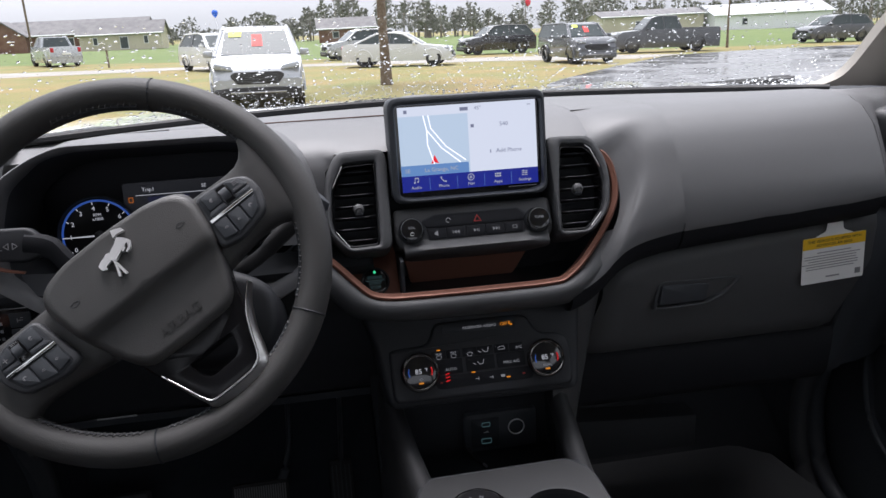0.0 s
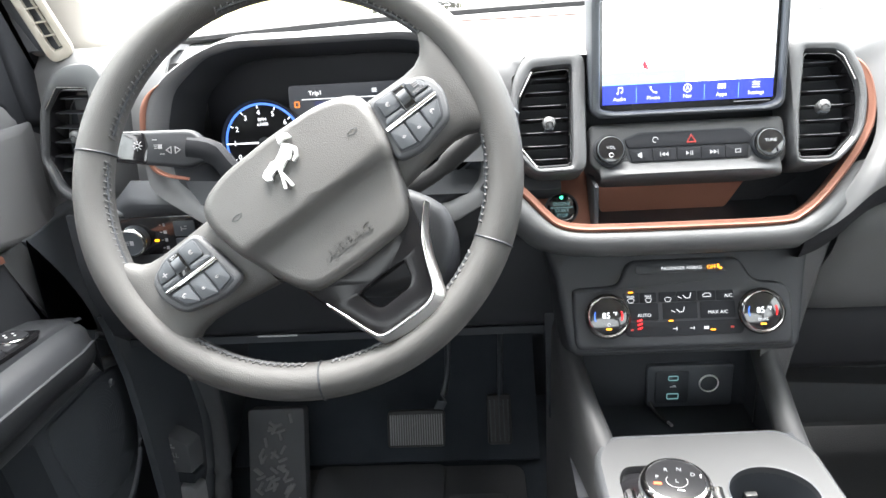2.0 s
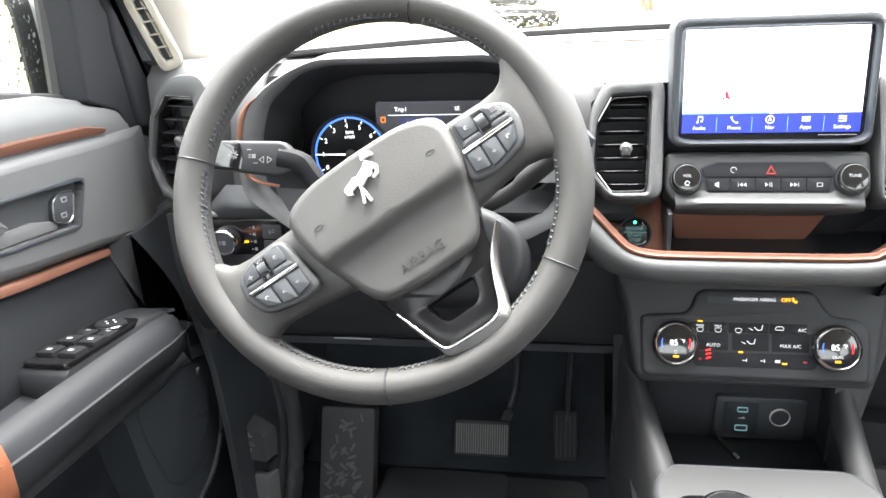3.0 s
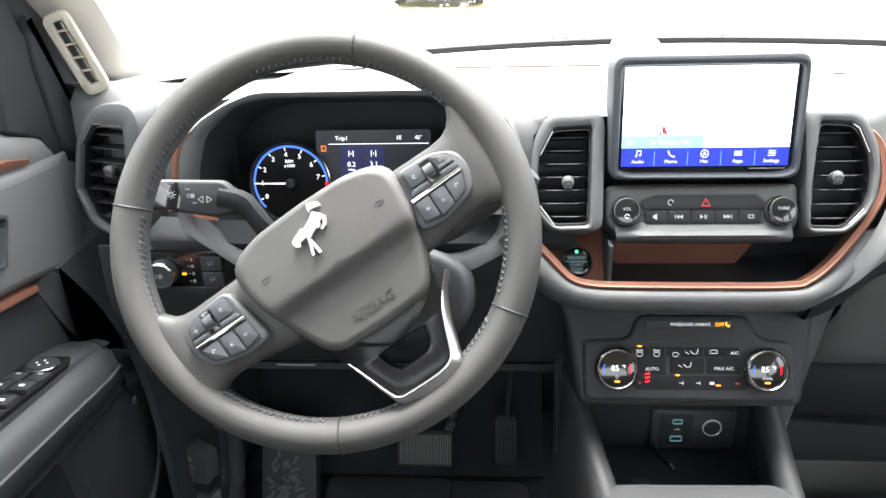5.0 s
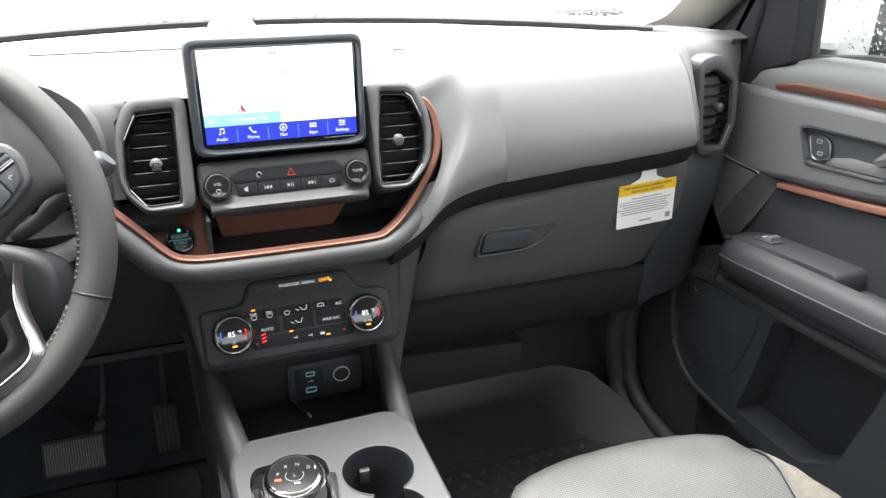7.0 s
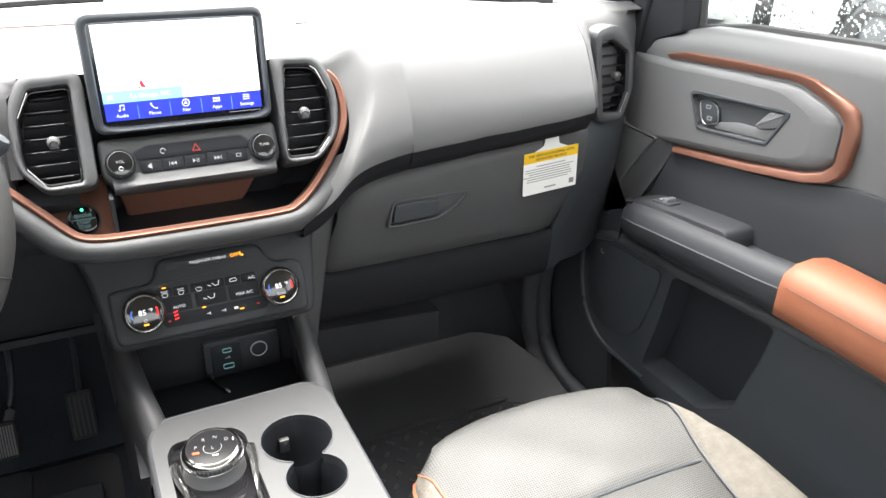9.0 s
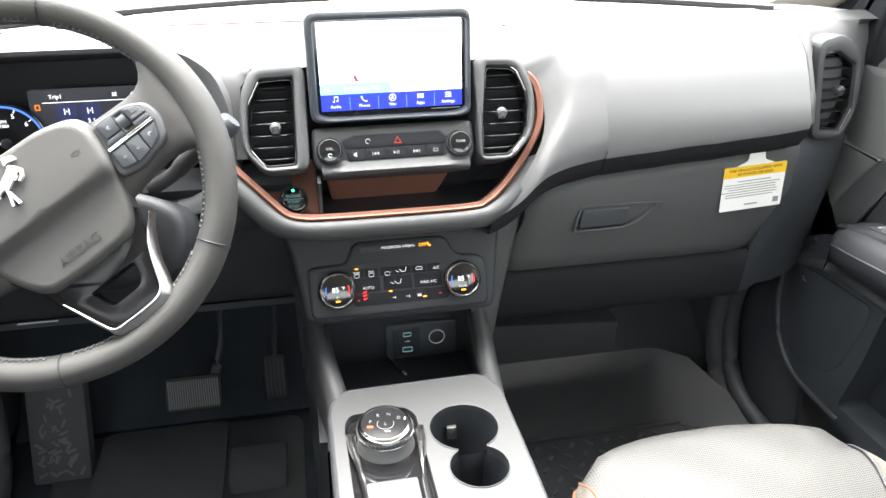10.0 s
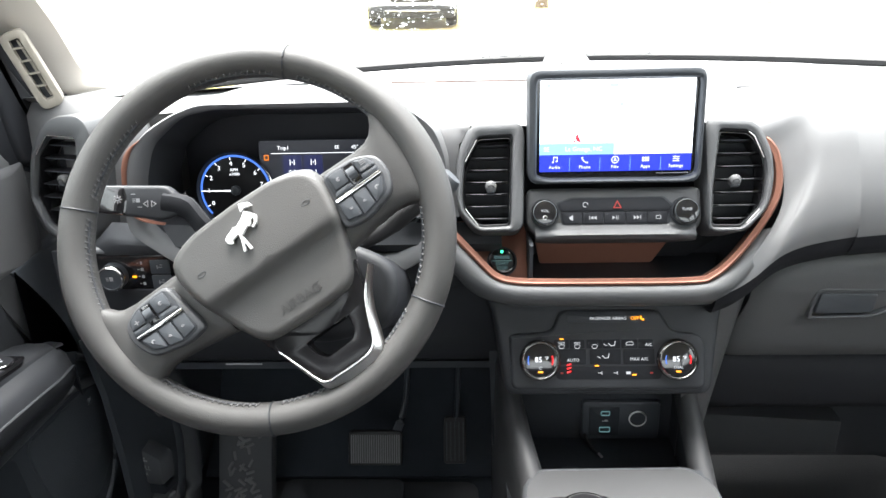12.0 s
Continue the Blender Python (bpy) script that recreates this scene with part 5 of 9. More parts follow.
# stitching along the inner edge
bm, bg = bmesh.new(), bmesh.new()
for lo_, hi_ in ((138, 200), (-20, 42), (49, 80), (100, 132), (-115, -60), (203, 238), (-52, -24)):
    n = int((hi_ - lo_) / 2.0)
    groove = []
    for k in range(n):
        a = radians(lerp(lo_, hi_, k / n))
        a2 = a + 0.017
        ends = []
        for ang, bb in ((a, 146), (a2, 172)):
            b = radians(bb)
            rr = RIM + 0.0163 * math.cos(b)
            ends.append(MR @ Vector((rr * math.cos(ang), rr * math.sin(ang), -0.017 + 0.0191 * math.sin(b))))
        tube([ends[0], ends[0].lerp(ends[1], 0.5) + Vector((0, -0.0004, 0.0004)), ends[1]], [0.0008, 0.0011, 0.0008], 5, bm=bm)
        b = radians(159)
        rr = RIM + 0.0157 * math.cos(b)
        groove.append(MR @ Vector((rr * math.cos(a), rr * math.sin(a), -0.017 + 0.0184 * math.sin(b))))
    tube(groove, 0.0017, 6, bm=bg)
tagged(part("stitching", bm, M_THREAD, whl, "grey thread stitches"), kind="stuff")
part("stitch_groove", bg, M_BLACK, whl)
# spokes
for s in (-1, 1):
    rows = []
    for x, yt, yb, zc, th in ((0.06, 0.031, -0.048, -0.02, 0.016), (0.10, 0.030, -0.041, -0.02, 0.016), (0.124, 0.0295, -0.039, -0.02, 0.016), (0.136, 0.031, -0.041, -0.02, 0.0155), (0.144, 0.035, -0.045, -0.019, 0.015), (0.150, 0.042, -0.051, -0.018, 0.0145), (0.155, 0.052, -0.06, -0.0175, 0.0135), (0.160, 0.06, -0.068, -0.017, 0.012), (0.166, 0.064, -0.072, -0.017, 0.009)):
        cy, hy = (yt + yb) / 2, (yt - yb) / 2
        row = []
        for k in range(28):
            a = 2 * math.pi * k / 28
            ca, sa = math.cos(a), math.sin(a)
            row.append(MB @ Vector((s * x, cy + hy * math.copysign(abs(ca) ** 0.45, ca), zc + th * math.copysign(abs(sa) ** 0.6, sa))))
        rows.append(row)
    part("side_spoke", loft(rows, True), M_LEATHER, whl, "leather side spoke", 75)
    pod_ = [(s * x, y) for x, y in ((0.086, 0.0235), (0.120, 0.022), (0.139, 0.012), (0.141, -0.006), (0.132, -0.026), (0.098, -0.034), (0.076, -0.03))]
    pd = part("button_pod", prism(rnd(pod_, 0.008), -0.01, 0.006, MB, 0.003), M_PLASTIC, whl, "charcoal button pod", 60)
    part("button_bed", prism(rnd([(s * x, y) for x, y in ((0.0885, 0.0205), (0.119, 0.0195), (0.1325, 0.0135), (0.135, -0.006), (0.128, -0.0225), (0.099, -0.0305), (0.0825, -0.027))], 0.004), 0.0, 0.0066, MB, 0.0005), M_BLACK, pd)
    bt = ([(0.091, 0.019), (0.106, 0.019), (0.106, 0.004), (0.0905, 0.004)], [(0.1175, 0.0185), (0.130, 0.013), (0.1335, 0.004), (0.1175, 0.004)], [(0.0895, 0.003), (0.106, 0.003), (0.106, -0.002), (0.0865, -0.002)],
          [(0.117, 0.003), (0.1335, 0.003), (0.133, -0.002), (0.117, -0.002)], [(0.085, -0.0075), (0.099, -0.0075), (0.0975, -0.028), (0.084, -0.025)], [(0.100, -0.0075), (0.114, -0.0075), (0.113, -0.026), (0.099, -0.029)], [(0.115, -0.0075), (0.132, -0.0075), (0.126, -0.021), (0.1145, -0.026)])
    for p in bt:
        part("button", prism(rnd([(s * x, y) for x, y in p], 0.0025), 0.004, 0.0085, MB, 0.0012), M_DARK, pd)
    part("bright_bar", prism(rnd([(s * x, y) for x, y in ((0.0845, -0.0032), (0.1335, -0.0028), (0.1335, -0.0058), (0.0845, -0.0068))], 0.0008), 0.004, 0.0094, MB, 0.0008), M_CHROME, pd, "silver bar")
    part("roller", prism(box2(min(s * 0.1068, s * 0.1165), -0.001, max(s * 0.1068, s * 0.1165), 0.0185, 0.001), 0.004, 0.0072, MB, 0.0005), M_GLOSS, pd)
    rows = [[MB @ Vector((s * x, 0.009 + 0.0058 * math.cos(b), 0.0068 + 0.0045 * math.sin(b))) for b in [0.26 * j for j in range(13)]] for x in (0.1075, 0.1158)]
    part("roller_drum", loft(rows), M_DARK, pd, "ribbed thumb roller", 60)
    for x, y, r, a0, a1 in ((0.098, 0.0115, 0.0016, 0.5, 5.6), (0.0925, -0.0165, 0.0017, 3.4, 6.0), (0.1065, -0.0172, 0.002, 3.6, 5.4), (0.1225, -0.0145, 0.0018, 0.2, 4.2)):
        for k in (0, 1):
            part("symbol", tube([MB @ Vector((s * x + (r - 0.0009 * k) * math.cos(a0 + (a1 - a0) * j / 8), y + 0.0004 * k + (r - 0.0009 * k) * math.sin(a0 + (a1 - a0) * j / 8), 0.0087)) for j in range(9)], 0.0003, 5), M_DIM, pd)
    if s < 0:
        bars([(-0.1255, 0.0085, 0.0045, 0.0007), (-0.1255, 0.0085, 0.0007, 0.0045)], MB @ pose(0, 0, 0.0085), M_DIM, pd)
    if s > 0:
        letters("MENU", 0.0038, MB @ pose(0.1248, 0.0065, 0.0087), M_DIM, pd)
        bars([(0.1248, 0.0105 + 0.0016 * k, 0.0052, 0.0006) for k in range(3)], MB @ pose(0, 0, 0.0085), M_DIM, pd)
    else:
        letters("SET+", 0.0032, MB @ pose(-0.1117, 0.0166, 0.0075), M_DIM, pd)
# airbag cover: upper face, crease, lower face
PAD = rnd([(-0.0815, 0.008), (-0.079, 0.0235), (-0.067, 0.0315), (-0.045, 0.037), (0.0, 0.0385), (0.045, 0.037), (0.067, 0.0315), (0.079, 0.0235), (0.0815, 0.008), (0.0775, -0.016), (0.071, -0.038), (0.0625, -0.06), (0.053, -0.078), (0.043, -0.0865), (0.0, -0.0885), (-0.043, -0.0865), (-0.053, -0.078), (-0.0625, -0.06), (-0.071, -0.038), (-0.0775, -0.016)], 0.007)


def pad_z(x, y):
    """Upper face flat, a ledge at the crease, then a hollow lower face."""
    e = curve1(y, [(-0.055, -0.009), (-0.04, -0.0075), (-0.0245, 0.003), (0.04, 0.0005)])
    wide = curve1(abs(x), [(0.06, 1.0), (0.09, 0.5)])
    return 0.014 + e * wide - 0.10 * x * x * 4


bm = bmesh.new()
vs = {}
cx0, cy0 = 0.0, -0.02
ring_n = 84
outl = polar(PAD, (cx0, cy0), ring_n)
levels = [0.0, 0.08, 0.16, 0.24, 0.32, 0.4, 0.48, 0.56, 0.64, 0.72, 0.8, 0.87, 0.93, 0.97, 1.0]
rows = []
for f in levels:
    row = []
    for x, y in outl:
        px_, py_ = cx0 + (x - cx0) * f, cy0 + (y - cy0) * f
        edge = 0.0 if f < 0.93 else -0.011 * ((f - 0.93) / 0.07) ** 2
        row.append(MH @ Vector((px_, py_, pad_z(px_, py_) + edge)))
    rows.append(row)
rows.append([MH @ Vector((cx0 + (x - cx0) * 1.0, cy0 + (y - cy0) * 1.0, -0.03)) for x, y in outl])
part("airbag_cover", loft(rows, True), M_PADSKIN, whl, "grained air-bag cover with a creased face", 60)
# Letters darker than the cover: shading of the embossing put into colour.
letters("AIRBAG", 0.0125, MH @ pose(0.0015, -0.069, pad_z(0, -0.069) + 0.0004), M_LEATHER, whl, thick=0.0006)
for s in (-1, 1):
    mh = MH @ pose(s * 0.0565, -0.0015, pad_z(0.0565, -0.0015) + 0.0003)
    part("horn_symbol", tube([mh @ Vector(p) for p in ((-0.005, -0.0004, 0), (-0.003, -0.0012, 0), (0.0, -0.0022, 0), (0.003, -0.0012, 0), (0.005, 0.0006, 0), (0.003, 0.0014, 0), (0.0, 0.002, 0), (-0.003, 0.0012, 0))], 0.0003, 5, True), M_BLACK, whl)
# plain bright badge
mbg = MW0 @ pose(0, 0, 0.0195)
bm = bmesh.new()
for piece in ([(-0.0075, 0.0337), (0.0019, 0.0357), (0.0047, 0.0327), (-0.0021, 0.0301), (-0.0053, 0.0265)],
              [(-0.0023, 0.0272), (0.0042, 0.0262), (0.0066, 0.0222), (0.0032, 0.0168), (-0.0006, 0.0108), (-0.0033, 0.0052), (-0.0072, 0.0058), (-0.0086, 0.0134), (-0.0046, 0.0205)],
              [(0.0036, 0.0264), (0.009, 0.024), (0.0098, 0.0168), (0.0068, 0.0122), (0.0054, 0.0132), (0.0076, 0.0172), (0.007, 0.0216), (0.0042, 0.0228)],
              [(0.004, 0.0215), (0.0052, 0.0162), (0.003, 0.0132), (0.0018, 0.0142), (0.0034, 0.0168)],
              [(-0.0086, 0.0134), (-0.0122, 0.0122), (-0.0138, 0.0088), (-0.0165, 0.0058), (-0.0188, 0.001), (-0.0156, -0.0028), (-0.0106, -0.0022), (-0.0118, 0.001), (-0.0072, 0.0058)],
              [(-0.0058, 0.0056), (-0.0025, 0.0042), (0.0064, -0.0062), (0.0046, -0.0078), (-0.002, 0.0006), (-0.0048, 0.0022)],
              [(-0.0048, 0.0036), (-0.0022, 0.0022), (0.0008, -0.0088), (-0.0014, -0.0096), (-0.0036, -0.0006)]):
    prism(rnd(piece, 0.0008, 2), -0.004, 0.0012, None, bm=bm)
bm.transform(mbg)
part("badge", bm, M_BADGE, whl, "plain bright metal badge")
# lower spoke: gloss panel with opening, chrome ridge and its satin face
LOW = rnd([(-0.06, -0.06), (0.06, -0.06), (0.05, -0.095), (0.038, -0.12), (0.031, -0.139), (0.022, -0.148), (-0.022, -0.148), (-0.031, -0.139), (-0.038, -0.12), (-0.05, -0.095)], 0.006)
GAP = rnd([(-0.0225, -0.1058), (0.024, -0.1058), (0.02, -0.121), (0.014, -0.1262), (-0.013, -0.1268), (-0.0185, -0.121)], 0.004)
MC = MW @ pose(0.0075, 0, 0)
part("lower_spoke", ringplate(LOW, GAP, -0.03, -0.006, MC, 0.003, n=120, c=(0, -0.11)), M_SPOKE, whl, "gloss black lower spoke")
CH = [(-0.05, -0.087, -0.012), (-0.0455, -0.1, -0.006), (-0.0385, -0.1185, -0.002), (-0.032, -0.136, 0.0), (-0.0265, -0.1445, 0.001), (-0.014, -0.1462, 0.001), (0.014, -0.1462, 0.001), (0.0255, -0.143, 0.001), (0.031, -0.1365, 0.0), (0.038, -0.1195, -0.001), (0.0465, -0.102, -0.003), (0.0555, -0.089, -0.006), (0.0665, -0.0764, -0.011)]
cpath = smoothed(CH, 5)
ridge_, face_ = [], []
for i, p in enumerate(cpath):
    d = (cpath[min(i + 1, len(cpath) - 1)] - cpath[max(i - 1, 0)]).normalized()
    nn = Vector((d.y, -d.x, 0))
    f = i / (len(cpath) - 1)
    w = curve1(f, [(0, 0.0007), (0.2, 0.0013), (0.5, 0.0014), (0.8, 0.0013), (1, 0.0007)])
    o = curve1(f, [(0, 0.0008), (0.28, 0.0012), (0.36, 0.0055), (0.45, 0.0075), (0.6, 0.0075), (0.68, 0.005), (0.8, 0.0032), (1, 0.0015)])
    ridge_.append([MC @ (p + nn * q + Vector((0, 0, h))) for q, h in ((-w, -0.012), (-w, 0.0), (-w * 0.5, 0.0009), (w * 0.5, 0.0009), (w, 0.0))])
    face_.append([MC @ (p + nn * q + Vector((0, 0, h))) for q, h in ((w, -0.0002), (w + o * 0.5, -0.0022), (w + o, -0.0045), (w + o + 0.0006, -0.0065), (w + o + 0.0006, -0.02))])
part("chrome_outline", loft(ridge_), M_CHROME, whl, "bright chrome ridge of the lower spoke", 60)
part("chrome_face", loft(face_), M_SATIN, whl, "satin metal face below the ridge", 40)
part("hub", lathe([(0.05, -0.03), (0.045, -0.055), (0.04, -0.075), (0.0, -0.075)], MW @ pose(0, -0.025, 0), 40), M_BLACK, whl)

# ---- steering column and stalks ----
col = thing("steering_column", (-0.362, -0.05, 1.0), "charcoal column shroud with two stalks", "steering column")
mcol = MW0 @ pose(0, 0, -0.05)
part("shroud", prism(rnd([(-0.03, 0.015), (0.09, 0.002), (0.126, -0.018), (0.13, -0.055), (0.116, -0.085), (0.05, -0.1), (-0.02, -0.085)], 0.018), -0.2, -0.025, mcol, 0.012, 4), M_FASCIA, col, "", 60)
part("shroud_cap", prism(rnd([(-0.045, 0.03), (0.05, 0.03), (0.07, 0.01), (-0.06, 0.01)], 0.012), -0.18, -0.02, mcol, 0.012, 4), M_FASCIA, col, "", 60)
mst = axes_at((-0.521, -0.104, 1.134), (1, 0.0, -0.02), (0, 0.3, 1))
st = part("left_stalk", prism(rnd([(-0.05, -0.011), (0.03, -0.019), (0.05, -0.012), (0.05, 0.004), (0.035, 0.0175), (-0.05, 0.0175)], 0.006), -0.012, 0.0, mst, 0.004, 3), M_FASCIA, col, "black lamp stalk with printed symbols", 60)
part("arm", tube(smoothed([mst @ Vector((0.03, 0.0, -0.006)), mst @ Vector((0.055, -0.006, -0.006)), mst @ Vector((0.075, -0.03, -0.008)), mst @ Vector((0.1, -0.055, -0.02)), mst @ Vector((0.13, -0.06, -0.05))], 4), [0.0125] * 5 + [0.011] * 5 + [0.0095] * 7, 10, flat=0.8), M_MATTE, st)
part("end_knob", prism(rnd([(-0.052, -0.0105), (-0.009, -0.0145), (-0.006, 0.003), (-0.01, 0.017), (-0.052, 0.017)], 0.004), -0.0125, 0.0012, mst, 0.003), M_GLOSS, st)
for k in range(8):
    a = k * math.pi / 4
    part("symbol", tube([mst @ Vector((-0.0165 + r * math.cos(a), 0.003 + r * math.sin(a), 0.0016)) for r in (0.0025, 0.0048)], 0.0004, 5), M_DIM, st)
part("symbol", tube([mst @ Vector((-0.0165 + 0.0018 * math.cos(a * 0.63), 0.003 + 0.0018 * math.sin(a * 0.63), 0.0016)) for a in range(10)], 0.0004, 5, True), M_DIM, st)
bars([(0.0045, 0.002, 0.0038, 0.0042), (0.0002, 0.0036, 0.003, 0.0006), (0.0002, 0.002, 0.003, 0.0006), (0.0002, 0.0004, 0.003, 0.0006), (-0.0005, 0.0085, 0.0045, 0.0008), (0.0065, -0.005, 0.0045, 0.0008)], mst, M_DIM, st)
for s in (-1, 1):
    part("symbol", ringplate([(0.017 + s * 0.0016, -0.0055), (0.017 + s * 0.0016, 0.0025), (0.017 + s * 0.0075, -0.0015)], [(0.017 + s * 0.0024, -0.004), (0.017 + s * 0.0024, 0.001), (0.017 + s * 0.006, -0.0015)], 0, 0.0006, mst, 0.0001, n=30), M_DIM, st)
rs = part("right_stalk", tube(smoothed([(-0.285, -0.06, 1.07), (-0.258, -0.085, 1.092), (-0.235, -0.1, 1.115), (-0.205, -0.1, 1.14)], 4), [0.008] * 6 + [0.0095] * 7, 10, flat=0.7), M_GUM, col, "black wiper stalk", 60)
part("end_knob", tube([(-0.205, -0.1, 1.138), (-0.196, -0.1, 1.146), (-0.188, -0.1, 1.152), (-0.184, -0.1, 1.156)], [0.011, 0.0135, 0.0135, 0.01], 14), M_DARK, rs)
part("grip", tube([(-0.199, -0.1, 1.143), (-0.1955, -0.1, 1.1465)], 0.0145, 14), M_GREY, rs)
part("lever", prism(rnd([(-0.232, 1.108), (-0.214, 1.117), (-0.214, 1.126), (-0.23, 1.118)], 0.003), 0, 0.01, upright(0, -0.08, 0), 0.002), M_SILVER, col, "silver tilt lever")

# ---- instrument cluster ----
clu = thing("instrument_cluster", (-0.38, 0.0, 1.05), "instrument cluster with blue-ringed dial under a deep hood", "instrument cluster")
HOOD = rnd([(-0.572, 1.07), (-0.572, 1.125), (-0.555, 1.168), (-0.532, 1.192), (-0.5, 1.21), (-0.468, 1.2225), (-0.284, 1.2225), (-0.232, 1.2145), (-0.203, 1.192), (-0.19, 1.155), (-0.19, 1.05), (-0.25, 1.015), (-0.5, 1.015)], 0.012)
HOLE = rnd([(-0.548, 1.075), (-0.546, 1.13), (-0.532, 1.172), (-0.492, 1.205), (-0.455, 1.2125), (-0.29, 1.2125), (-0.247, 1.203), (-0.222, 1.175), (-0.214, 1.13), (-0.214, 1.06), (-0.26, 1.035), (-0.5, 1.035)], 0.012)
mh = upright(0, 0, 0)
rows = []
oo, hh = polar(HOOD, (-0.38, 1.12), 120), polar(HOLE, (-0.38, 1.12), 120)
shr = [(-0.38 + (x + 0.38) * 0.90, 1.115 + (y - 1.12) * 0.84) for x, y in hh]
rows.append([(x, 0.16, y - 0.012) for x, y in oo])
rows.append([(x, 0.02, y) for x, y in oo])
rows.append([(x, -0.022, y) for x, y in oo])
rows.append([(lerp(x, u, 0.12), -0.029, lerp(y, v, 0.12)) for (x, y), (u, v) in zip(oo, hh)])
rows.append([(lerp(x, u, 0.5), -0.028, lerp(y, v, 0.5)) for (x, y), (u, v) in zip(oo, hh)])
rows.append([(lerp(x, u, 0.92), -0.018, lerp(y, v, 0.92)) for (x, y), (u, v) in zip(oo, hh)])
rows.append([(x, -0.008, y) for x, y in hh])
part("hood", loft(rows, True), M_PAD, clu, "charcoal hood", 60)
rows = [[(x, -0.008, y) for x, y in hh], [(x, 0.02, y) for x, y in [(lerp(a, c, 0.5), lerp(b, d, 0.5)) for (a, b), (c, d) in zip(hh, shr)]], [(x, 0.055, y) for x, y in shr]]
part("hood_lining", loft(rows, True), M_FASCIA, clu, "black hood lining", 60)
line_ = smoothed([(-0.537, -0.0298, 1.183), (-0.549, -0.0298, 1.174), (-0.558, -0.0298, 1.16), (-0.563, -0.0298, 1.14), (-0.5645, -0.0298, 1.118), (-0.561, -0.0298, 1.097), (-0.548, -0.0298, 1.087), (-0.525, -0.0298, 1.082)], 5)
rows = []
for k, p in enumerate(line_):
    d = (line_[min(k + 1, len(line_) - 1)] - line_[max(k - 1, 0)]).normalized()
    w = Vector((-d.z, 0, d.x)) * curve1(k / (len(line_) - 1), [(0.0, 0.0006), (0.3, 0.0032), (0.6, 0.0026), (1.0, 0.0008)])
    rows.append([p - w + Vector((0, 0.006, 0)), p - w, p - w * 0.5 - Vector((0, 0.001, 0)), p + w * 0.5 - Vector((0, 0.001, 0)), p + w, p + w + Vector((0, 0.006, 0))])
part("copper_line", loft(rows), M_COPPER, clu, "copper inlay along the hood", 40)
part("face", prism(rnd([(-0.54, 1.02), (-0.54, 1.16), (-0.5, 1.192), (-0.26, 1.192), (-0.22, 1.16), (-0.22, 1.02)], 0.01), 0, 0.004, axes_at((0, 0.055, 0), (1, 0, 0), (0, 0.05, 1))), M_CLUSTERFACE, clu, "black glossy face")
mcf = axes_at((-0.4565, 0.036, 1.103), (1, 0, 0), (0, 0.12, 1)) @ Matrix.Diagonal((0.93, 0.93, 1, 1))
tach = part("dial", disc(0.049, -0.012, 0.0, mcf, 0.002, 64), M_DIALFACE, clu, "round rev counter")
part("bezel", lathe([(0.0485, -0.01), (0.0505, -0.002), (0.052, 0.003), (0.0512, 0.005), (0.049, 0.001)], mcf, 72), M_DARK, tach)
part("bright_rim", lathe([(0.0512, 0.0042), (0.0519, 0.0052), (0.0512, 0.0058)], mcf, 72), M_CHROME, tach)
def arc(m, r, a0, a1, w, mat, parent, name="arc", n=40, z=0.0012):
    rows = [[m @ Vector((rr * math.cos(radians(lerp(a0, a1, k / n))), rr * math.sin(radians(lerp(a0, a1, k / n))), z)) for rr in (r - w, r)] for k in range(n + 1)]
    return part(name, loft(rows), mat, parent)
arc(mcf, 0.0475, 222, -16, 0.0028, L_BLUE, tach, "blue_scale")
arc(mcf, 0.0475, 2, -26, 0.0036, L_RED, tach, "red_zone", 10, 0.0014)
for k in range(8):
    a = radians(208 - k * 28)
    letters(str(k), 0.0085, mcf @ pose(0.036 * math.cos(a), 0.036 * math.sin(a), 0.0012), L_WHITE, tach)
    part("tick", tube([mcf @ Vector((r * math.cos(a), r * math.sin(a), 0.0014)) for r in (0.041, 0.0445)], 0.0006, 5), L_WHITE, tach)
letters("RPM\nx1000", 0.0055, mcf @ pose(0.0, 0.0245, 0.0012), L_WHITE, tach)
na = radians(180)
part("needle", tube([mcf @ Vector((0.004 * math.cos(na), 0.004 * math.sin(na), 0.003)), mcf @ Vector((0.046 * math.cos(na), 0.046 * math.sin(na), 0.003))], [0.0011, 0.0005], 6), L_WHITE, tach)
part("needle_hub", disc(0.0065, 0.0, 0.005, mcf, 0.0015, 28), M_BLACK, tach)
mds = axes_at((-0.358, 0.038, 1.118), (1, 0, 0), (0, 0.12, 1))
ds = part("display", prism(box2(-0.066, -0.055, 0.066, 0.045, 0.004), -0.003, 0.0, mds), L_CLUSTER, clu, "dim trip display")
letters("Trip1", 0.0068, mds @ pose(-0.036, 0.036, 0.0006), L_WHITE, ds)
letters("SE", 0.0062, mds @ pose(0.03, 0.036, 0.0006), L_WHITE, ds)
letters("45\u00b0", 0.0062, mds @ pose(0.052, 0.036, 0.0006), L_WHITE, ds)
bars([(0.006, 0.0295, 0.115, 0.0007)], mds, L_WHITE, ds, "line")
part("fuel_lamp", ringplate(box2(-0.0605, 0.021, -0.0545, 0.028, 0.001), box2(-0.0592, 0.0225, -0.0558, 0.0265, 0.0005), 0, 0.0008, mds, 0.0001, n=32), L_FUEL, ds, "amber fuel lamp")
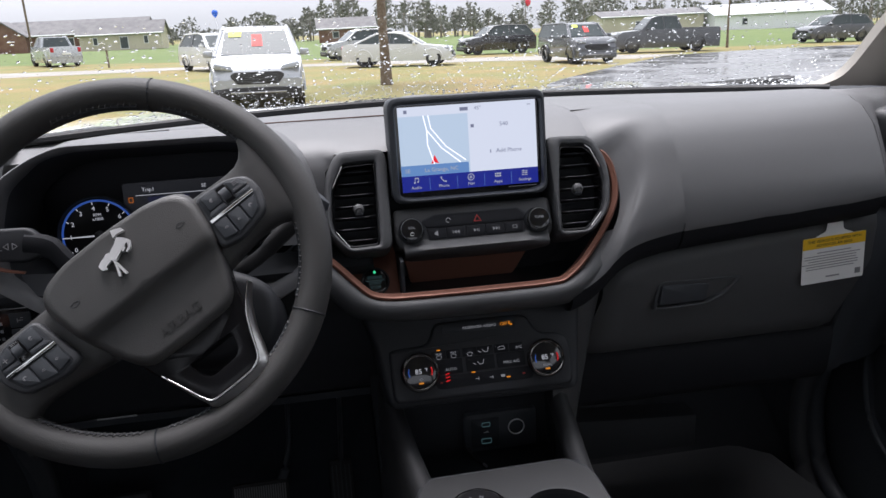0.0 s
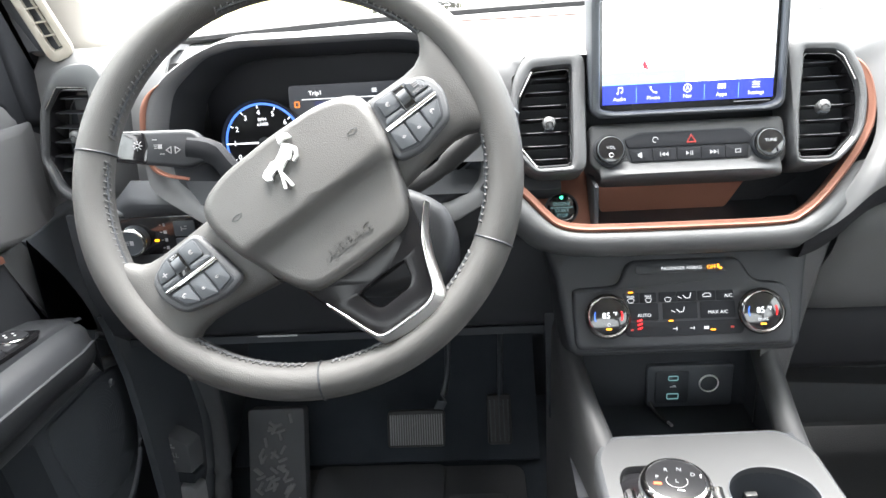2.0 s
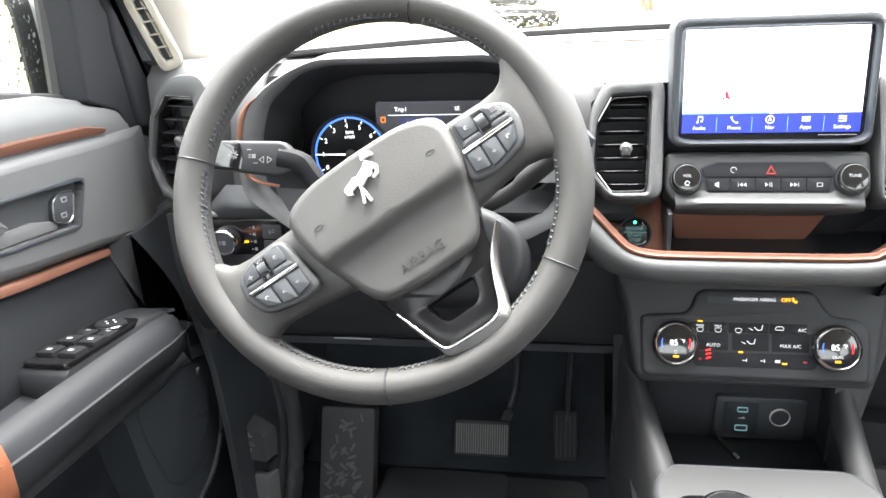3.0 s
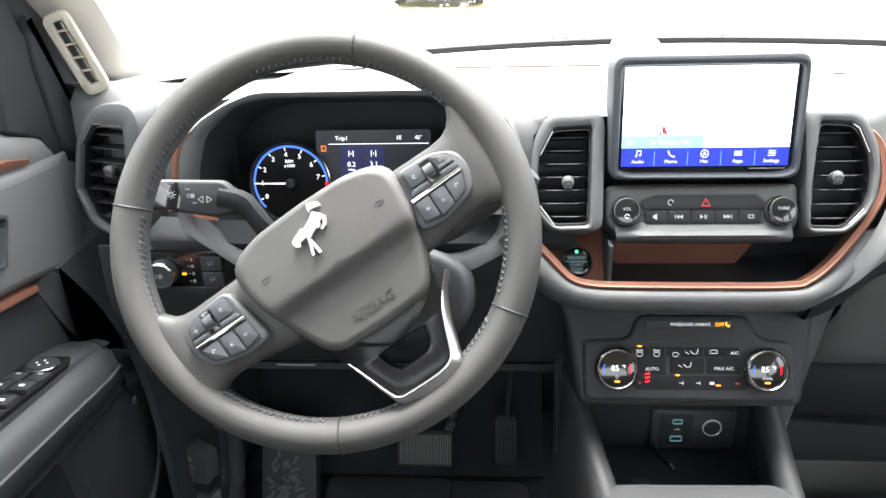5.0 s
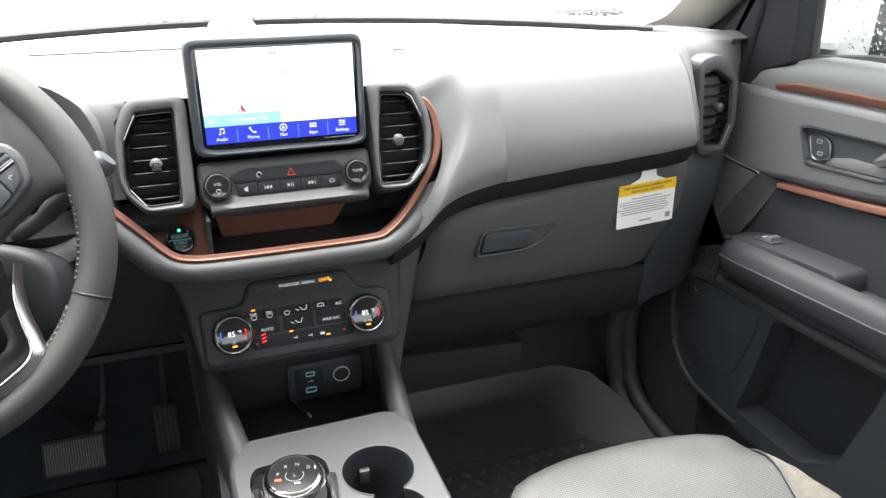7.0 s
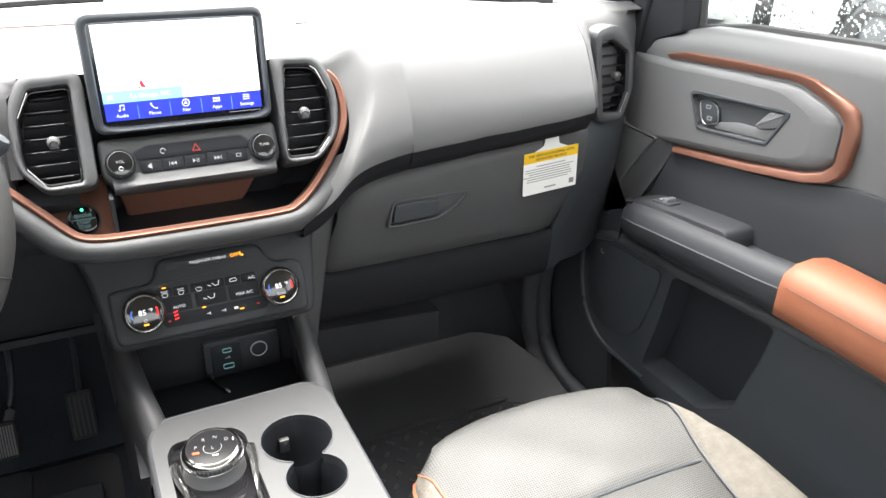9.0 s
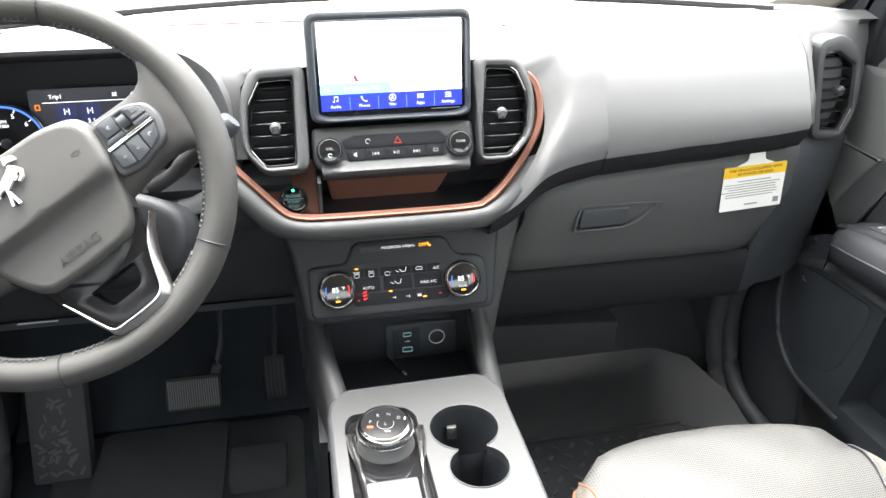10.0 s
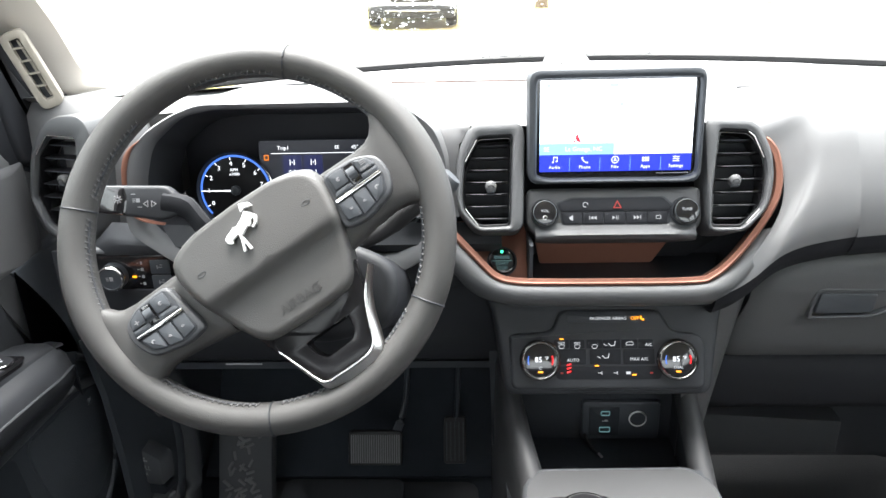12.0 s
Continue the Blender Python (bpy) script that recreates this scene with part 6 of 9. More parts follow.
for x, t in ((-0.026, "0.2"), (0.0, "3.1")):
    part("tile", prism(box2(x - 0.0115, -0.006, x + 0.0115, 0.027, 0.001), 0, 0.0004, mds), L_CLUSTERBLUE, ds)
    letters(t, 0.008, mds @ pose(x, 0.006, 0.0007), L_WHITE, ds)
    letters("miles" if x < -0.01 else "gal", 0.0042, mds @ pose(x, 0.0, 0.0007), L_WHITE, ds)
    bars([(x - 0.0025, 0.0185, 0.0008, 0.007), (x + 0.0025, 0.0185, 0.0008, 0.007), (x, 0.0185, 0.0008, 0.002)], mds @ pose(0, 0, 0.0004), L_WHITE, ds)
mcr = axes_at((-0.262, 0.036, 1.1015), (1, 0, 0), (0, 0.12, 1))
sp2 = part("dial", disc(0.047, -0.012, 0.0, mcr, 0.002, 64), M_GLOSS, clu, "round speedometer")
part("bezel", lathe([(0.0465, -0.01), (0.0485, -0.002), (0.05, 0.003), (0.0492, 0.005), (0.047, 0.001)], mcr, 72), M_DARK, sp2)
arc(mcr, 0.0455, 222, -42, 0.0035, L_BLUE, sp2, "blue_scale")
letters("140", 0.0065, mcr @ pose(0.034, -0.018, 0.0012), L_WHITE, sp2)

# ---- driver's lower dash ----
low = thing("lower_dash", (-0.42, 0.0, 0.85), "charcoal lower dash with the lamp switch panel", "dash panel")
rows = []
for x in (-0.69, -0.665, -0.64, -0.6, -0.5, -0.4, -0.3, -0.24, -0.2, -0.175, -0.13):
    dz = curve1(x, [(-0.64, 0.0), (-0.585, -0.026)])
    prof = [(0.004, 1.1 + dz * 1.3), (-0.008, 1.086 + dz * 1.3), (-0.012, 1.074 + dz), (-0.010, 1.046 + dz * 0.1), (-0.004, 1.04), (0.004, 1.036), (0.004, 0.995), (-0.004, 0.988), (0.002, 0.975), (0.02, 0.93), (0.05, 0.865), (0.075, 0.845), (0.2, 0.84)]
    if x < -0.61:
        prof = [(max(y, 0.012), min(z, 1.036 - 0.003 * k)) for k, (y, z) in enumerate(prof)]
    rows.append([(x, y, z) for y, z in prof])
part("panel", thicken(loft(rows), 0.006), M_FASCIA, low, "", 50)
part("ledge", prism(box2(-0.632, 1.037, -0.2, 1.0445, 0.002), 0, 0.012, upright(0, 0.003, 0), 0.003), M_GREY, low, "light grey ledge")
sw = part("switch_panel", prism(box2(-0.630, 0.99, -0.5, 1.036, 0.004), 0, 0.008, upright(0, -0.002, 0), 0.002), M_GLOSS, low, "black lamp switch panel")
mk3 = upright(-0.606, -0.011, 1.0105)
kn = part("lamp_knob", lathe([(0.0165, -0.004), (0.0165, 0.010), (0.0155, 0.0135), (0.0135, 0.0145), (0.013, 0.013), (0, 0.013)], mk3, 48), M_DARK, sw, "rotary lamp knob with a chrome rim")
part("rim", lathe([(0.0167, 0.009), (0.0169, 0.011), (0.0158, 0.0138), (0.0145, 0.0147), (0.0142, 0.0138)], mk3, 48), M_CHROME, kn, "chrome rim")
bars([(0.001, 0, 0.004, 0.005), (-0.004, 0.0018, 0.003, 0.0006), (-0.004, 0, 0.003, 0.0006), (-0.004, -0.0018, 0.003, 0.0006)], mk3 @ pose(0, 0, 0.0129), M_DIM, kn)
mk4 = upright(0, -0.0102, 0)
for z, w in ((1.026, 0.004), (1.0175, 0.007), (1.008, 0.006), (0.9985, 0.006)):
    bars([(-0.571, z, w * 0.5, 0.0036), (-0.5755, z, w * 0.4, 0.0007)], mk4, M_DIM, sw)
for x, z in ((-0.548, 1.021), (-0.548, 1.001)):
    part("dimmer", prism(box2(x - 0.012, z - 0.009, x + 0.012, z + 0.009, 0.002), 0, 0.002, mk4, 0.0008), M_DARK, sw)
    bars([(x, z, 0.006, 0.001), (x - 0.003, z, 0.001, 0.005), (x + 0.002, z + 0.003, 0.003, 0.0008)], mk4 @ pose(0, 0, 0.002), M_DIM, sw)
part("lamp", prism(box2(-0.5845, 1.0066, -0.5795, 1.009, 0.0006), 0, 0.001, mk4), L_AMBER, sw)
part("under_cover", slab(-0.68, 0.06, 0.835, -0.125, 0.5, 0.845), M_BLACK, low)
part("bright_edge", tube([(-0.5, 0.03, 0.86), (-0.45, 0.028, 0.861)], 0.0012, 6), M_DIM, low)

# ---- foot wells ----
for s in (-1, 1):
    rows = []
    for f in (0.0, 0.4, 0.75, 0.93, 1.0):
        rows.append([(s * x, lerp(0.5, yr if s > 0 else 0.06, f), z) for x, z, yr in ((0.735, 0.40, 0.13), (0.70, 0.46, 0.165), (0.692, 0.53, 0.225), (0.692, 0.60, 0.245), (0.694, 0.69, 0.237), (0.70, 0.79, 0.2), (0.715, 0.88, 0.15))])
    single("trim", thicken(loft(rows), 0.01), M_DARK, "dark kick panel beside the foot well", "kick panel", kind="structure", sharp=60)
single("trim", prism([(0.02, 0.4), (0.5, 0.4), (0.5, 0.95), (0.1, 0.95)], 0, 0.01, axes_at((0.713, 0, 0), (0, 1, 0), UP)), M_DARK, "dark door jamb behind the seal", "door jamb", kind="structure")
single("toe_board", thicken(loft([[(x, 0.297, 0.511), (x, 0.289, 0.5105), (x, 0.24, 0.48), (x, 0.19, 0.448), (x - (0.02 if x > 0.5 else 0), 0.162, 0.428)] for x in (0.13, 0.3, 0.45, 0.535, 0.55)] + [[(0.572, 0.292, 0.509), (0.571, 0.285, 0.508), (0.565, 0.235, 0.478), (0.556, 0.19, 0.45), (0.546, 0.158, 0.428)], [(0.622, 0.262, 0.502), (0.62, 0.256, 0.501), (0.61, 0.21, 0.475), (0.6, 0.17, 0.45), (0.588, 0.135, 0.428)], [(0.67, 0.175, 0.468), (0.668, 0.17, 0.467), (0.655, 0.145, 0.455), (0.64, 0.115, 0.44), (0.625, 0.085, 0.428)], [(0.695, 0.09, 0.44), (0.69, 0.085, 0.439), (0.675, 0.07, 0.436), (0.66, 0.055, 0.432), (0.645, 0.04, 0.428)]]), 0.008), M_TOEPAD, "charcoal grey padded toe board", "floor panel", kind="structure", sharp=40)
single("firewall", thicken(loft([[(x, 0.53, 0.66), (x, 0.36, 0.53), (x, 0.3, 0.47), (x, 0.25, 0.42)] for x in (0.13, 0.4, 0.7)]), 0.008), M_BLACK, "black firewall lining behind the toe board", "floor panel", kind="structure", sharp=60)
single("trim", prism([(0.15, 0.57), (0.44, 0.572), (0.44, 0.635), (0.15, 0.655)], 0, 0.05, upright(0, 0.27, 0), 0.006), M_TOEPAD, "charcoal box cover under the glovebox", "cover", kind="structure")
single("toe_board", thicken(loft([[(x, 0.52, 0.62), (x, 0.44, 0.52), (x, 0.38, 0.45), (x, 0.34, 0.426)] for x in (-0.69, -0.5, -0.3, -0.13)]), 0.008), M_CARPET, "black carpeted toe board", "floor panel", kind="structure", sharp=60)


def studded(name, x0, y0, x1, y1, label, cols, rws):
    t = thing(name, ((x0 + x1) / 2, (y0 + y1) / 2, FLOOR), label, "floor mat")
    part("sheet", prism(box2(x0, y0, x1, y1, 0.03), FLOOR, FLOOR + 0.006, None, 0.003), M_MAT, t)
    part("lip", ringplate(box2(x0, y0, x1, y1, 0.03), box2(x0 + 0.012, y0 + 0.012, x1 - 0.012, y1 - 0.012, 0.025), FLOOR, FLOOR + 0.014, None, 0.004), M_MAT, t)
    stud = None
    k = 0
    for i in range(cols):
        for j in range(rws):
            x = lerp(x0 + 0.03, x1 - 0.03, (i + 0.5 * (j % 2)) / cols)
            y = lerp(y0 + 0.03, y1 - 0.03, j / (rws - 1))
            if stud is None:
                bm = prism(rnd([(-0.008, -0.003), (0.008, -0.003), (0.008, 0.003), (-0.008, 0.003)], 0.002, 2), 0, 0.004, None, 0.001, 1)
                stud = bare(bm, "stud", M_STUD)
            o = new("stud", stud)
            o.parent = t
            o.matrix_parent_inverse = t.matrix_basis.inverted()
            o.matrix_basis = pose(x, y, FLOOR + 0.0055, 0, 0, 45 if (i + j) % 2 else -45)
            k += 1
    return t


studded("floor_mat", 0.15, -0.42, 0.62, 0.165, "black rubber floor mat with raised studs", 12, 20)
mat2 = thing("floor_mat", (-0.42, 0.1, FLOOR), "black rubber floor mat with a heel pad", "floor mat")
part("sheet", prism(box2(-0.60, -0.42, -0.16, 0.33, 0.03), FLOOR, FLOOR + 0.006, None, 0.003), M_MAT, mat2)
part("heel_pad", prism(box2(-0.53, 0.06, -0.3, 0.33, 0.02), FLOOR + 0.004, FLOOR + 0.012, None, 0.003), M_TOEPAD, mat2, "flat grey heel pad")
part("tread_pad", prism(box2(-0.29, 0.13, -0.19, 0.225, 0.008), FLOOR + 0.004, FLOOR + 0.03, None, 0.004), M_TOEPAD, mat2)
for i in range(9):
    for j in range(6):
        part("stud", prism(rnd([(-0.008, -0.003), (0.008, -0.003), (0.008, 0.003), (-0.008, 0.003)], 0.002, 2), 0, 0.004, pose(-0.56 + i * 0.045 + 0.02 * (j % 2), -0.13 + j * 0.03, FLOOR + 0.005, 0, 0, 45 if (i + j) % 2 else -45), 0.001, 1), M_MAT, mat2)
rest = thing("foot_rest", (-0.59, 0.25, 0.45), "textured grey dead pedal beside the kick panel", "foot rest")
mr = axes_at((-0.582, 0.26, 0.515), (1, 0, 0), (0, 0.45, 1))
part("plate", prism(box2(-0.048, -0.1, 0.05, 0.075, 0.008), -0.03, 0.0, mr, 0.004), M_TOEPAD, rest)
rng = random.Random(11)
for k in range(46):
    x, y = rng.uniform(-0.034, 0.036), rng.uniform(-0.085, 0.062)
    if x < -0.01 and y > 0.02:
        continue
    part("grip_bar", prism(box2(-0.008, -0.0022, 0.008, 0.0022, 0.001, 2), 0, 0.0025, mr @ pose(x, y, 0, 0, 0, rng.choice((20, 60, 100, 140))), 0.0008, 1), M_GREY, rest)

# ---- pedals ----
def pedal(name, at, w, h, ribs, upright_ribs, label, armp):
    t = thing(name, at, label, "pedal")
    m = axes_at(at, (1, 0, 0), (0, 0.42, 0.9))
    part("pad", prism(rnd([(-w, -h), (w * 0.97, -h), (w, h * 0.8), (w * 0.9, h), (-w * 0.95, h), (-w, h * 0.6)], 0.006), -0.012, 0.0, m, 0.004), M_GUM, t)
    for k in range(ribs):
        f = (k + 0.5) / ribs * 2 - 1
        bx = box2(f * w * 0.92 - 0.0011, -h * 0.85, f * w * 0.92 + 0.0011, h * 0.78) if upright_ribs else box2(-w * 0.85, f * h * 0.9 - 0.0012, w * 0.85, f * h * 0.9 + 0.0012)
        # Brake ribs paler than the accelerator's: the light on them is in the colour.
        part("rib", prism(bx, -0.001, 0.0022, m, 0.0006, 1), M_GREY if w > 0.03 else M_DARK, t)
    part("arm", tube(smoothed([Vector(p) for p in armp], 4), 0.008, 8, flat=0.6), M_DARK, t)


pedal("brake_pedal", (-0.3335, 0.205, 0.594), 0.046, 0.029, 22, True, "ribbed black rubber brake pedal", [(-0.30, 0.225, 0.61), (-0.288, 0.23, 0.64), (-0.28, 0.26, 0.69), (-0.28, 0.34, 0.82)])
pedal("accelerator_pedal", (-0.201, 0.285, 0.552), 0.0205, 0.042, 5, True, "slim black accelerator pedal", [(-0.2, 0.30, 0.57), (-0.195, 0.34, 0.64), (-0.19, 0.4, 0.75)])
hood_r = thing("bonnet_release", (-0.69, 0.1, 0.56), "dark bonnet release lever with printed symbol", "lever")
mhr = axes_at((-0.683, 0.106, 0.628), (0.96, -0.25, 0), (0, 0.05, 1))
part("cover", prism(rnd([(-0.032, -0.03), (0.03, -0.026), (0.03, 0.022), (0.0, 0.034), (-0.032, 0.036)], 0.006), -0.03, 0.0, mhr, 0.004), M_PLASTIC, hood_r)
part("finger_slot", prism(rnd([(-0.03, -0.05), (0.028, -0.046), (0.03, -0.03), (-0.03, -0.034)], 0.004), -0.03, -0.006, mhr), M_BLACK, hood_r)
letters("PULL\n2x", 0.0105, mhr @ pose(0.0, -0.002, 0.0004), M_DIM, hood_r)
bars([(0.0, 0.016, 0.014, 0.003), (0.0, 0.020, 0.006, 0.003)], mhr, M_DIM, hood_r)
lowtrim = thing("side_trim", (-0.69, 0.12, 0.45), "grey trim strip below the bonnet release", "trim")
part("strip", prism(rnd([(-0.03, -0.15), (0.024, -0.15), (0.027, -0.004), (-0.03, -0.008)], 0.006), -0.03, -0.004, mhr @ pose(0, -0.05, 0), 0.004), M_GREY, lowtrim)
for s in (-1, 1):
    single("trim_clip", disc(0.0045, 0, 0.004, axes_at((s * 0.704, 0.034, 0.80), (0, -s, 0), UP), 0.0015, 18), M_DARK, "round grey trim clip", "clip", "trim clips")

# ---- passenger seat ----
seat = thing("passenger_seat", (0.4, -0.45, FLOOR), "light grey leather seat cushion with cloth bolsters and copper piping", "seat")


def cushion(u, v):
    """u across (-1..1), v along (0 front .. 1 rear); the top of the cushion."""
    half = curve1(v, [(0.0, 0.175), (0.1, 0.2), (0.25, 0.222), (0.45, 0.237), (1.0, 0.245)])
    x = 0.372 + u * half
    y = -0.166 - 0.517 * v - 0.05 * abs(u) ** 3 * (1 - v) ** 2
    bol = 0.03 * max(0.0, (abs(u) - 0.66) / 0.34) ** 1.2 * min(1, v * 3)
    z = 0.730 - 0.03 * v + bol - 0.03 * max(0.0, 1 - v / 0.08) ** 2.4
    z -= 0.045 * max(0.0, (abs(u) - 0.84) / 0.16) ** 2
    return Vector((x, y, z))


def panel_edge(v):
    """Where the perforated centre meets the bolsters."""
    table = [(0.0, 0.975), (0.06, 0.955), (0.12, 0.915), (0.2, 0.835), (0.28, 0.775), (0.36, 0.71), (0.44, 0.665), (0.55, 0.63), (1.0, 0.6)]
    for (v0, e0), (v1, e1) in zip(table, table[1:]):
        if v <= v1:
            return lerp(e0, e1, (v - v0) / (v1 - v0))
    return table[-1][1]


def cushion_band(a, b, v0, v1, nu=14, nv=26, puff=0.006):
    """a, b: multiples of the panel's edge; beyond 1 they run on to the rim."""
    rows = []

    def across(k, v):
        e = panel_edge(v)
        return k * e if abs(k) <= 1 else math.copysign(lerp(e, 1.0, abs(k) - 1), k)
    for j in range(nv + 1):
        row = []
        for i in range(nu + 1):
            fu, fv = i / nu, j / nv
            v = lerp(v0, v1, fv)
            p = cushion(lerp(across(a, v), across(b, v), fu), v)
            e = min(fu, 1 - fu, 0.12) / 0.12
            g = min(fv, 1 - fv, 0.1) / 0.1
            p.z += puff * (math.sqrt(max(e, 0)) * math.sqrt(max(g, 0)) - 1) + 0.0012 * math.sin(fu * 19 + fv * 3) * math.sin(fv * 13 + fu * 5) * e * g
            row.append(p)
        rows.append(row)
    return loft(rows)


M_PERF = bpy.data.materials.new("perforated_seat_leather")
M_PERF.use_nodes = True
pn, pl = M_PERF.node_tree.nodes, M_PERF.node_tree.links
pb = pn["Principled BSDF"]
pb.inputs["Roughness"].default_value = 0.5
tc = pn.new("ShaderNodeTexCoord")
vo = pn.new("ShaderNodeTexVoronoi")
vo.inputs["Scale"].default_value, vo.inputs["Randomness"].default_value = 320, 0.0
flat_ = pn.new("ShaderNodeMapping")
flat_.inputs["Scale"].default_value = (1, 1, 0)
pl.new(tc.outputs["Object"], flat_.inputs["Vector"])
pl.new(flat_.outputs[0], vo.inputs["Vector"])
cut = pn.new("ShaderNodeMath")
cut.operation = "GREATER_THAN"
cut.inputs[1].default_value = 0.36
pl.new(vo.outputs["Distance"], cut.inputs[0])
mx = pn.new("ShaderNodeMix")
mx.data_type = "RGBA"
mx.inputs[6].default_value, mx.inputs[7].default_value = (0.014, 0.014, 0.014, 1), (0.064, 0.065, 0.064, 1)
pl.new(cut.outputs[0], mx.inputs[0])
pl.new(mx.outputs[2], pb.inputs["Base Color"])
bp = pn.new("ShaderNodeBump")
bp.inputs["Strength"].default_value, bp.inputs["Distance"].default_value = 0.4, 0.001
pl.new(cut.outputs[0], bp.inputs["Height"])
pl.new(bp.outputs[0], pb.inputs["Normal"])
part("front_panel", cushion_band(-1, 1, 0.0, 0.385), M_PERF, seat, "perforated grey leather panel", 70)
part("centre_panel", cushion_band(-1, 1, 0.385, 1.0), M_PERF, seat, "perforated grey leather panel", 70)
for s in (-1, 1):
    part("bolster", cushion_band(s * 1.0, s * 2.0, 0.0, 1.0, 10, 40), M_CLOTH, seat, "beige melange cloth bolster", 70)
    edge_ = [cushion(s * 0.985, v / 30) + Vector((0, 0, 0.001)) for v in range(31)]
    seam_ = [cushion(s * panel_edge(v / 30), v / 30) + Vector((0, 0, -0.002)) for v in range(31)]
    part("piping", tube(seam_, 0.0016, 6), M_COPPERSKIN if s < 0 else M_DARK, seat)
    part("piping", tube(edge_, 0.0028, 6), M_COPPERSKIN, seat, "copper piping")
    rows = [[cushion(s * 1.0, v / 24) + Vector((s * dx, 0, dz)) for dx, dz in ((0, 0), (0.006, -0.03), (0.004, -0.1), (-0.01, -0.2))] for v in range(25)]
    part("side_panel", loft(rows), M_COPPERSKIN if s < 0 else M_CLOTH, seat, "", 70)
rows = [[cushion(-1 + i / 15, 0.0) + Vector((0, dy, dz)) for dy, dz in ((0, 0), (0.006, -0.02), (0.004, -0.08), (-0.02, -0.18))] for i in range(31)]
part("front_roll", loft(rows), M_SEAT, seat, "", 70)
part("seam", tube([cushion(-0.67 + 1.34 * i / 20, 0.385) + Vector((0, 0, -0.005)) for i in range(21)], 0.0022, 6), M_DARK, seat)
part("base", slab(0.2, -0.66, FLOOR, 0.6, -0.25, 0.6), M_BLACK, seat)

# ---- doors ----
def door(s, dy, label):
    """s: 1 passenger's side, -1 driver's side; dy: how far its fittings sit towards the rear."""
    t = thing("door_1" if s > 0 else "door_2", (s * 0.75, -0.4, 0.5), label, "car door", "front doors", kind="structure")
    X0 = 0.722 if s > 0 else 0.75
    sx = X0 - 0.722

    def D(pts):
        return [(-s * (y + dy), z) for y, z in pts]

    def at(x):
        return axes_at((s * x, 0, 0), (0, -s, 0), UP)
    m = at(X0)

    def sill(y):
        return curve1(y, [(-0.9, 1.236), (-0.35, 1.212), (-0.1, 1.2), (0.02, 1.178), (0.1, 1.16)])
    ys = [0.13, 0.06, 0.0, -0.06, -0.12, -0.2, -0.3, -0.45, -0.6, -0.75, -0.92]
    rows = []
    for y in ys:
        zt = sill(y)
        prof = [(0.045, zt - 0.006), (0.025, zt + 0.001), (0.01, zt - 0.001), (-0.001, zt - 0.01), (-0.004, zt - 0.03), (0.0, 1.1), (0.004, 1.04), (0.008, 0.99), (0.012, 0.93), (0.012, 0.86)]
        rows.append([(s * (X0 + dx), y + dy * (0 if y > 0.1 else 1), z) for dx, z in prof])
    part("upper_panel", thicken(loft(rows), 0.006), M_PAD, t, "charcoal door panel", 50)
    # sail panel behind the mirror
    yb, yf = -0.012, 0.152
    zb = sill(yb)
    part("sail_panel", prism(rnd(D([(yb - 0.002, zb - 0.003), (yb + 0.055, zb - 0.024), (yb + 0.067, zb - 0.05), (yf - 0.02, 1.10), (yf - 0.02, 1.184), (yf - 0.066, 1.244), (yf - 0.1, 1.283), (yb + 0.035, 1.37), (yb + 0.014, 1.37), (yb + 0.006, 1.29)]), 0.006), -0.04, 0.004, m, 0.005, 3), M_MATTE, t, "dark mirror sail panel", 60)
    part("sail_edge", prism(rnd(D([(yb + 0.082, zb - 0.02), (yb + 0.09, zb - 0.05), (yf, 1.10), (yf + 0.002, 1.184), (yf - 0.05, 1.244), (yf - 0.086, 1.283), (yb + 0.07, 1.30), (yb + 0.068, 1.24)]), 0.008), -0.04, 0.012, m, 0.008, 4), M_MATTE, t, "", 60)
    # window
    fr = D([(yb, zb - 0.004), (-0.9, 1.234), (-0.9, 1.6), (-0.28, 1.6), (-0.05, 1.42), (yb + 0.02, 1.37), (yb + 0.012, 1.29)])
    g = part("window_pane", prism(fr, -0.045, -0.041, m), M_GLASS, t, "side glass wet with rain")
    g.visible_shadow = False
    part("window_seal", tube([m @ Vector((-s * (y + dy), sill(y) + 0.001, -0.03)) for y in (yb, -0.12, -0.2, -0.35, -0.6, -0.9)], 0.007, 8), M_GUM, t)
    part("window_frame", tube([m @ Vector((-s * (y + dy), z, -0.035)) for y, z in ((yb + 0.003, zb), (yb + 0.014, 1.29), (yb + 0.022, 1.37), (-0.05, 1.425), (-0.28, 1.6), (-0.9, 1.6))], 0.010, 8), M_GUM, t)
    rr = random.Random(3 + s)
    bmr = bmesh.new()
    for k in range(3600):
        y, z = rr.uniform(-0.6, yb) + dy, 1.205 + 0.24 * rr.random()
        r = 0.0008 + 0.0028 * rr.random() ** 2.2
        droplet(bmr, Vector((s * (X0 + 0.0455), y, z)), (s, 0, 0.1), r, r * 0.35)
    w = part("rain_drops", bmr, M_DROP, t, "raindrops on the glass", 80)
    tagged(w, kind="stuff")
    w.visible_shadow = False
    # copper loop and the pod inside it
    LO = D([(0.006, 1.146), (-0.034, 1.156), (-0.143, 1.164), (-0.235, 1.168), (-0.262, 1.166), (-0.318, 1.149), (-0.328, 1.142), (-0.334, 1.125), (-0.336, 1.108), (-0.332, 1.07), (-0.326, 1.058), (-0.312, 1.046), (-0.276, 1.034), (-0.179, 1.018), (-0.037, 1.0)])
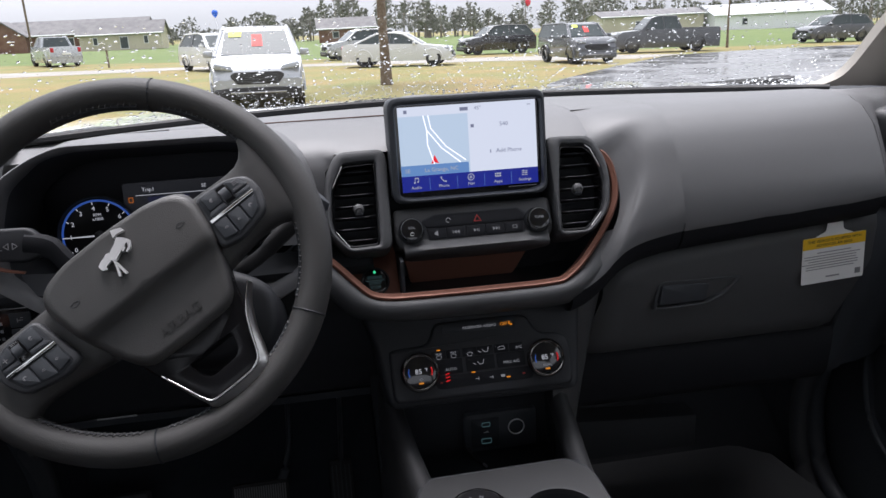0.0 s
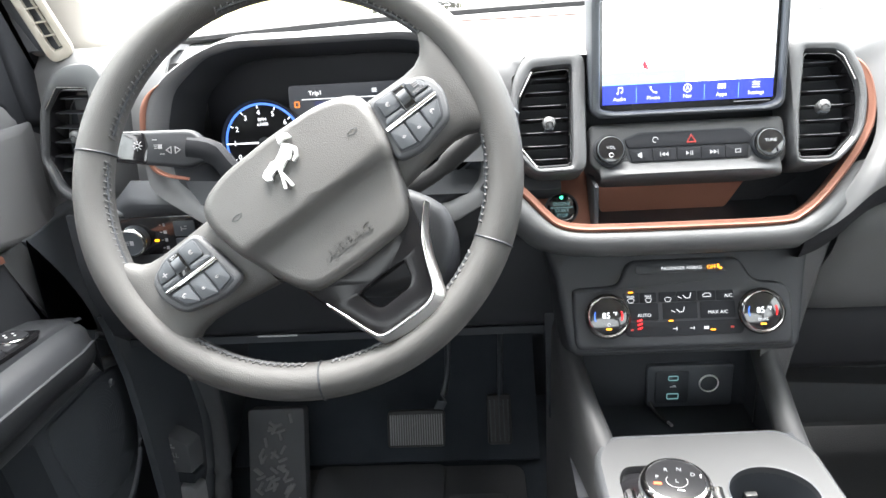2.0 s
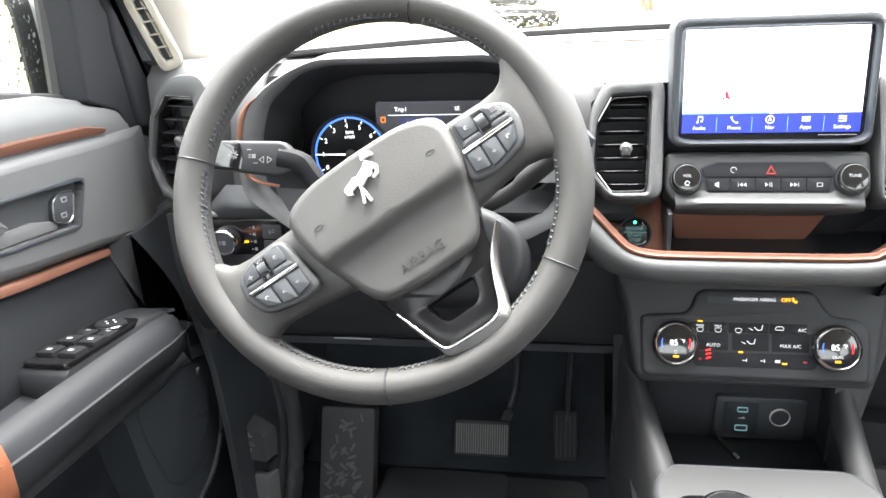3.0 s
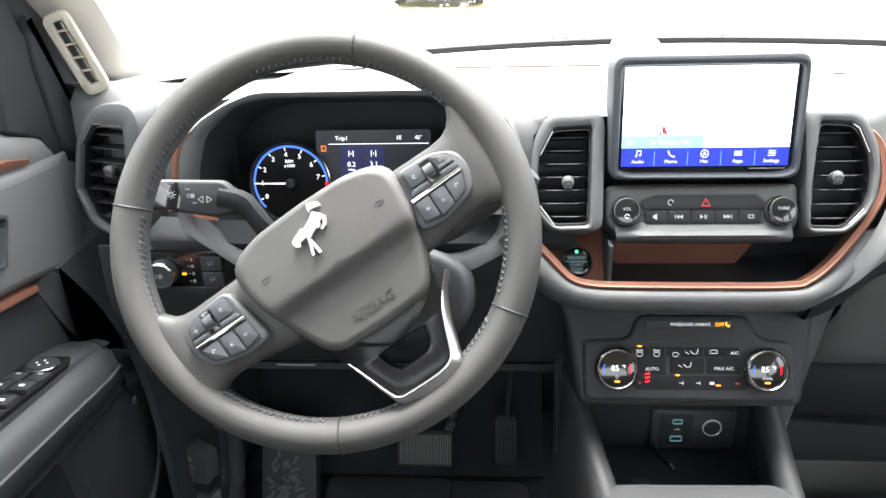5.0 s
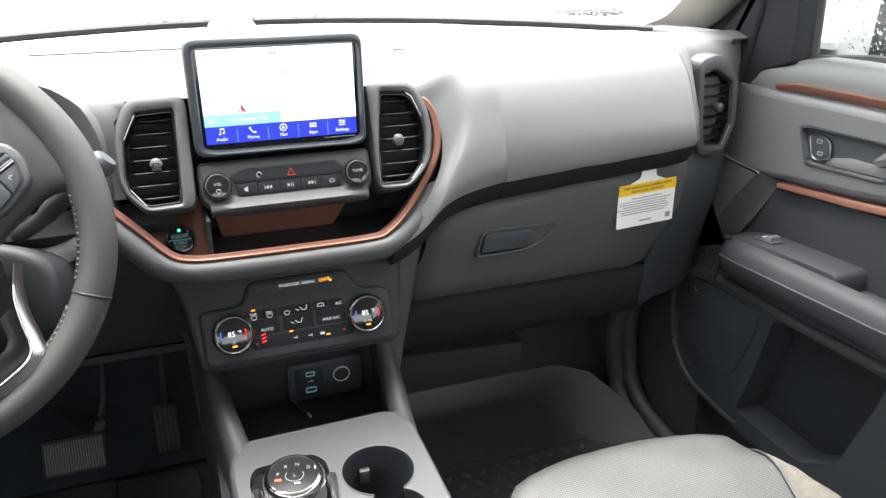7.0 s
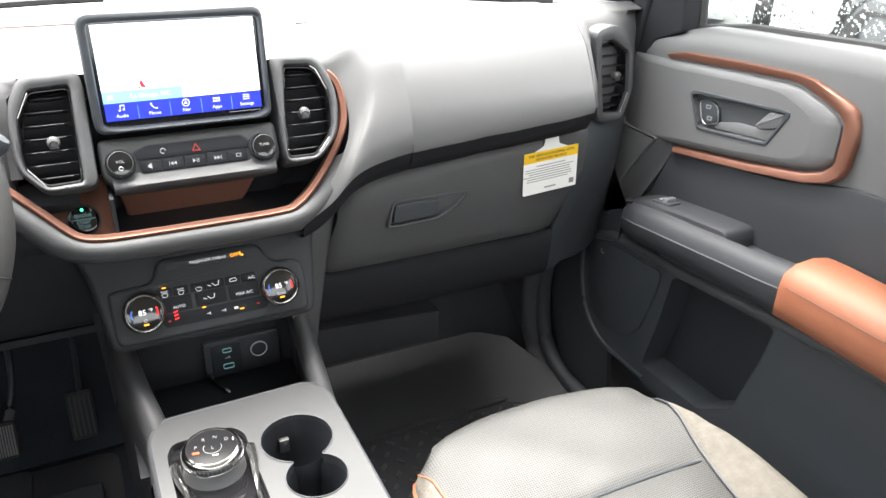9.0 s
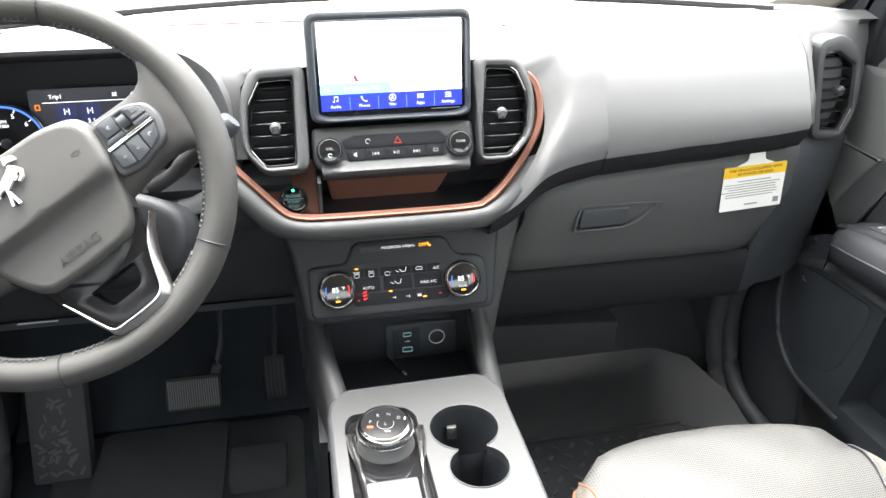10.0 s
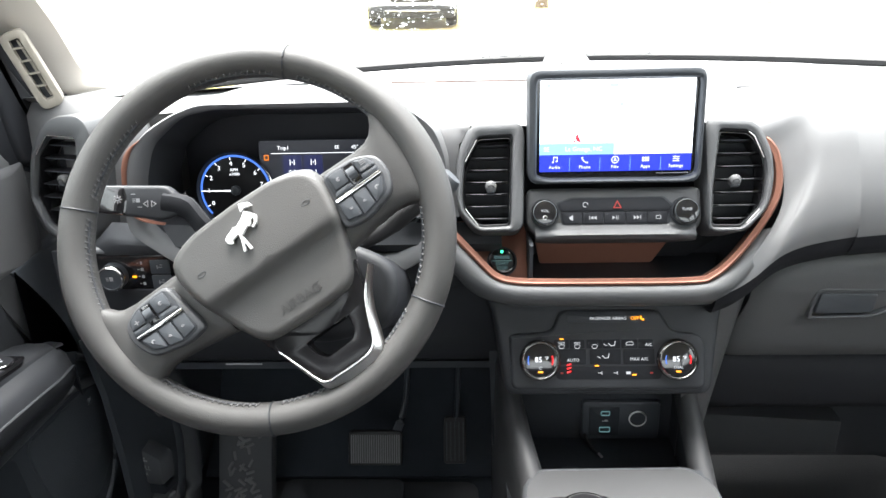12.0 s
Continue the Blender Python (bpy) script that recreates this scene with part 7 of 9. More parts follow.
    LI = D([(0.0, 1.1405), (-0.034, 1.143), (-0.143, 1.151), (-0.22, 1.156), (-0.244, 1.155), (-0.289, 1.14), (-0.305, 1.132), (-0.313, 1.122), (-0.314, 1.108), (-0.314, 1.076), (-0.31, 1.067), (-0.299, 1.057), (-0.272, 1.047), (-0.179, 1.03), (-0.037, 1.0095)])
    a3 = [m @ Vector((x, z, 0.001)) for x, z in LO]
    b3 = [m @ Vector((x, z, 0.001)) for x, z in LI]
    inward = Vector((-s, 0, 0))
    rows = [[p - inward * 0.008, p + inward * 0.0045, p.lerp(q, 0.15) + inward * 0.0075, p.lerp(q, 0.8) + inward * 0.0065, q + inward * 0.004, q - inward * 0.008] for p, q in zip(a3, b3)]
    part("copper_loop", loft(rows), M_COPPER, t, "copper trim loop", 50)
    POD = rnd(D([(0.09, 1.135), (0.0, 1.138), (-0.143, 1.149), (-0.22, 1.153), (-0.243, 1.152), (-0.287, 1.138), (-0.303, 1.13), (-0.311, 1.121), (-0.312, 1.108), (-0.312, 1.077), (-0.308, 1.069), (-0.297, 1.06), (-0.27, 1.05), (-0.179, 1.033), (-0.04, 1.013), (0.09, 0.99)]), 0.004)
    REC_O = rnd(D([(-0.058, 1.102), (-0.065, 1.107), (-0.236, 1.12), (-0.241, 1.116), (-0.213, 1.067), (-0.207, 1.064), (-0.082, 1.051)]), 0.004)
    REC_I = rnd(D([(-0.063, 1.0985), (-0.069, 1.1025), (-0.231, 1.1155), (-0.234, 1.1125), (-0.21, 1.071), (-0.206, 1.069), (-0.085, 1.0555)]), 0.003)
    pc = Vector(D([(-0.12, 1.085)])[0])

    def shrunk(f):
        return [tuple(pc + (Vector(p) - pc) * f) for p in POD]
    pod_ = sheet([shrunk(0.80), REC_I], 0.0105, 0.02)
    loft([[(x, z, h) for x, z in shrunk(f)] for f, h in ((1.0, -0.004), (0.985, 0.003), (0.95, 0.0065), (0.88, 0.0095), (0.80, 0.0105))], True, False, bm=pod_)
    pod_.transform(m)
    part("handle_pod", pod_, M_PAD, t, "soft charcoal handle pod", 40)
    part("recess_rim", ringplate(REC_O, REC_I, 0.006, 0.0122, m, 0.0015, zin=0.002), M_DARK, t, "dark rim of the handle recess")
    part("recess", prism(REC_I, -0.004, 0.0014, m), M_PLASTIC, t)
    part("recess_floor", prism(rnd(D([(-0.112, 1.069), (-0.15, 1.08), (-0.195, 1.083), (-0.222, 1.09), (-0.207, 1.0705), (-0.112, 1.06)]), 0.003), 0.0012, 0.005, m, 0.001), M_GREY, t)
    part("door_handle", prism(rnd(D([(-0.184, 1.086), (-0.205, 1.11), (-0.231, 1.1135), (-0.224, 1.093), (-0.195, 1.083)]), 0.003), 0.001, 0.009, m, 0.002, 2), M_GREY, t, "satin grey pull handle", 60)
    LK = rnd(D([(-0.077, 1.0935), (-0.099, 1.098), (-0.114, 1.092), (-0.119, 1.07), (-0.096, 1.0615), (-0.086, 1.066)]), 0.006)
    lk = part("lock_switch", prism(LK, 0.001, 0.007, m, 0.0015), M_DARK, t, "lock switch with a bright outline")
    part("outline", tube([m @ Vector((x, z, 0.0071)) for x, z in LK], 0.0008, 6, True), M_SATIN, lk)
    for yc, zc in ((-0.095, 1.088), (-0.1, 1.072)):
        part("symbol", ringplate(D([(yc + 0.004, zc - 0.003), (yc - 0.005, zc - 0.002), (yc - 0.006, zc + 0.004), (yc + 0.004, zc + 0.003)]), D([(yc + 0.0025, zc - 0.0015), (yc - 0.0035, zc - 0.001), (yc - 0.004, zc + 0.0025), (yc + 0.0025, zc + 0.0015)]), 0.0065, 0.0076, m, 0.0001, n=24), M_DIM, lk)
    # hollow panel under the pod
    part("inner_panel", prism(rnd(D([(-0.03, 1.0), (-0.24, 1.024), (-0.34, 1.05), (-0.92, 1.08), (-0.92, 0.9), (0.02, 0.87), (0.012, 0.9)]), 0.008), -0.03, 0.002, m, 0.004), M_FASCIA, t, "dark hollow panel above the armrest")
    FACE = [(-0.004, 1.014), (0.028, 0.974), (0.056, 0.936), (0.082, 0.892), (0.097, 0.85), (0.092, 0.832)]
    FOOT = [(-0.036, 1.006), (-0.012, 0.96), (0.014, 0.918), (0.032, 0.885), (0.038, 0.862), (0.03, 0.845)]
    # One panel, two tones: paler in the passenger's crevice, darker on the driver's shaded side.
    part("front_sweep", prism(rnd(D([(0.16, 1.02)] + FACE + [(0.0, 0.832), (0.0, 0.815), (0.1, 0.795), (0.16, 0.785)]), 0.006), -0.03, 0.012, m, 0.005, 3), M_PAD if s > 0 else M_DARK, t, "soft panel sweeping down in front of the armrest", 60)
    slope = []
    for p, q in zip(smoothed([m @ Vector((x, z, 0.0115)) for x, z in D(FACE)], 4), smoothed([m @ Vector((x, z, 0.0022)) for x, z in D(FOOT)], 4)):
        slope.append([p - Vector((-s * 0.004, 0, 0)), p.lerp(q, 0.05), p.lerp(q, 0.35) - Vector((-s * 0.002, 0, 0)), p.lerp(q, 0.7) - Vector((-s * 0.003, 0, 0)), q, q - Vector((-s * 0.004, 0, 0))])
    # Edge in a darker skin than the sweep: recess shade put into colour.
    part("sweep_edge", loft(slope), M_LID, t, "sloping edge of the hollow panel, darkened for its shade", 60)
    # armrest: an inner ledge all along, a raised switch block and an open pull pocket outside it
    ARM_Z = [(-0.92, 0.972), (-0.35, 0.95), (-0.24, 0.939), (-0.13, 0.929), (-0.04, 0.922), (0.0, 0.911), (0.03, 0.895)]
    rows, tops = [], []
    for y in (0.03, 0.02, 0.0, -0.02, -0.06, -0.12, -0.2, -0.225, -0.3, -0.335, -0.4, -0.55, -0.75, -0.92):
        zt = curve1(y, ARM_Z)
        zb = curve1(y, [(-0.92, 0.9), (-0.35, 0.889), (-0.19, 0.882), (0.0, 0.866), (0.03, 0.872)])
        xi = curve1(y, [(-0.06, 0.642), (-0.02, 0.65), (0.01, 0.668), (0.03, 0.70)]) + sx
        rows.append([(s * x, y + dy, z) for x, z in ((max(xi + 0.001, 0.667 + sx), zt), (xi + 0.012, zt - 0.003), (xi + 0.003, zt - 0.012), (xi, zt - 0.024), (xi, zb + 0.014), (xi + 0.006, zb + 0.002), (xi + 0.02, zb - 0.004), (X0 + 0.01, zb - 0.012))])
        tops.append((y, zt, max(xi, 0.666 + sx)))
    tip = [(s * (X0 + 0.006), 0.038 + dy, 0.882 + 0.001 * k) for k in range(8)]
    rows.insert(0, tip)
    arm = part("armrest", thicken(loft([r[:4] for r in rows]), 0.004), M_FASCIA, t, "black armrest", 60)
    part("arm_side", thicken(loft([r[3:] for r in rows]), 0.004), M_FASCIA, arm, "smooth black side of the armrest", 60)
    part("bright_seam", tube([Vector(r[3]) + Vector((-s * 0.0008, 0, 0)) for r in rows[4:11]], 0.0005, 6), M_PLASTIC, arm)
    block = []
    for y, lift in ((0.03, 0.0), (0.01, 0.001), (-0.02, 0.004), (-0.06, 0.0065), (-0.12, 0.0075), (-0.195, 0.0085), (-0.208, 0.0075), (-0.216, 0.002), (-0.219, -0.03)):
        zt = curve1(y, ARM_Z)
        xl = max(curve1(y, [(-0.02, 0.666), (0.03, 0.705)]), 0.666) + sx
        block.append([(s * x, y + dy, z) for x, z in ((X0 + 0.008, zt + lift), (xl + 0.008, zt + lift), (xl + 0.002, zt + lift - 0.002), (xl, zt + min(lift, 0) - 0.006))])
    block.insert(0, [(s * (X0 + 0.006), 0.036 + dy, 0.886 - 0.001 * k) for k in range(4)])
    part("switch_block", loft(block), M_FASCIA, arm, "raised block that carries the switches", 60)
    rear = [[(s * x, y + dy, curve1(y, ARM_Z) + 0.002) for x in (X0 + 0.008, 0.666 + sx)] for y in (-0.332, -0.45, -0.7, -0.92)]
    part("rear_top", loft(rear), M_FASCIA, arm)
    well = [[(s * x, y + dy, curve1(y, ARM_Z) + h) for x, h in ((X0 + 0.004, 0.004), (X0 - 0.002, -0.02), (0.685 + sx, -0.028), (0.67 + sx, -0.02), (0.667 + sx, -0.002))] for y in (-0.212, -0.26, -0.31, -0.334)]
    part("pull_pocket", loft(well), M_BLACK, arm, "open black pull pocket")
    # copper elbow pad
    rows = []
    for k, y in enumerate((-0.338, -0.342, -0.352, -0.37, -0.45, -0.6, -0.8, -0.92)):
        f = (0.0, 0.5, 0.8, 1, 1, 1, 1, 1)[k]
        zt = lerp(0.959, 0.963, f)
        prof = [(0.712, zt - 0.004), (0.69, zt), (0.66, zt - 0.002), (0.6415, zt - 0.012), (lerp(0.6375, 0.634, f), zt - 0.03), (lerp(0.6375, 0.634, f), 0.905), (0.6385, 0.889), (0.65, 0.884)]
        rows.append([(s * (x + sx), y + dy, z) for x, z in prof])
    elbow = part("elbow_pad", thicken(loft(rows), 0.005), M_COPPERSKIN, t, "copper leather elbow pad with a stitched seam", 60)
    part("stitch_line", tube([(s * (0.6335 + sx), y + dy, 0.936) for y in (-0.352, -0.37, -0.5, -0.7, -0.9)], 0.0004, 5), M_BLACK, elbow)
    # lower door
    LOWP = D([(0.05, 0.872), (0.1, 0.845), (0.14, 0.78), (0.137, 0.70), (0.112, 0.628), (0.06, 0.59), (-0.04, 0.584), (-0.2, 0.58), (-0.92, 0.56), (-0.92, 0.9), (-0.2, 0.885)])
    POCK = rnd(D([(-0.10, 0.812), (-0.164, 0.818), (-0.303, 0.829), (-0.292, 0.77), (-0.262, 0.662), (-0.2, 0.618), (-0.06, 0.615), (-0.085, 0.72)]), 0.012)
    face_ = sheet([rnd(LOWP, 0.02), POCK], 0.022, 0.07)
    face_.transform(m)
    lowd = part("lower_panel", face_, M_DARK, t, "charcoal lower door panel", 50)
    part("panel_rim", tube([m @ Vector((x, z, 0.022)) for x, z in rnd(D([(0.04, 0.868), (0.1, 0.838), (0.136, 0.78), (0.133, 0.70), (0.108, 0.632), (0.055, 0.596), (-0.04, 0.591), (-0.25, 0.6)]), 0.03)[5:-5]], 0.005, 8), M_DARK, lowd)
    part("ledge", tube(smoothed([m @ Vector((-s * (y + dy), z, 0.022)) for y, z in ((0.1, 0.8), (0.07, 0.81), (0.034, 0.82), (-0.133, 0.827), (-0.3, 0.842), (-0.45, 0.85), (-0.9, 0.87))], 4), 0.009, 10), M_PLASTIC, lowd, "rounded ledge under the armrest", 70)
    SP = rnd(D([(0.118, 0.79), (0.04, 0.802), (-0.075, 0.808), (-0.072, 0.77), (-0.044, 0.68), (-0.016, 0.65), (0.055, 0.632), (0.105, 0.66)]), 0.014)
    spk = part("speaker_grille", prism(SP, 0.018, 0.0255, m, 0.003), M_DARK, lowd, "dark speaker grille with fine ridges")
    cxs, czs = -s * (0.02 + dy), 0.735
    for k in range(14):
        rr_ = 0.008 + 0.0048 * k
        part("ridge", tube([m @ Vector((cxs + rr_ * math.cos(a * 0.21), czs + rr_ * 0.92 * math.sin(a * 0.21), 0.0254)) for a in range(30)], 0.00025, 4, True), M_DARK, spk)
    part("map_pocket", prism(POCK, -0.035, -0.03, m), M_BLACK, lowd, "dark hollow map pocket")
    bars([(-s * (0.075 + dy), 0.775, 0.009, 0.003), (-s * (0.079 + dy), 0.779, 0.003, 0.006)], m @ pose(0, 0, 0.0257), M_DIM, spk)
    # switches

    def on_arm(y, x):
        z = curve1(y, ARM_Z) + 0.0075
        return axes_at((s * (x + sx), y + dy, z), (1, 0, 0), (0, 1, -0.13))
    if s > 0:
        ma_ = on_arm(-0.068, 0.69)
        swp = part("switch", prism(rnd([(-0.012, -0.02), (0.012, -0.02), (0.012, 0.02), (-0.012, 0.02)], 0.003), -0.002, 0.002, ma_, 0.001), M_DARK, arm, "single window switch")
        part("rocker", prism(rnd([(-0.009, -0.002), (0.009, -0.002), (0.009, 0.014), (-0.009, 0.014)], 0.002), 0.002, 0.0035, ma_, 0.001), M_DARK, swp)
        part("lever", prism(rnd([(-0.009, -0.012), (0.009, -0.012), (0.01, -0.002), (-0.01, -0.002)], 0.002), 0.002, 0.0085, ma_, 0.0015), M_GREY, swp, "grey lever of the window switch")
        part("mark", prism(box2(-0.006, 0.006, 0.006, 0.0085), 0.002, 0.0042, ma_), M_BADGE, swp)
    else:
        ma_ = on_arm(-0.105, 0.694)
        swp = part("switch_plate", prism(rnd([(-0.026, -0.105), (0.026, -0.105), (0.026, 0.02), (0.018, 0.04), (-0.018, 0.04), (-0.026, 0.02)], 0.006), -0.003, 0.0018, ma_, 0.001), M_GLOSS, arm, "black window switch plate")
        mk_ = ma_ @ pose(0, 0.012, 0)
        jog = part("mirror_knob", lathe([(0.0175, 0.001), (0.0172, 0.005), (0.015, 0.0065), (0.0, 0.0055)], mk_, 36), M_MATTE, swp, "round mirror knob")
        part("ring", tube([mk_ @ Vector((0.0178 * math.cos(a * 0.21), 0.0178 * math.sin(a * 0.21), 0.0035)) for a in range(30)], 0.0006, 5, True), M_CHROME, jog)
        for dx, dz in ((0.006, 0), (-0.006, 0), (0, 0.006), (0, -0.006)):
            bars([(dx, dz, 0.002, 0.002)], mk_ @ pose(0, 0, 0.006), M_INK, jog)
        for dx in (-0.0125, 0.0125):
            b = part("switch", prism(rnd([(dx - 0.01, -0.034), (dx + 0.01, -0.034), (dx + 0.01, -0.013), (dx - 0.01, -0.013)], 0.003), 0.001, 0.004, ma_ @ pose(0, 0.006, 0), 0.0015), M_MATTE, swp)
            bars([(dx, -0.018, 0.005, 0.003)], ma_ @ pose(0, 0.006, 0.004), M_DIM, b)
            for yb in (-0.042, -0.075):
                b = part("switch", prism(rnd([(dx - 0.0105, yb - 0.012), (dx + 0.0105, yb - 0.012), (dx + 0.0105, yb + 0.01), (dx - 0.0105, yb + 0.01)], 0.002), 0.001, 0.0065, ma_, 0.002), M_MATTE, swp, "window switch")
                part("mark", prism(box2(dx - 0.005, yb + 0.0085, dx + 0.007, yb + 0.0105), 0.002, 0.0072, ma_), M_CHROME, b)
                bars([(dx, yb - 0.003, 0.005, 0.004)], ma_ @ pose(0, 0, 0.0065), M_INK, b)
    # seal round the door opening
    sp = smoothed([(s * 0.69, y + dy * 0.5, z) for y, z in ((0.14, 0.88), (0.195, 0.79), (0.232, 0.69), (0.24, 0.6), (0.215, 0.51), (0.16, 0.465), (0.05, 0.455), (-0.3, 0.45), (-0.9, 0.45))], 5)
    single("trim", tube(sp, 0.016, 10), M_DARK, "dark door-opening seal", "door seal", kind="structure", sharp=70)
    single("trim", tube([p + Vector((s * -0.012, 0.02, -0.03)) for p in sp], 0.022, 10), M_PLASTIC, "charcoal sill cover", "sill", kind="structure", sharp=70)
    return t


door(1, 0.0, "charcoal passenger door with copper loop and copper elbow pad")
door(-1, -0.006, "charcoal driver door with copper loop and window switches")

# ---- outside ----
def ground_mat(name, stops, scale, rough, bump=0.6, fine=40, wet=False):
    m = bpy.data.materials.new(name)
    m.use_nodes = True
    n, l = m.node_tree.nodes, m.node_tree.links
    b = n["Principled BSDF"]
    tcx = n.new("ShaderNodeTexCoord")
    a, c = n.new("ShaderNodeTexNoise"), n.new("ShaderNodeTexNoise")
    a.inputs["Scale"].default_value, a.inputs["Detail"].default_value = scale, 6
    c.inputs["Scale"].default_value, c.inputs["Detail"].default_value = fine, 4
    for x in (a, c):
        l.new(tcx.outputs["Object"], x.inputs["Vector"])
    r = n.new("ShaderNodeValToRGB")
    r.color_ramp.elements[0].position, r.color_ramp.elements[1].position = 0.35, 0.65
    r.color_ramp.elements[0].color, r.color_ramp.elements[1].color = (*stops[0], 1), (*stops[1], 1)
    l.new(a.outputs["Fac"], r.inputs[0])
    mxx = n.new("ShaderNodeMix")
    mxx.data_type, mxx.blend_type = "RGBA", "MULTIPLY"
    mxx.inputs[0].default_value = 0.5
    l.new(r.outputs[0], mxx.inputs[6])
    l.new(c.outputs["Fac"], mxx.inputs[7])
    l.new(mxx.outputs[2], b.inputs["Base Color"])
    b.inputs["Roughness"].default_value = rough
    if wet:
        rg = n.new("ShaderNodeMapRange")
        rg.inputs["From Min"].default_value, rg.inputs["From Max"].default_value = 0.35, 0.65
        rg.inputs["To Min"].default_value, rg.inputs["To Max"].default_value = 0.05, 0.4
        l.new(a.outputs["Fac"], rg.inputs["Value"])
        l.new(rg.outputs[0], b.inputs["Roughness"])
    bu = n.new("ShaderNodeBump")
    bu.inputs["Strength"].default_value, bu.inputs["Distance"].default_value = bump, 0.03
    l.new(c.outputs["Fac"], bu.inputs["Height"])
    l.new(bu.outputs[0], b.inputs["Normal"])
    return m


M_GRASS = ground_mat("winter_grass", ((0.30, 0.22, 0.08), (0.20, 0.21, 0.06)), 0.35, 0.9, 0.8, 14)
M_GREEN = ground_mat("green_grass", ((0.11, 0.17, 0.035), (0.15, 0.20, 0.05)), 0.2, 0.9, 0.8, 10)
M_WET = ground_mat("wet_asphalt", ((0.10, 0.10, 0.105), (0.16, 0.16, 0.165)), 0.5, 0.15, 0.12, 30, True)
M_LANE = ground_mat("pale_gravel", ((0.30, 0.28, 0.25), (0.40, 0.37, 0.33)), 0.6, 0.7, 0.5, 30)


def flat(pts, z):
    bm = bmesh.new()
    bm.faces.new([bm.verts.new((x, y, z)) for x, y in pts])
    bmesh.ops.recalc_face_normals(bm, faces=bm.faces)
    if bm.faces[:][0].normal.z < 0:
        bmesh.ops.reverse_faces(bm, faces=bm.faces)
    return bm


def land(x):
    """The ground falls gently across the lot."""
    return GROUND - 0.02 * x


def sheet_on(pts, lift):
    bm = bmesh.new()
    bm.faces.new([bm.verts.new((x, y, land(x) + lift)) for x, y in pts])
    bmesh.ops.recalc_face_normals(bm, faces=bm.faces)
    if bm.faces[:][0].normal.z < 0:
        bmesh.ops.reverse_faces(bm, faces=bm.faces)
    return bm


single("ground", sheet_on([(-900, -900), (900, -900), (900, 1800), (-900, 1800)], 0), M_GRASS, "yellowed winter grass", "ground", kind="structure")
single("lawn", sheet_on([(-220, 75), (-60, 68), (-25, 60), (1.3, 47), (8.4, 47.4), (20, 44), (40, 44), (220, 60), (220, 240), (-220, 240)], 0.004), M_GREEN, "green wet lawn", "lawn", kind="structure")
single("road", sheet_on([(-60, 30), (-14.4, 37), (-6.5, 39), (0.95, 36.7), (8.1, 35.3), (14, 32), (18, 35.2), (9.8, 40.5), (1.07, 40.0), (-7, 42.5), (-17.3, 43), (-60, 38)], 0.008), M_LANE, "pale wet gravel lane", "road", kind="structure")
single("pavement", sheet_on([(-30, -30), (-4.0, -12), (-2.5, 6.2), (1.6, 7.6), (4.0, 13), (5.9, 19.0), (7.05, 21), (10.9, 26.6), (16.3, 33.8), (21, 36.5), (29.4, 38.7), (60, 40), (60, -30)], 0.012), M_WET, "wet grey asphalt yard", "pavement", kind="structure")

M_WHITEPAINT = material("white_car_paint", (0.64, 0.65, 0.66), 0.25, vary=0.03, coat=1.0)
M_SILVERPAINT = material("silver_car_paint", (0.42, 0.44, 0.46), 0.28, 0.4, vary=0.04, coat=1.0)
M_GREYPAINT = material("grey_car_paint", (0.08, 0.085, 0.095), 0.25, 0.3, vary=0.05, coat=1.0)
M_BLACKPAINT = material("black_car_paint", (0.018, 0.019, 0.022), 0.2, 0.2, vary=0.05, coat=1.0)
M_CARGLASS = material("tinted_car_glass", (0.05, 0.062, 0.064), 0.12, vary=0.2, spec=0.16)
M_PEARL = material("silver_white_paint", (0.36, 0.375, 0.395), 0.3, 0.2, vary=0.04, coat=1.0)
M_LIGHTGLASS = material("clear_lamp_lens", (0.34, 0.36, 0.38), 0.15, 0.3)
M_TAIL = material("red_lamp_lens", (0.45, 0.01, 0.02), 0.2)
M_TYRE = material("tyre_rubber", (0.02, 0.02, 0.021), 0.8, grain=0.4, scale=60)
M_ALLOY = material("alloy_rim", (0.4, 0.4, 0.42), 0.3, 0.9)
M_MIRROR = material("mirror_silver", (0.85, 0.86, 0.87), 0.03, 1.0, vary=0.02)
M_SIGN = material("red_window_sticker", (0.75, 0.04, 0.03), 0.6)
M_SIGNY = material("yellow_window_sticker", (0.7, 0.75, 0.1), 0.6)

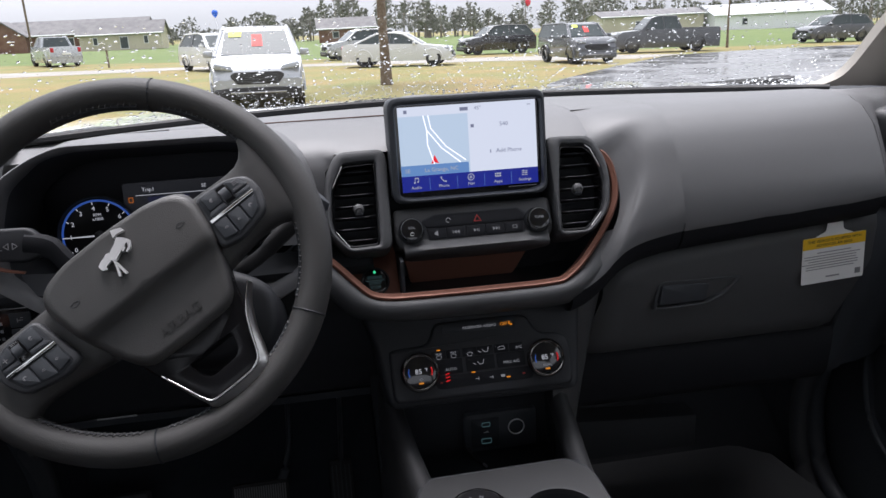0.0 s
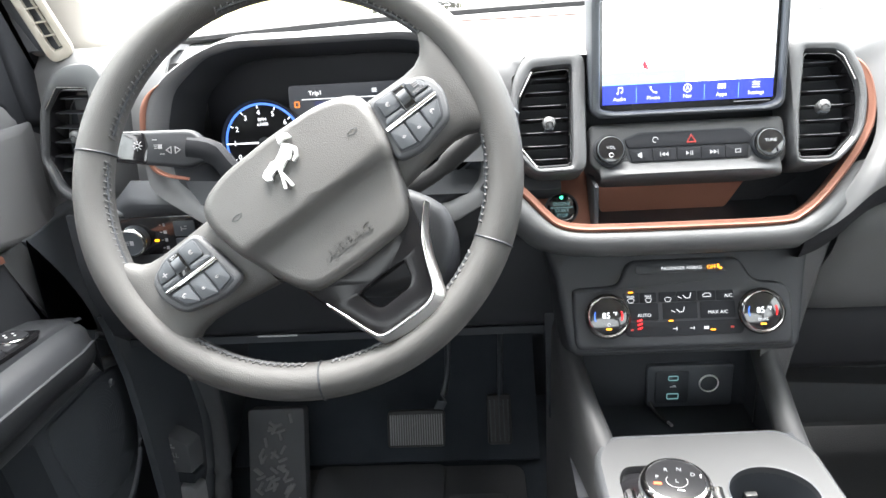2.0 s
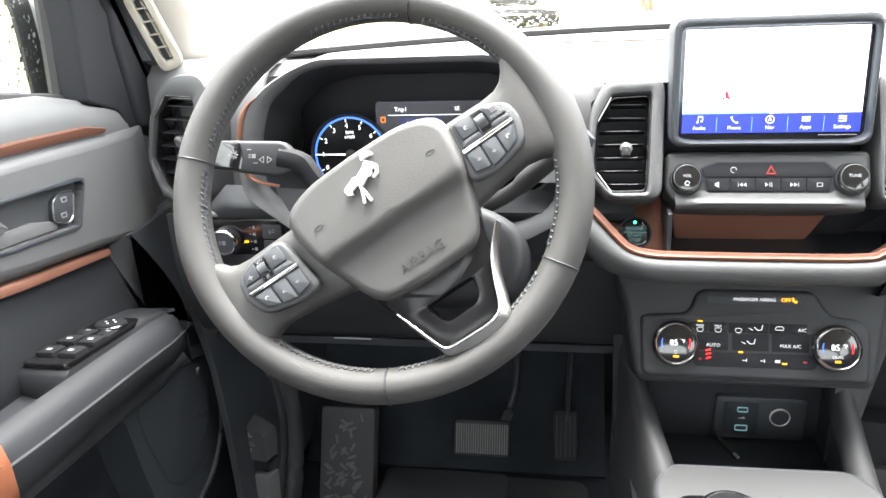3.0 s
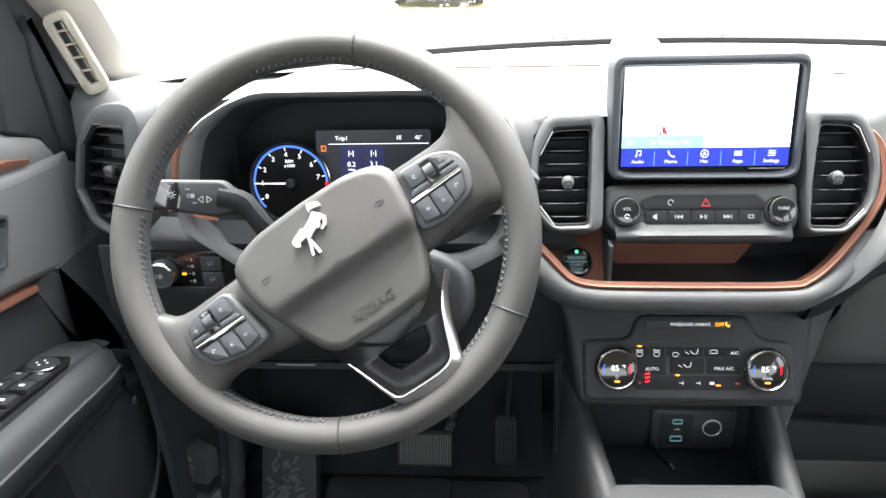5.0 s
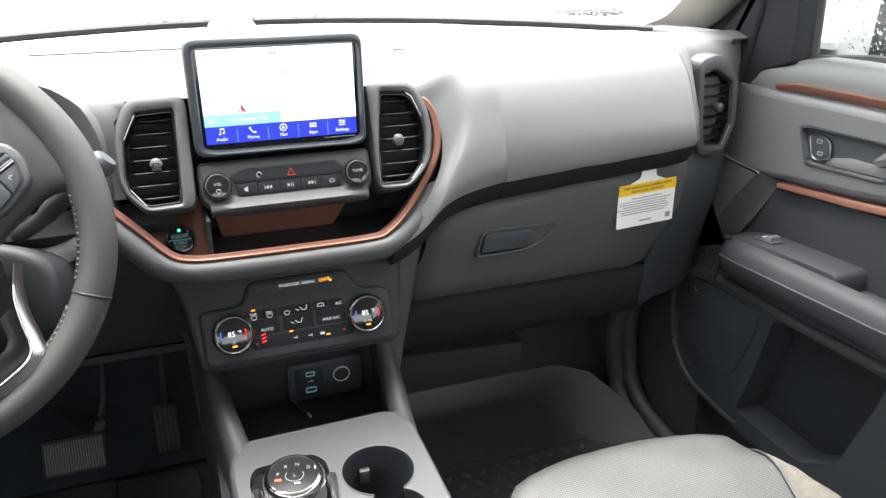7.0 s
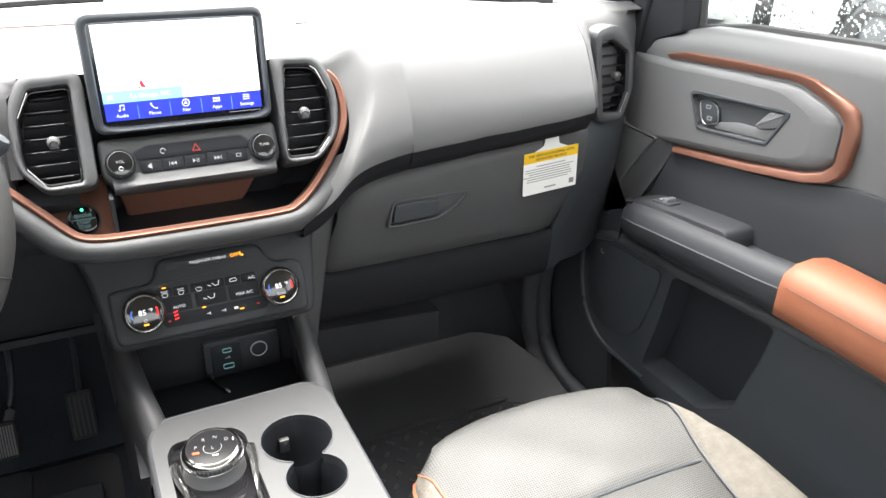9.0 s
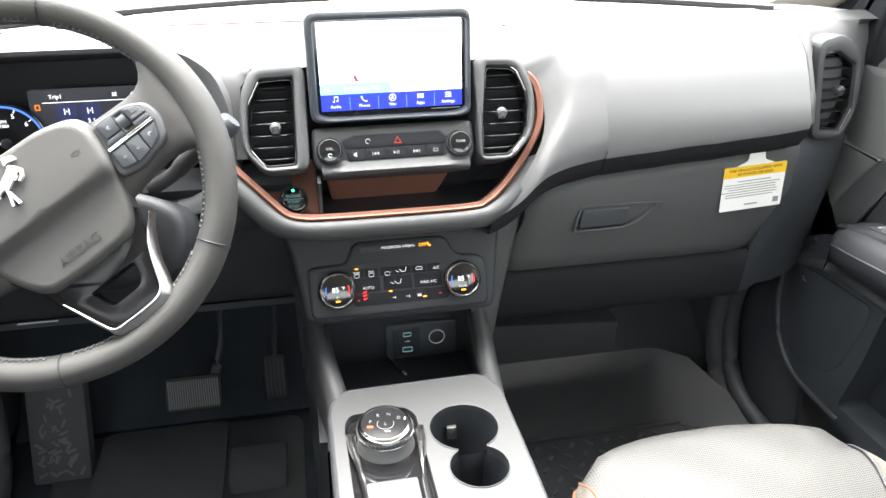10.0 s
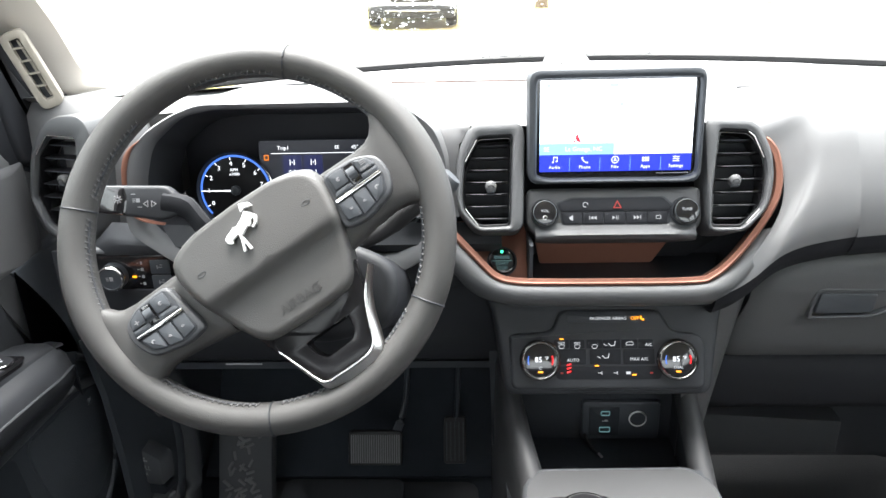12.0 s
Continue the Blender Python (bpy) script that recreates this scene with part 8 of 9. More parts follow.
# body side shapes: (length along, height) for the lower body and the cabin
SHAPES = {
    "suv": dict(L=4.6, W=1.88, H=1.68, belt=[(0, 0.55), (0.02, 0.78), (0.08, 0.95), (0.26, 1.06), (0.34, 1.08), (0.97, 1.1), (1.0, 0.95), (1.0, 0.5)], cab=[(0.25, 1.05), (0.40, 1.60), (0.52, 1.68), (0.86, 1.64), (0.97, 1.08)]),
    "box": dict(L=4.15, W=1.8, H=1.6, belt=[(0, 0.5), (0.02, 0.8), (0.07, 0.98), (0.22, 1.04), (0.3, 1.06), (0.99, 1.06), (1.0, 0.9), (1.0, 0.45)], cab=[(0.22, 1.03), (0.36, 1.55), (0.45, 1.6), (0.95, 1.56), (0.99, 1.05)]),
    "sedan": dict(L=4.9, W=1.84, H=1.44, belt=[(0, 0.5), (0.02, 0.68), (0.07, 0.82), (0.27, 0.92), (0.35, 0.95), (0.86, 1.0), (0.98, 0.97), (1.0, 0.75), (1.0, 0.45)], cab=[(0.28, 0.92), (0.44, 1.38), (0.53, 1.44), (0.68, 1.40), (0.88, 0.98)]),
    "pickup": dict(L=5.6, W=1.95, H=1.85, belt=[(0, 0.6), (0.01, 0.95), (0.05, 1.08), (0.24, 1.16), (0.3, 1.18), (0.62, 1.18), (0.63, 1.2), (0.99, 1.22), (1.0, 1.0), (1.0, 0.6)], cab=[(0.25, 1.15), (0.35, 1.76), (0.42, 1.85), (0.58, 1.82), (0.63, 1.18)]),
}


def car(kind, x, y, turn, paint, label, sticker=0, group="parked cars"):
    """turn: degrees; 0 has the nose towards -y."""
    d = SHAPES[kind]
    L, W = d["L"], d["W"]
    t = thing("parked_car", (x, y, land(x) + 0.015), label, "car", group)
    m = Matrix.Translation((x, y, land(x) + 0.015)) @ Matrix.Rotation(math.atan(0.02), 4, "Y") @ Matrix.Rotation(radians(turn), 4, "Z")

    def P(u, across, z):
        return m @ Vector((across, (u - 0.5) * L, z))
    bm = bmesh.new()
    n = 9
    rows = []
    for (u, z) in d["belt"]:
        row = []
        nose = 1 - 0.10 * max(0, (0.12 - u) / 0.12) ** 2 - 0.06 * max(0, (u - 0.9) / 0.1) ** 2
        for k in range(n):
            f = -1 + 2 * k / (n - 1)
            bulge = 0.02 * (1 - f * f)
            row.append(P(u + (0.02 * f * f if u < 0.1 else 0), f * W / 2 * nose, z + (bulge if z > 0.7 else 0)))
        rows.append(row)
    loft(rows, False, False, bm)
    for f in (-1, 1):
        vs = []
        for (u, z) in d["belt"]:
            nose = 1 - 0.10 * max(0, (0.12 - u) / 0.12) ** 2 - 0.06 * max(0, (u - 0.9) / 0.1) ** 2
            vs.append((u, z, nose))
        top = [bm.verts.new(P(u + (0.02 if u < 0.1 else 0), f * W / 2 * no, z)) for u, z, no in vs]
        mid = [bm.verts.new(P(u, f * (W / 2 * no + 0.03), min(z, 0.62))) for u, z, no in vs]
        bot = [bm.verts.new(P(u, f * W / 2 * no * 0.97, 0.24)) for u, z, no in vs]
        for a, b in ((top, mid), (mid, bot)):
            for i in range(len(a) - 1):
                bm.faces.new((a[i], a[i + 1], b[i + 1], b[i]))
    for u in (0.0, 1.0):
        a = [bm.verts.new(P(u + 0.005 * (1 if u == 0 else -1), f * W / 2 * 0.93, z)) for f, z in ((-1, 0.24), (1, 0.24), (1, 0.62), (-1, 0.62))]
        bm.faces.new(a)
    bmesh.ops.remove_doubles(bm, verts=bm.verts, dist=0.002)
    bmesh.ops.recalc_face_normals(bm, faces=bm.faces)
    body = part("body", bm, paint, t, "", 40)
    # cabin: painted roof and pillars, glass set in
    bm = bmesh.new()
    rows = []
    for (u, z) in d["cab"]:
        low_ = (z - d["cab"][0][1]) / (d["H"] - d["cab"][0][1])
        half = W / 2 * lerp(0.95, 0.74, max(0, low_))
        rows.append([P(u, f * half, z + 0.015 * (1 - f * f)) for f in (-1, -0.6, 0, 0.6, 1)])
    loft(rows, False, False, bm)
    part("roof", bm, paint, t, "", 40)
    c = d["cab"]
    for f in (-1, 1):
        def side(u, z):
            lw = (z - c[0][1]) / (d["H"] - c[0][1])
            return P(u, f * W / 2 * lerp(0.955, 0.745, max(0, lw)), z)
        bmg = bmesh.new()
        bmg.faces.new([bmg.verts.new(side(u, z)) for u, z in c])
        part("side_window", thicken(bmg, 0.02), M_CARGLASS, t, "tinted side glass")
        for a, b in ((c[0], c[1]), (c[-2], c[-1])):
            part("pillar", tube([side(*a), side(*b)], 0.045, 6), paint, t)
        um = lerp(c[1][0], c[-2][0], 0.5)
        part("pillar", tube([side(um, c[0][1]), side(um - 0.01, d["H"] - 0.06)], 0.04, 6), M_BLACKPAINT, t)
        part("roof_rail", tube([side(c[1][0], c[1][1]), side(c[2][0], c[2][1]), side(c[-2][0], c[-2][1])], 0.04, 6), paint, t)
        part("mirror", prism(rnd([(-0.1, -0.07), (0.1, -0.07), (0.1, 0.07), (-0.1, 0.07)], 0.04), -0.06, 0.06, axes_at(P(c[0][0] + 0.05, f * (W / 2 + 0.1), c[0][1] + 0.06), m.to_3x3() @ Vector((1, 0, 0)), UP), 0.03), paint, t, "door mirror")
        part("door_line", tube([side(um, c[0][1] - 0.02), P(um, f * (W / 2 + 0.032), 0.62), P(um, f * (W / 2 + 0.005), 0.35)], 0.006, 4), M_GUM, t)
    for (a, b, nm) in ((c[0], c[1], "windscreen"), (c[-2], c[-1], "rear_window")):
        pts = []
        for (u, z), g in ((a, 0.86), (b, 0.9)):
            lw = max(0, (z - c[0][1]) / (d["H"] - c[0][1]))
            pts.append((u, z, W / 2 * lerp(0.95, 0.74, lw) * g))
        nx = Vector((0, -1 if nm == "windscreen" else 1, 0.8))
        off = (m.to_3x3() @ nx).normalized() * 0.02
        bmg = bmesh.new()
        va = [bmg.verts.new(P(lerp(pts[0][0], pts[1][0], k), h * lerp(pts[0][2], pts[1][2], k), lerp(pts[0][1], pts[1][1], k)) + off) for k, h in ((0.06, -1), (0.06, 1), (0.93, 1), (0.93, -1))]
        bmg.faces.new(va)
        gl = part(nm, thicken(bmg, 0.01), M_CARGLASS, t, "tinted glass")
        if sticker and nm == "windscreen":
            for h0, h1, k0, k1, mt_ in ((-0.12, 0.2, 0.35, 0.8, M_SIGN), (-0.85, -0.45, 0.72, 0.92, M_SIGNY)):
                bmg = bmesh.new()
                bmg.faces.new([bmg.verts.new(P(lerp(pts[0][0], pts[1][0], k), h * lerp(pts[0][2], pts[1][2], k), lerp(pts[0][1], pts[1][1], k)) + off * 1.5) for k, h in ((k0, h0), (k0, h1), (k1, h1), (k1, h0))])
                part("sticker", thicken(bmg, 0.004), mt_, gl, "bright price sticker")
    for u in (0.165, 0.80 if kind != "pickup" else 0.78):
        for f in (-1, 1):
            R = 0.34 if kind != "pickup" else 0.39
            mw = axes_at(P(u, f * (W / 2 - 0.1), R), m.to_3x3() @ Vector((0, -f, 0)), UP)
            wh = part("wheel", lathe([(R * 0.62, -0.1), (R * 0.95, -0.1), (R, -0.07), (R, 0.1), (R * 0.95, 0.13), (R * 0.66, 0.135), (R * 0.64, 0.11)], mw, 28), M_TYRE, t, "black tyre")
            part("rim", lathe([(R * 0.66, 0.12), (R * 0.6, 0.1), (R * 0.56, 0.07), (0, 0.06)], mw, 28), M_DARK, wh)
            for k in range(5):
                part("spoke", prism(box2(-0.028, 0.02, 0.028, R * 0.62), 0.07, 0.12, mw @ Matrix.Rotation(k * 2 * math.pi / 5, 4, "Z"), 0.01), M_ALLOY, wh)
            part("arch", tube([P(u, f * (W / 2 + 0.015), R) + Vector((0, 0, (R + 0.06) * math.sin(a))) + (m.to_3x3() @ Vector((0, (R + 0.06) * math.cos(a), 0))) for a in [math.pi * k / 12 for k in range(13)]], 0.03, 6), paint, t)
    # lamps, grille, bumper, plate
    fx = m.to_3x3() @ Vector((1, 0, 0))
    zf = {"suv": 0.86, "box": 0.86, "sedan": 0.72, "pickup": 0.98}[kind]
    for f in (-1, 1):
        part("headlamp", prism(rnd([(-0.2, -0.05 - 0.03 * f), (0.2, -0.05 + 0.03 * f), (0.17, 0.055 + 0.035 * f), (-0.17, 0.055 - 0.035 * f)], 0.03), -0.2, 0.035, axes_at(P(0.03, f * W * 0.36, zf), fx, UP), 0.02), M_LIGHTGLASS, t, "clear headlamp")
        part("tail_lamp", prism(rnd([(-0.1, -0.14), (0.1, -0.14), (0.1, 0.14), (-0.1, 0.14)], 0.03), -0.1, 0.035, axes_at(P(0.995, f * W * 0.41, zf + 0.05), -fx, UP), 0.02), M_TAIL, t, "red tail lamp")
    gr = part("grille", prism(rnd([(-0.56, 0.03), (-0.42, -0.15), (0.42, -0.15), (0.56, 0.03), (0.46, 0.1), (-0.46, 0.1)], 0.06), -0.1, 0.05, axes_at(P(0.012, 0, zf - 0.19), fx, UP), 0.02), M_GUM, t, "black mesh grille")
    for k in range(5):
        part("slat", prism(box2(-0.42, -0.1 + 0.045 * k, 0.42, -0.088 + 0.045 * k), 0.04, 0.06, axes_at(P(0.012, 0, zf - 0.19), fx, UP)), M_DARK, gr)
    part("bumper", prism(rnd([(-W * 0.46, -0.12), (W * 0.46, -0.12), (W * 0.47, 0.1), (W * 0.3, 0.13), (-W * 0.3, 0.13), (-W * 0.47, 0.1)], 0.05), -0.2, 0.05, axes_at(P(0.008, 0, 0.33), fx, UP), 0.04), M_GUM if kind in ("suv", "pickup") else paint, t, "lower bumper")
    part("skid_strip", prism(box2(-W * 0.3, -0.02, W * 0.3, 0.015, 0.01), 0, 0.07, axes_at(P(0.005, 0, 0.36), fx, UP), 0.01), M_ALLOY, t)
    part("number_plate", prism(box2(-0.25, -0.06, 0.25, 0.06, 0.01), 0, 0.045, axes_at(P(0.998, 0, 0.8), -fx, UP), 0.005), M_PAPER, t, "blank pale plate")
    if kind == "pickup":
        part("bed_floor", prism([(-W / 2 * 0.9, -L * 0.17), (W / 2 * 0.9, -L * 0.17), (W / 2 * 0.9, L * 0.17), (-W / 2 * 0.9, L * 0.17)], 0, 0.02, m @ Matrix.Translation((0, L * 0.31, 1.215))), M_GUM, t, "dark bed cover")
    return t


car("suv", -1.5, 17.6, 3, M_PEARL, "silver-white crossover facing with bright stickers on its windscreen", 1)
car("suv", -4.7, 36.5, 30, M_WHITEPAINT, "white crossover standing behind another on the grass")
car("pickup", -16.9, 53.5, -150, M_SILVERPAINT, "silver pickup truck parked on the far grass")
car("sedan", 3.6, 34.0, 74, M_WHITEPAINT, "white saloon car parked beside the lane")
car("suv", 2.6, 45.5, -78, M_SILVERPAINT, "silver crossover parked behind the saloon")
car("suv", 10.9, 46.0, -82, M_BLACKPAINT, "black sport-utility car parked by the lane")
car("box", 10.8, 30.9, 6, M_GREYPAINT, "dark grey boxy car with a red sticker", 1)
car("pickup", 18.5, 39.0, -98, M_GREYPAINT, "dark grey crew-cab pickup truck")
car("suv", 33.0, 45.0, -88, M_GREYPAINT, "dark grey car parked at the far side of the yard")
car("suv", 7.6, 2.4, 0, M_GREYPAINT, "dark grey car parked alongside")

# bonnet of this car, seen over the dash, and wiper arms
rows = []
for y in (0.435, 0.6, 0.8, 1.0, 1.2, 1.35, 1.42):
    rows.append([(x, y - 0.55 * x * x, 1.193 - 0.05 * (y - 0.43) - 0.12 * max(0, y - 1.15) ** 1 + 0.02 * (abs(x) > 0.5) - 0.02 * (x / 0.85) ** 4) for x in [-0.85 + 0.17 * k for k in range(11)]])
bonnet = thing("car_bonnet", (0, 0.9, 0.9), "wet white bonnet of the car itself", "bonnet")
part("panel", thicken(loft(rows), 0.01), M_WHITEPAINT, bonnet, "", 60)
part("front_end", prism(rnd([(-0.8, 0.3), (0.8, 0.3), (0.8, 1.09), (-0.8, 1.09)], 0.1), 0, 0.3, axes_at((0, 1.0, 0), (1, 0, 0), UP)), M_WHITEPAINT, bonnet)
for pts in ([(0.41, 0.40, 1.194), (0.51, 0.38, 1.199), (0.61, 0.36, 1.204), (0.66, 0.34, 1.207)],):
    w = thing("wiper", pts[0], "black wiper resting at the foot of the windscreen", "wiper", "wipers")
    part("arm", tube(smoothed(pts, 4), 0.006, 6), M_GUM, w)
    part("blade", tube([Vector(p) + Vector((0, 0.012, 0.003)) for p in pts[1:]], 0.004, 5), M_GUM, w)

# door mirrors outside the side windows
for s in (-1, 1):
    mr = thing("door_mirror", (s * 0.93, 0.02, 1.12), "white door mirror wet with rain", "mirror", "door mirrors")
    mm = axes_at((s * (0.97 if s > 0 else 0.918), -0.02 if s > 0 else 0.0, 1.215 if s > 0 else 1.232), (1, 0.12 * s, 0), (0, 0.06, 1))
    SH = rnd([(-0.115, -0.07), (0.105, -0.075), (0.118, 0.05), (0.09, 0.085), (-0.1, 0.085)], 0.035, 6)
    if s < 0:
        SH = [(-x, y) for x, y in reversed(SH)]
    part("housing", prism(SH, -0.11, 0.0, mm, 0.03, 4), M_WHITEPAINT, mr, "white shell", 60)
    part("bezel", ringplate(SH, [(x * 0.93, y * 0.92) for x, y in SH], -0.02, 0.008, mm, 0.004), M_GUM, mr)
    part("glass", prism([(x * 0.935, y * 0.925) for x, y in SH], -0.01, 0.001, mm @ pose(0, 0, 0, 6, 0, 0)), M_MIRROR, mr, "silvered mirror glass")
    part("foot", prism(rnd([(-0.05, -0.03), (0.05, -0.03), (0.05, 0.03), (-0.05, 0.03)], 0.012), -0.05, 0.0, axes_at((s * 0.85, 0.02, 1.135), (1, 0, 0), (0, 0, 1)), 0.008), M_GUM, mr)

# ---- trees ----
M_BARK = ground_mat("bark", ((0.16, 0.11, 0.07), (0.24, 0.18, 0.12)), 6, 0.9, 1.0, 25)
# Needles paled and greyed: rain haze is put into their colour.
M_LEAF = material("hazed_pine_needles", (0.15, 0.15, 0.125), 0.8, vary=0.5, big=0.8)
M_TWIG = material("bare_twigs", (0.2, 0.17, 0.14), 0.9, vary=0.3, big=0.6)


def tree(x, y, h, r, label, crown=True, seed=1, name="tree"):
    rg = random.Random(seed)
    t = thing(name, (x, y, land(x)), label, "tree")
    pts, rad = [], []
    for k in range(9):
        f = k / 8
        pts.append((x + rg.uniform(-0.04, 0.04) * f * h * 0.15, y + rg.uniform(-0.04, 0.04) * f, land(x) - 0.05 + f * h))
        rad.append(r * (1.25 if k == 0 else lerp(1.0, 0.3, f)))
    part("trunk", tube(pts, rad, 12), M_BARK, t, "", 70)
    for k in range(14):
        f = rg.uniform(0.42, 0.98)
        a = rg.uniform(0, 6.28)
        p = Vector((x, y, land(x) + f * h))
        ln = h * 0.28 * (1.1 - f * 0.6)
        q = p + Vector((math.cos(a) * ln, math.sin(a) * ln, ln * 0.7))
        part("limb", tube([p, p.lerp(q, 0.5) + Vector((0, 0, -0.1)), q], [r * 0.3, r * 0.18, r * 0.06], 6), M_BARK, t)
    if crown:
        bm = bmesh.new()
        for k in range(900):
            a, f = rg.uniform(0, 6.28), rg.uniform(0.42, 1.05)
            d = h * 0.33 * (1.15 - f * 0.75) * math.sqrt(rg.random())
            p = Vector((x + d * math.cos(a), y + d * math.sin(a), land(x) + f * h + rg.uniform(-0.3, 0.3)))
            u, w = Vector((rg.uniform(-1, 1), rg.uniform(-1, 1), rg.uniform(-1, 1))), Vector((rg.uniform(-1, 1), rg.uniform(-1, 1), rg.uniform(-1, 1)))
            s = 0.16 + 0.2 * rg.random()
            bm.faces.new([bm.verts.new(p), bm.verts.new(p + u * s), bm.verts.new(p + (u + w) * s * 0.7), bm.verts.new(p + w * s)])
        tagged(part("crown", bm, M_LEAF, t, "sparse dark crown", 180), kind="stuff")
    return t


tree(1.84, 21.7, 8.5, 0.15, "slender brown trunk of a young roadside tree", True, 4)
tree(24, 42, 7.0, 0.07, "thin sapling beside the wet yard", False, 8)
# far wood along the horizon: uneven crowns over many stems
rg = random.Random(21)
bm, bs = bmesh.new(), bmesh.new()
for k in range(420):
    x = rg.uniform(-170, 260)
    y = 190 + rg.uniform(-16, 26)
    h = rg.uniform(6.5, 10.5) * (0.8 + 0.25 * math.sin(x * 0.11) + 0.15 * math.sin(x * 0.37))
    if -110 < x < -20:
        h *= 0.6
    tube([(x, y, land(x)), (x + rg.uniform(-0.4, 0.4), y, land(x) + h * 0.95)], [0.22, 0.06], 5, bm=bs)
    for j in range(90):
        f = rg.uniform(0.3, 1.02)
        d = 2.6 * (1.2 - f * 0.8) * math.sqrt(rg.random())
        a = rg.uniform(0, 6.28)
        p = Vector((x + d * math.cos(a), y + d * math.sin(a), land(x) + f * h))
        u, w = Vector((rg.uniform(-1, 1), rg.uniform(-0.5, 0.5), rg.uniform(-1, 1))), Vector((rg.uniform(-1, 1), rg.uniform(-0.5, 0.5), rg.uniform(-1, 1)))
        s = 0.4 + 0.6 * rg.random()
        bm.faces.new([bm.verts.new(p), bm.verts.new(p + u * s), bm.verts.new(p + (u + w) * s * 0.7), bm.verts.new(p + w * s)])
woods = thing("far_wood", (0, 190, GROUND), "dark uneven line of pines on the horizon", "trees", kind="stuff")
tagged(part("crowns", bm, M_LEAF, woods, "", 180), kind="stuff")
tagged(part("stems", bs, M_TWIG, woods), kind="stuff")

# ---- houses ----
M_BRICK = ground_mat("brown_brick", ((0.2, 0.1, 0.07), (0.28, 0.16, 0.11)), 1.2, 0.85, 0.5, 12)
M_SIDING = ground_mat("cream_siding", ((0.62, 0.56, 0.42), (0.7, 0.65, 0.5)), 0.5, 0.7, 0.3, 12)
M_SHINGLE = ground_mat("grey_shingles", ((0.17, 0.165, 0.17), (0.24, 0.23, 0.23)), 1.0, 0.85, 0.6, 14)
M_METALROOF = ground_mat("pale_metal_roof", ((0.6, 0.62, 0.64), (0.7, 0.72, 0.73)), 0.4, 0.4, 0.2, 10)


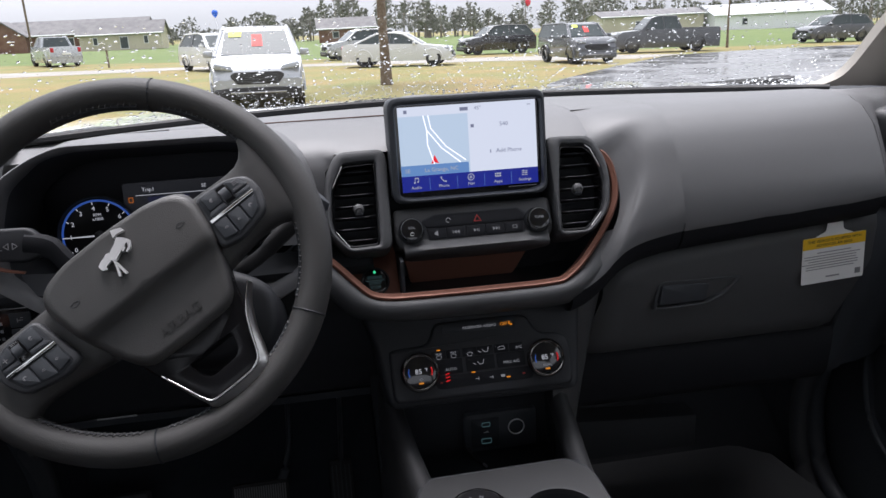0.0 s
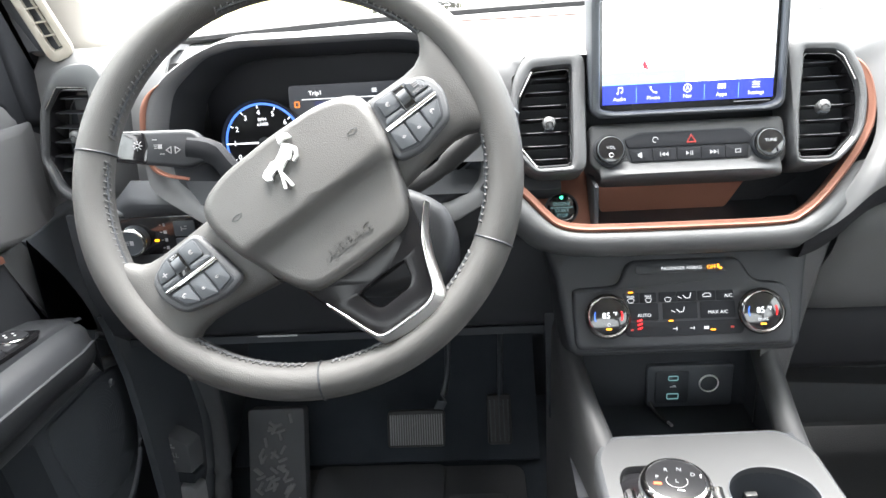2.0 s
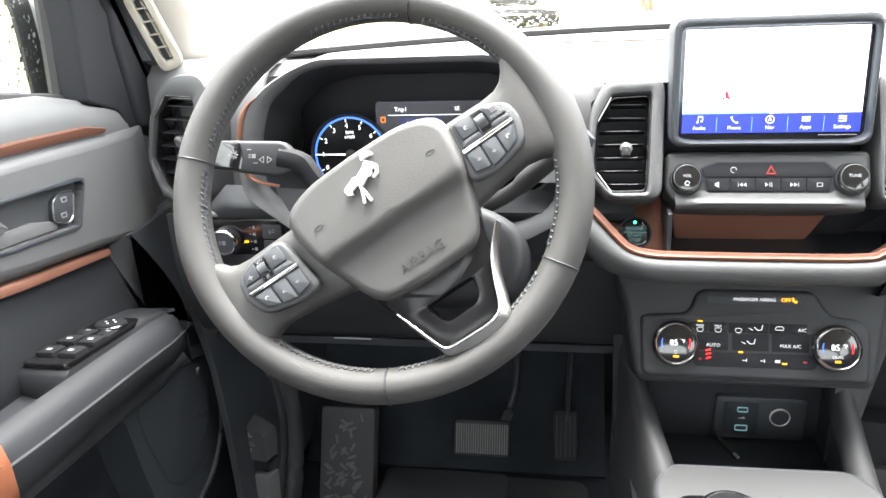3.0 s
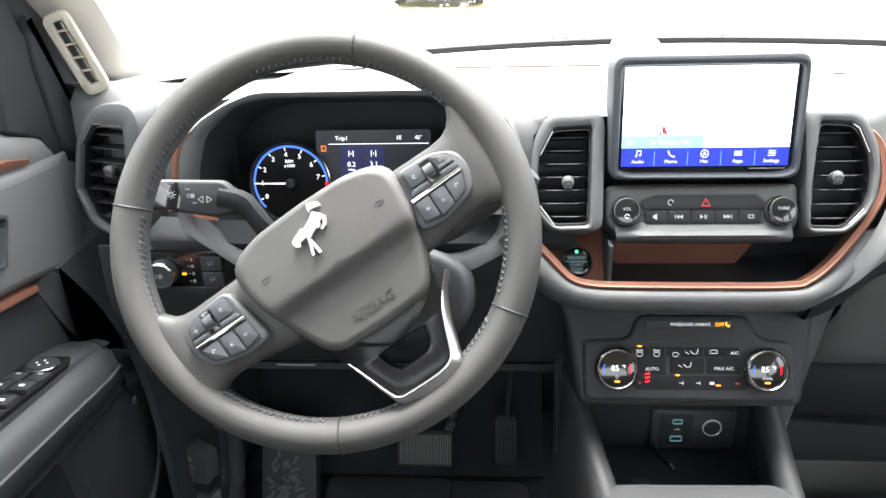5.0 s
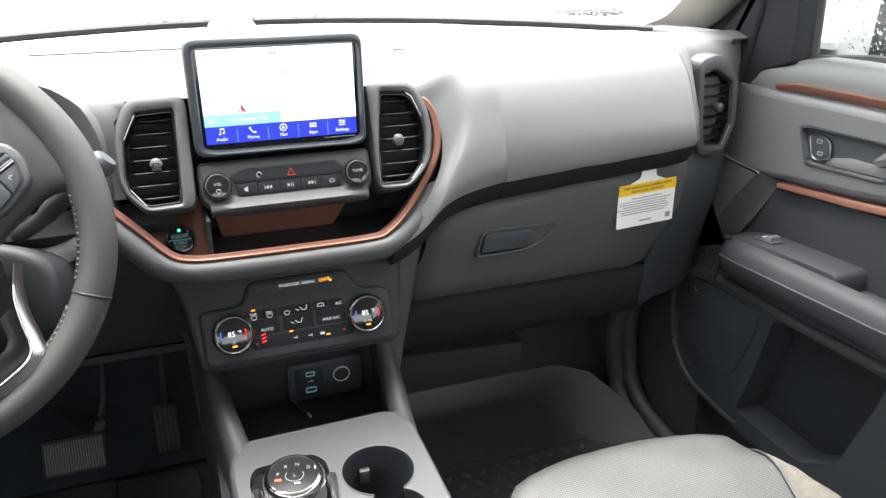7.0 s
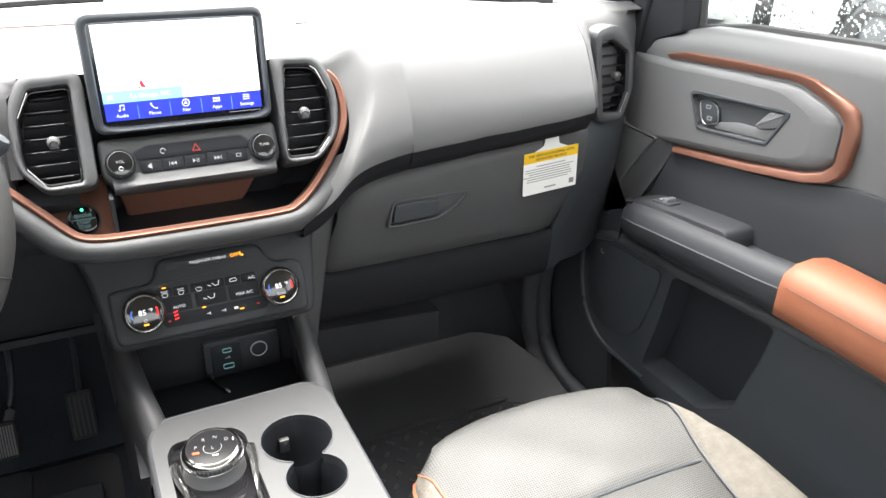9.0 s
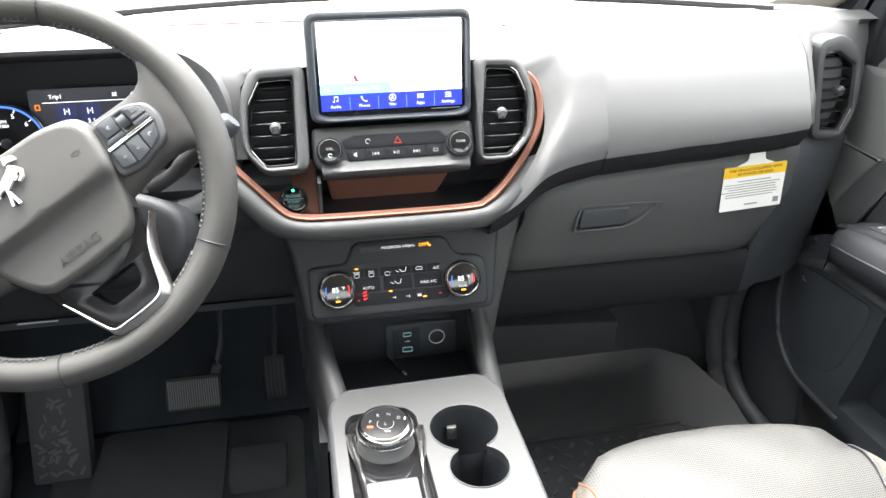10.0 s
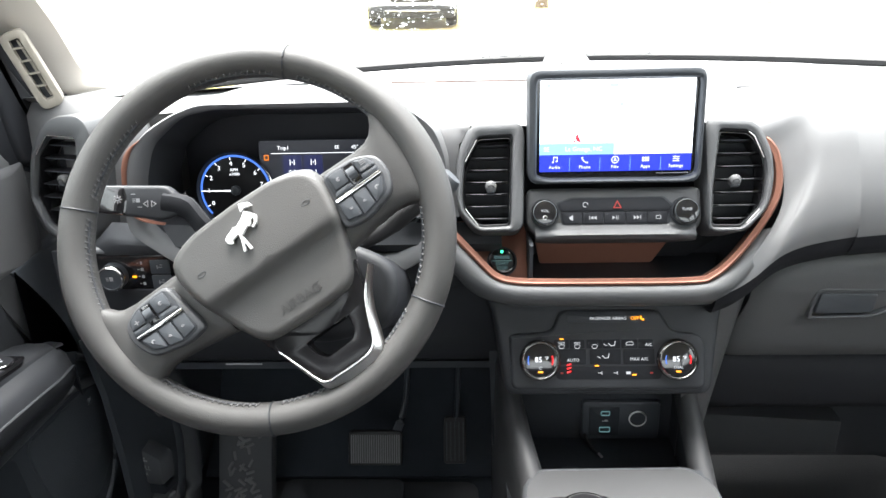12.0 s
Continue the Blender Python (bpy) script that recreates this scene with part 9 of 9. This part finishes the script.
def house(x, y, w, dep, eave, ridge, wall, roof, label, gable=0.0, windows=(), turn=0, name="house"):
    t = thing(name, (x, y, land(x)), label, "house", "far houses")
    m = Matrix.Translation((x, y, land(x))) @ Matrix.Rotation(radians(turn), 4, "Z")
    part("wall", prism(box2(-w / 2, -dep / 2, w / 2, dep / 2), 0, eave, m), wall, t)
    o = 0.5
    rows = []
    for yy, z in ((-dep / 2 - o, eave - 0.15), (0, ridge), (dep / 2 + o, eave - 0.15)):
        rows.append([m @ Vector((xx, yy, z)) for xx in (-w / 2 - o, w / 2 + o)])
    part("roof", thicken(loft(rows), 0.18), roof, t)
    for f in (-1, 1):
        bmg = bmesh.new()
        bmg.faces.new([bmg.verts.new(m @ Vector((f * w / 2, yy, z))) for yy, z in ((-dep / 2, eave), (dep / 2, eave), (0, ridge - 0.2))])
        part("gable", thicken(bmg, 0.1), wall, t)
    part("gutter", tube([m @ Vector((xx, -dep / 2 - o, eave - 0.15)) for xx in (-w / 2 - o, w / 2 + o)], 0.1, 6), M_INK, t)
    for wx, ww, z0, z1 in windows:
        win = part("window", prism(box2(wx - ww / 2, z0, wx + ww / 2, z1), 0, 0.05, m @ axes_at((0, -dep / 2, 0), (1, 0, 0), UP)), M_INK, t, "pale window frame")
        part("pane", prism(box2(wx - ww / 2 + 0.1, z0 + 0.1, wx + ww / 2 - 0.1, z1 - 0.1), 0.03, 0.07, m @ axes_at((0, -dep / 2, 0), (1, 0, 0), UP)), M_CARGLASS, win)
    if gable:
        wx = gable
        bmg = prism([(wx - 3.2, 0), (wx + 3.2, 0), (wx + 3.2, eave), (wx, ridge - 0.3), (wx - 3.2, eave)], 0, 1.5, m @ axes_at((0, -dep / 2, 0), (1, 0, 0), UP))
        part("front_gable", bmg, wall, t)
        rows = [[m @ Vector((xx, yy, z)) for yy in (-dep / 2 - 1.9, -dep / 2 + 2)] for xx, z in ((wx - 3.6, eave - 0.2), (wx, ridge), (wx + 3.6, eave - 0.2))]
        part("gable_roof", thicken(loft(rows), 0.18), roof, t)
    return t


house(-40.0, 142, 24, 9, 2.9, 5.2, M_BRICK, M_SHINGLE, "long brown brick bungalow with grey shingle roof", -9.5, [(-4, 1.6, 0.9, 2.3), (0, 1.4, 0.9, 2.3)])
house(-31.5, 138.5, 13, 6, 2.7, 4.7, M_SIDING, M_SHINGLE, "cream wing of the bungalow with grey roof", 0, [(-4, 0.8, 0.9, 2.2), (0.5, 1.4, 0.2, 2.2), (4, 0.8, 0.9, 2.2)])
house(6.0, 145, 10, 7, 2.6, 4.4, M_BRICK, M_SHINGLE, "small brick house beyond the lawn", 0, [(-2, 1.2, 0.8, 2.0), (2, 1.2, 0.8, 2.0)])
house(63.0, 142, 20, 8, 3.2, 4.2, M_SIDING, M_SHINGLE, "tan building behind the trucks", 0, [(-3, 1.2, 0.8, 2.2), (2, 1.2, 0.8, 2.2)])
house(86, 140, 24, 9, 3.0, 4.8, M_INK, M_METALROOF, "long white shed with a pale metal roof", 0, [(-6, 1.2, 0.9, 2.2)])

# balloons tied over the cars, posts
for x, y, z, c, nm in ((-4.5, 36.5, 2.5, (0.02, 0.12, 0.6), "blue"), (10.6, 37.5, 2.35, (0.6, 0.03, 0.05), "red")):
    b = thing("balloon", (x, y, z - 1.0), nm + " party balloon on a string", "balloon", "balloons")
    part("skin", lathe([(0.0, -0.2), (0.03, -0.18), (0.11, -0.09), (0.145, 0.02), (0.12, 0.11), (0.06, 0.16), (0, 0.17)], Matrix.Translation((x, y, z)), 20), material(nm + "_balloon", c, 0.25), b, "", 80)
    part("string", tube([(x, y, z - 0.2), (x + 0.05, y, z - 0.6), (x, y, z - 1.0)], 0.005, 4), M_INK, b)
for x, y, h, r in ((-12.0, 46.7, 1.0, 0.06), (-31.0, 92, 6.5, 0.12)):
    single("post", tube([(x, y, land(x)), (x, y, land(x) + h)], r, 8), M_BARK, "dark wooden post in the grass", "post", "posts")
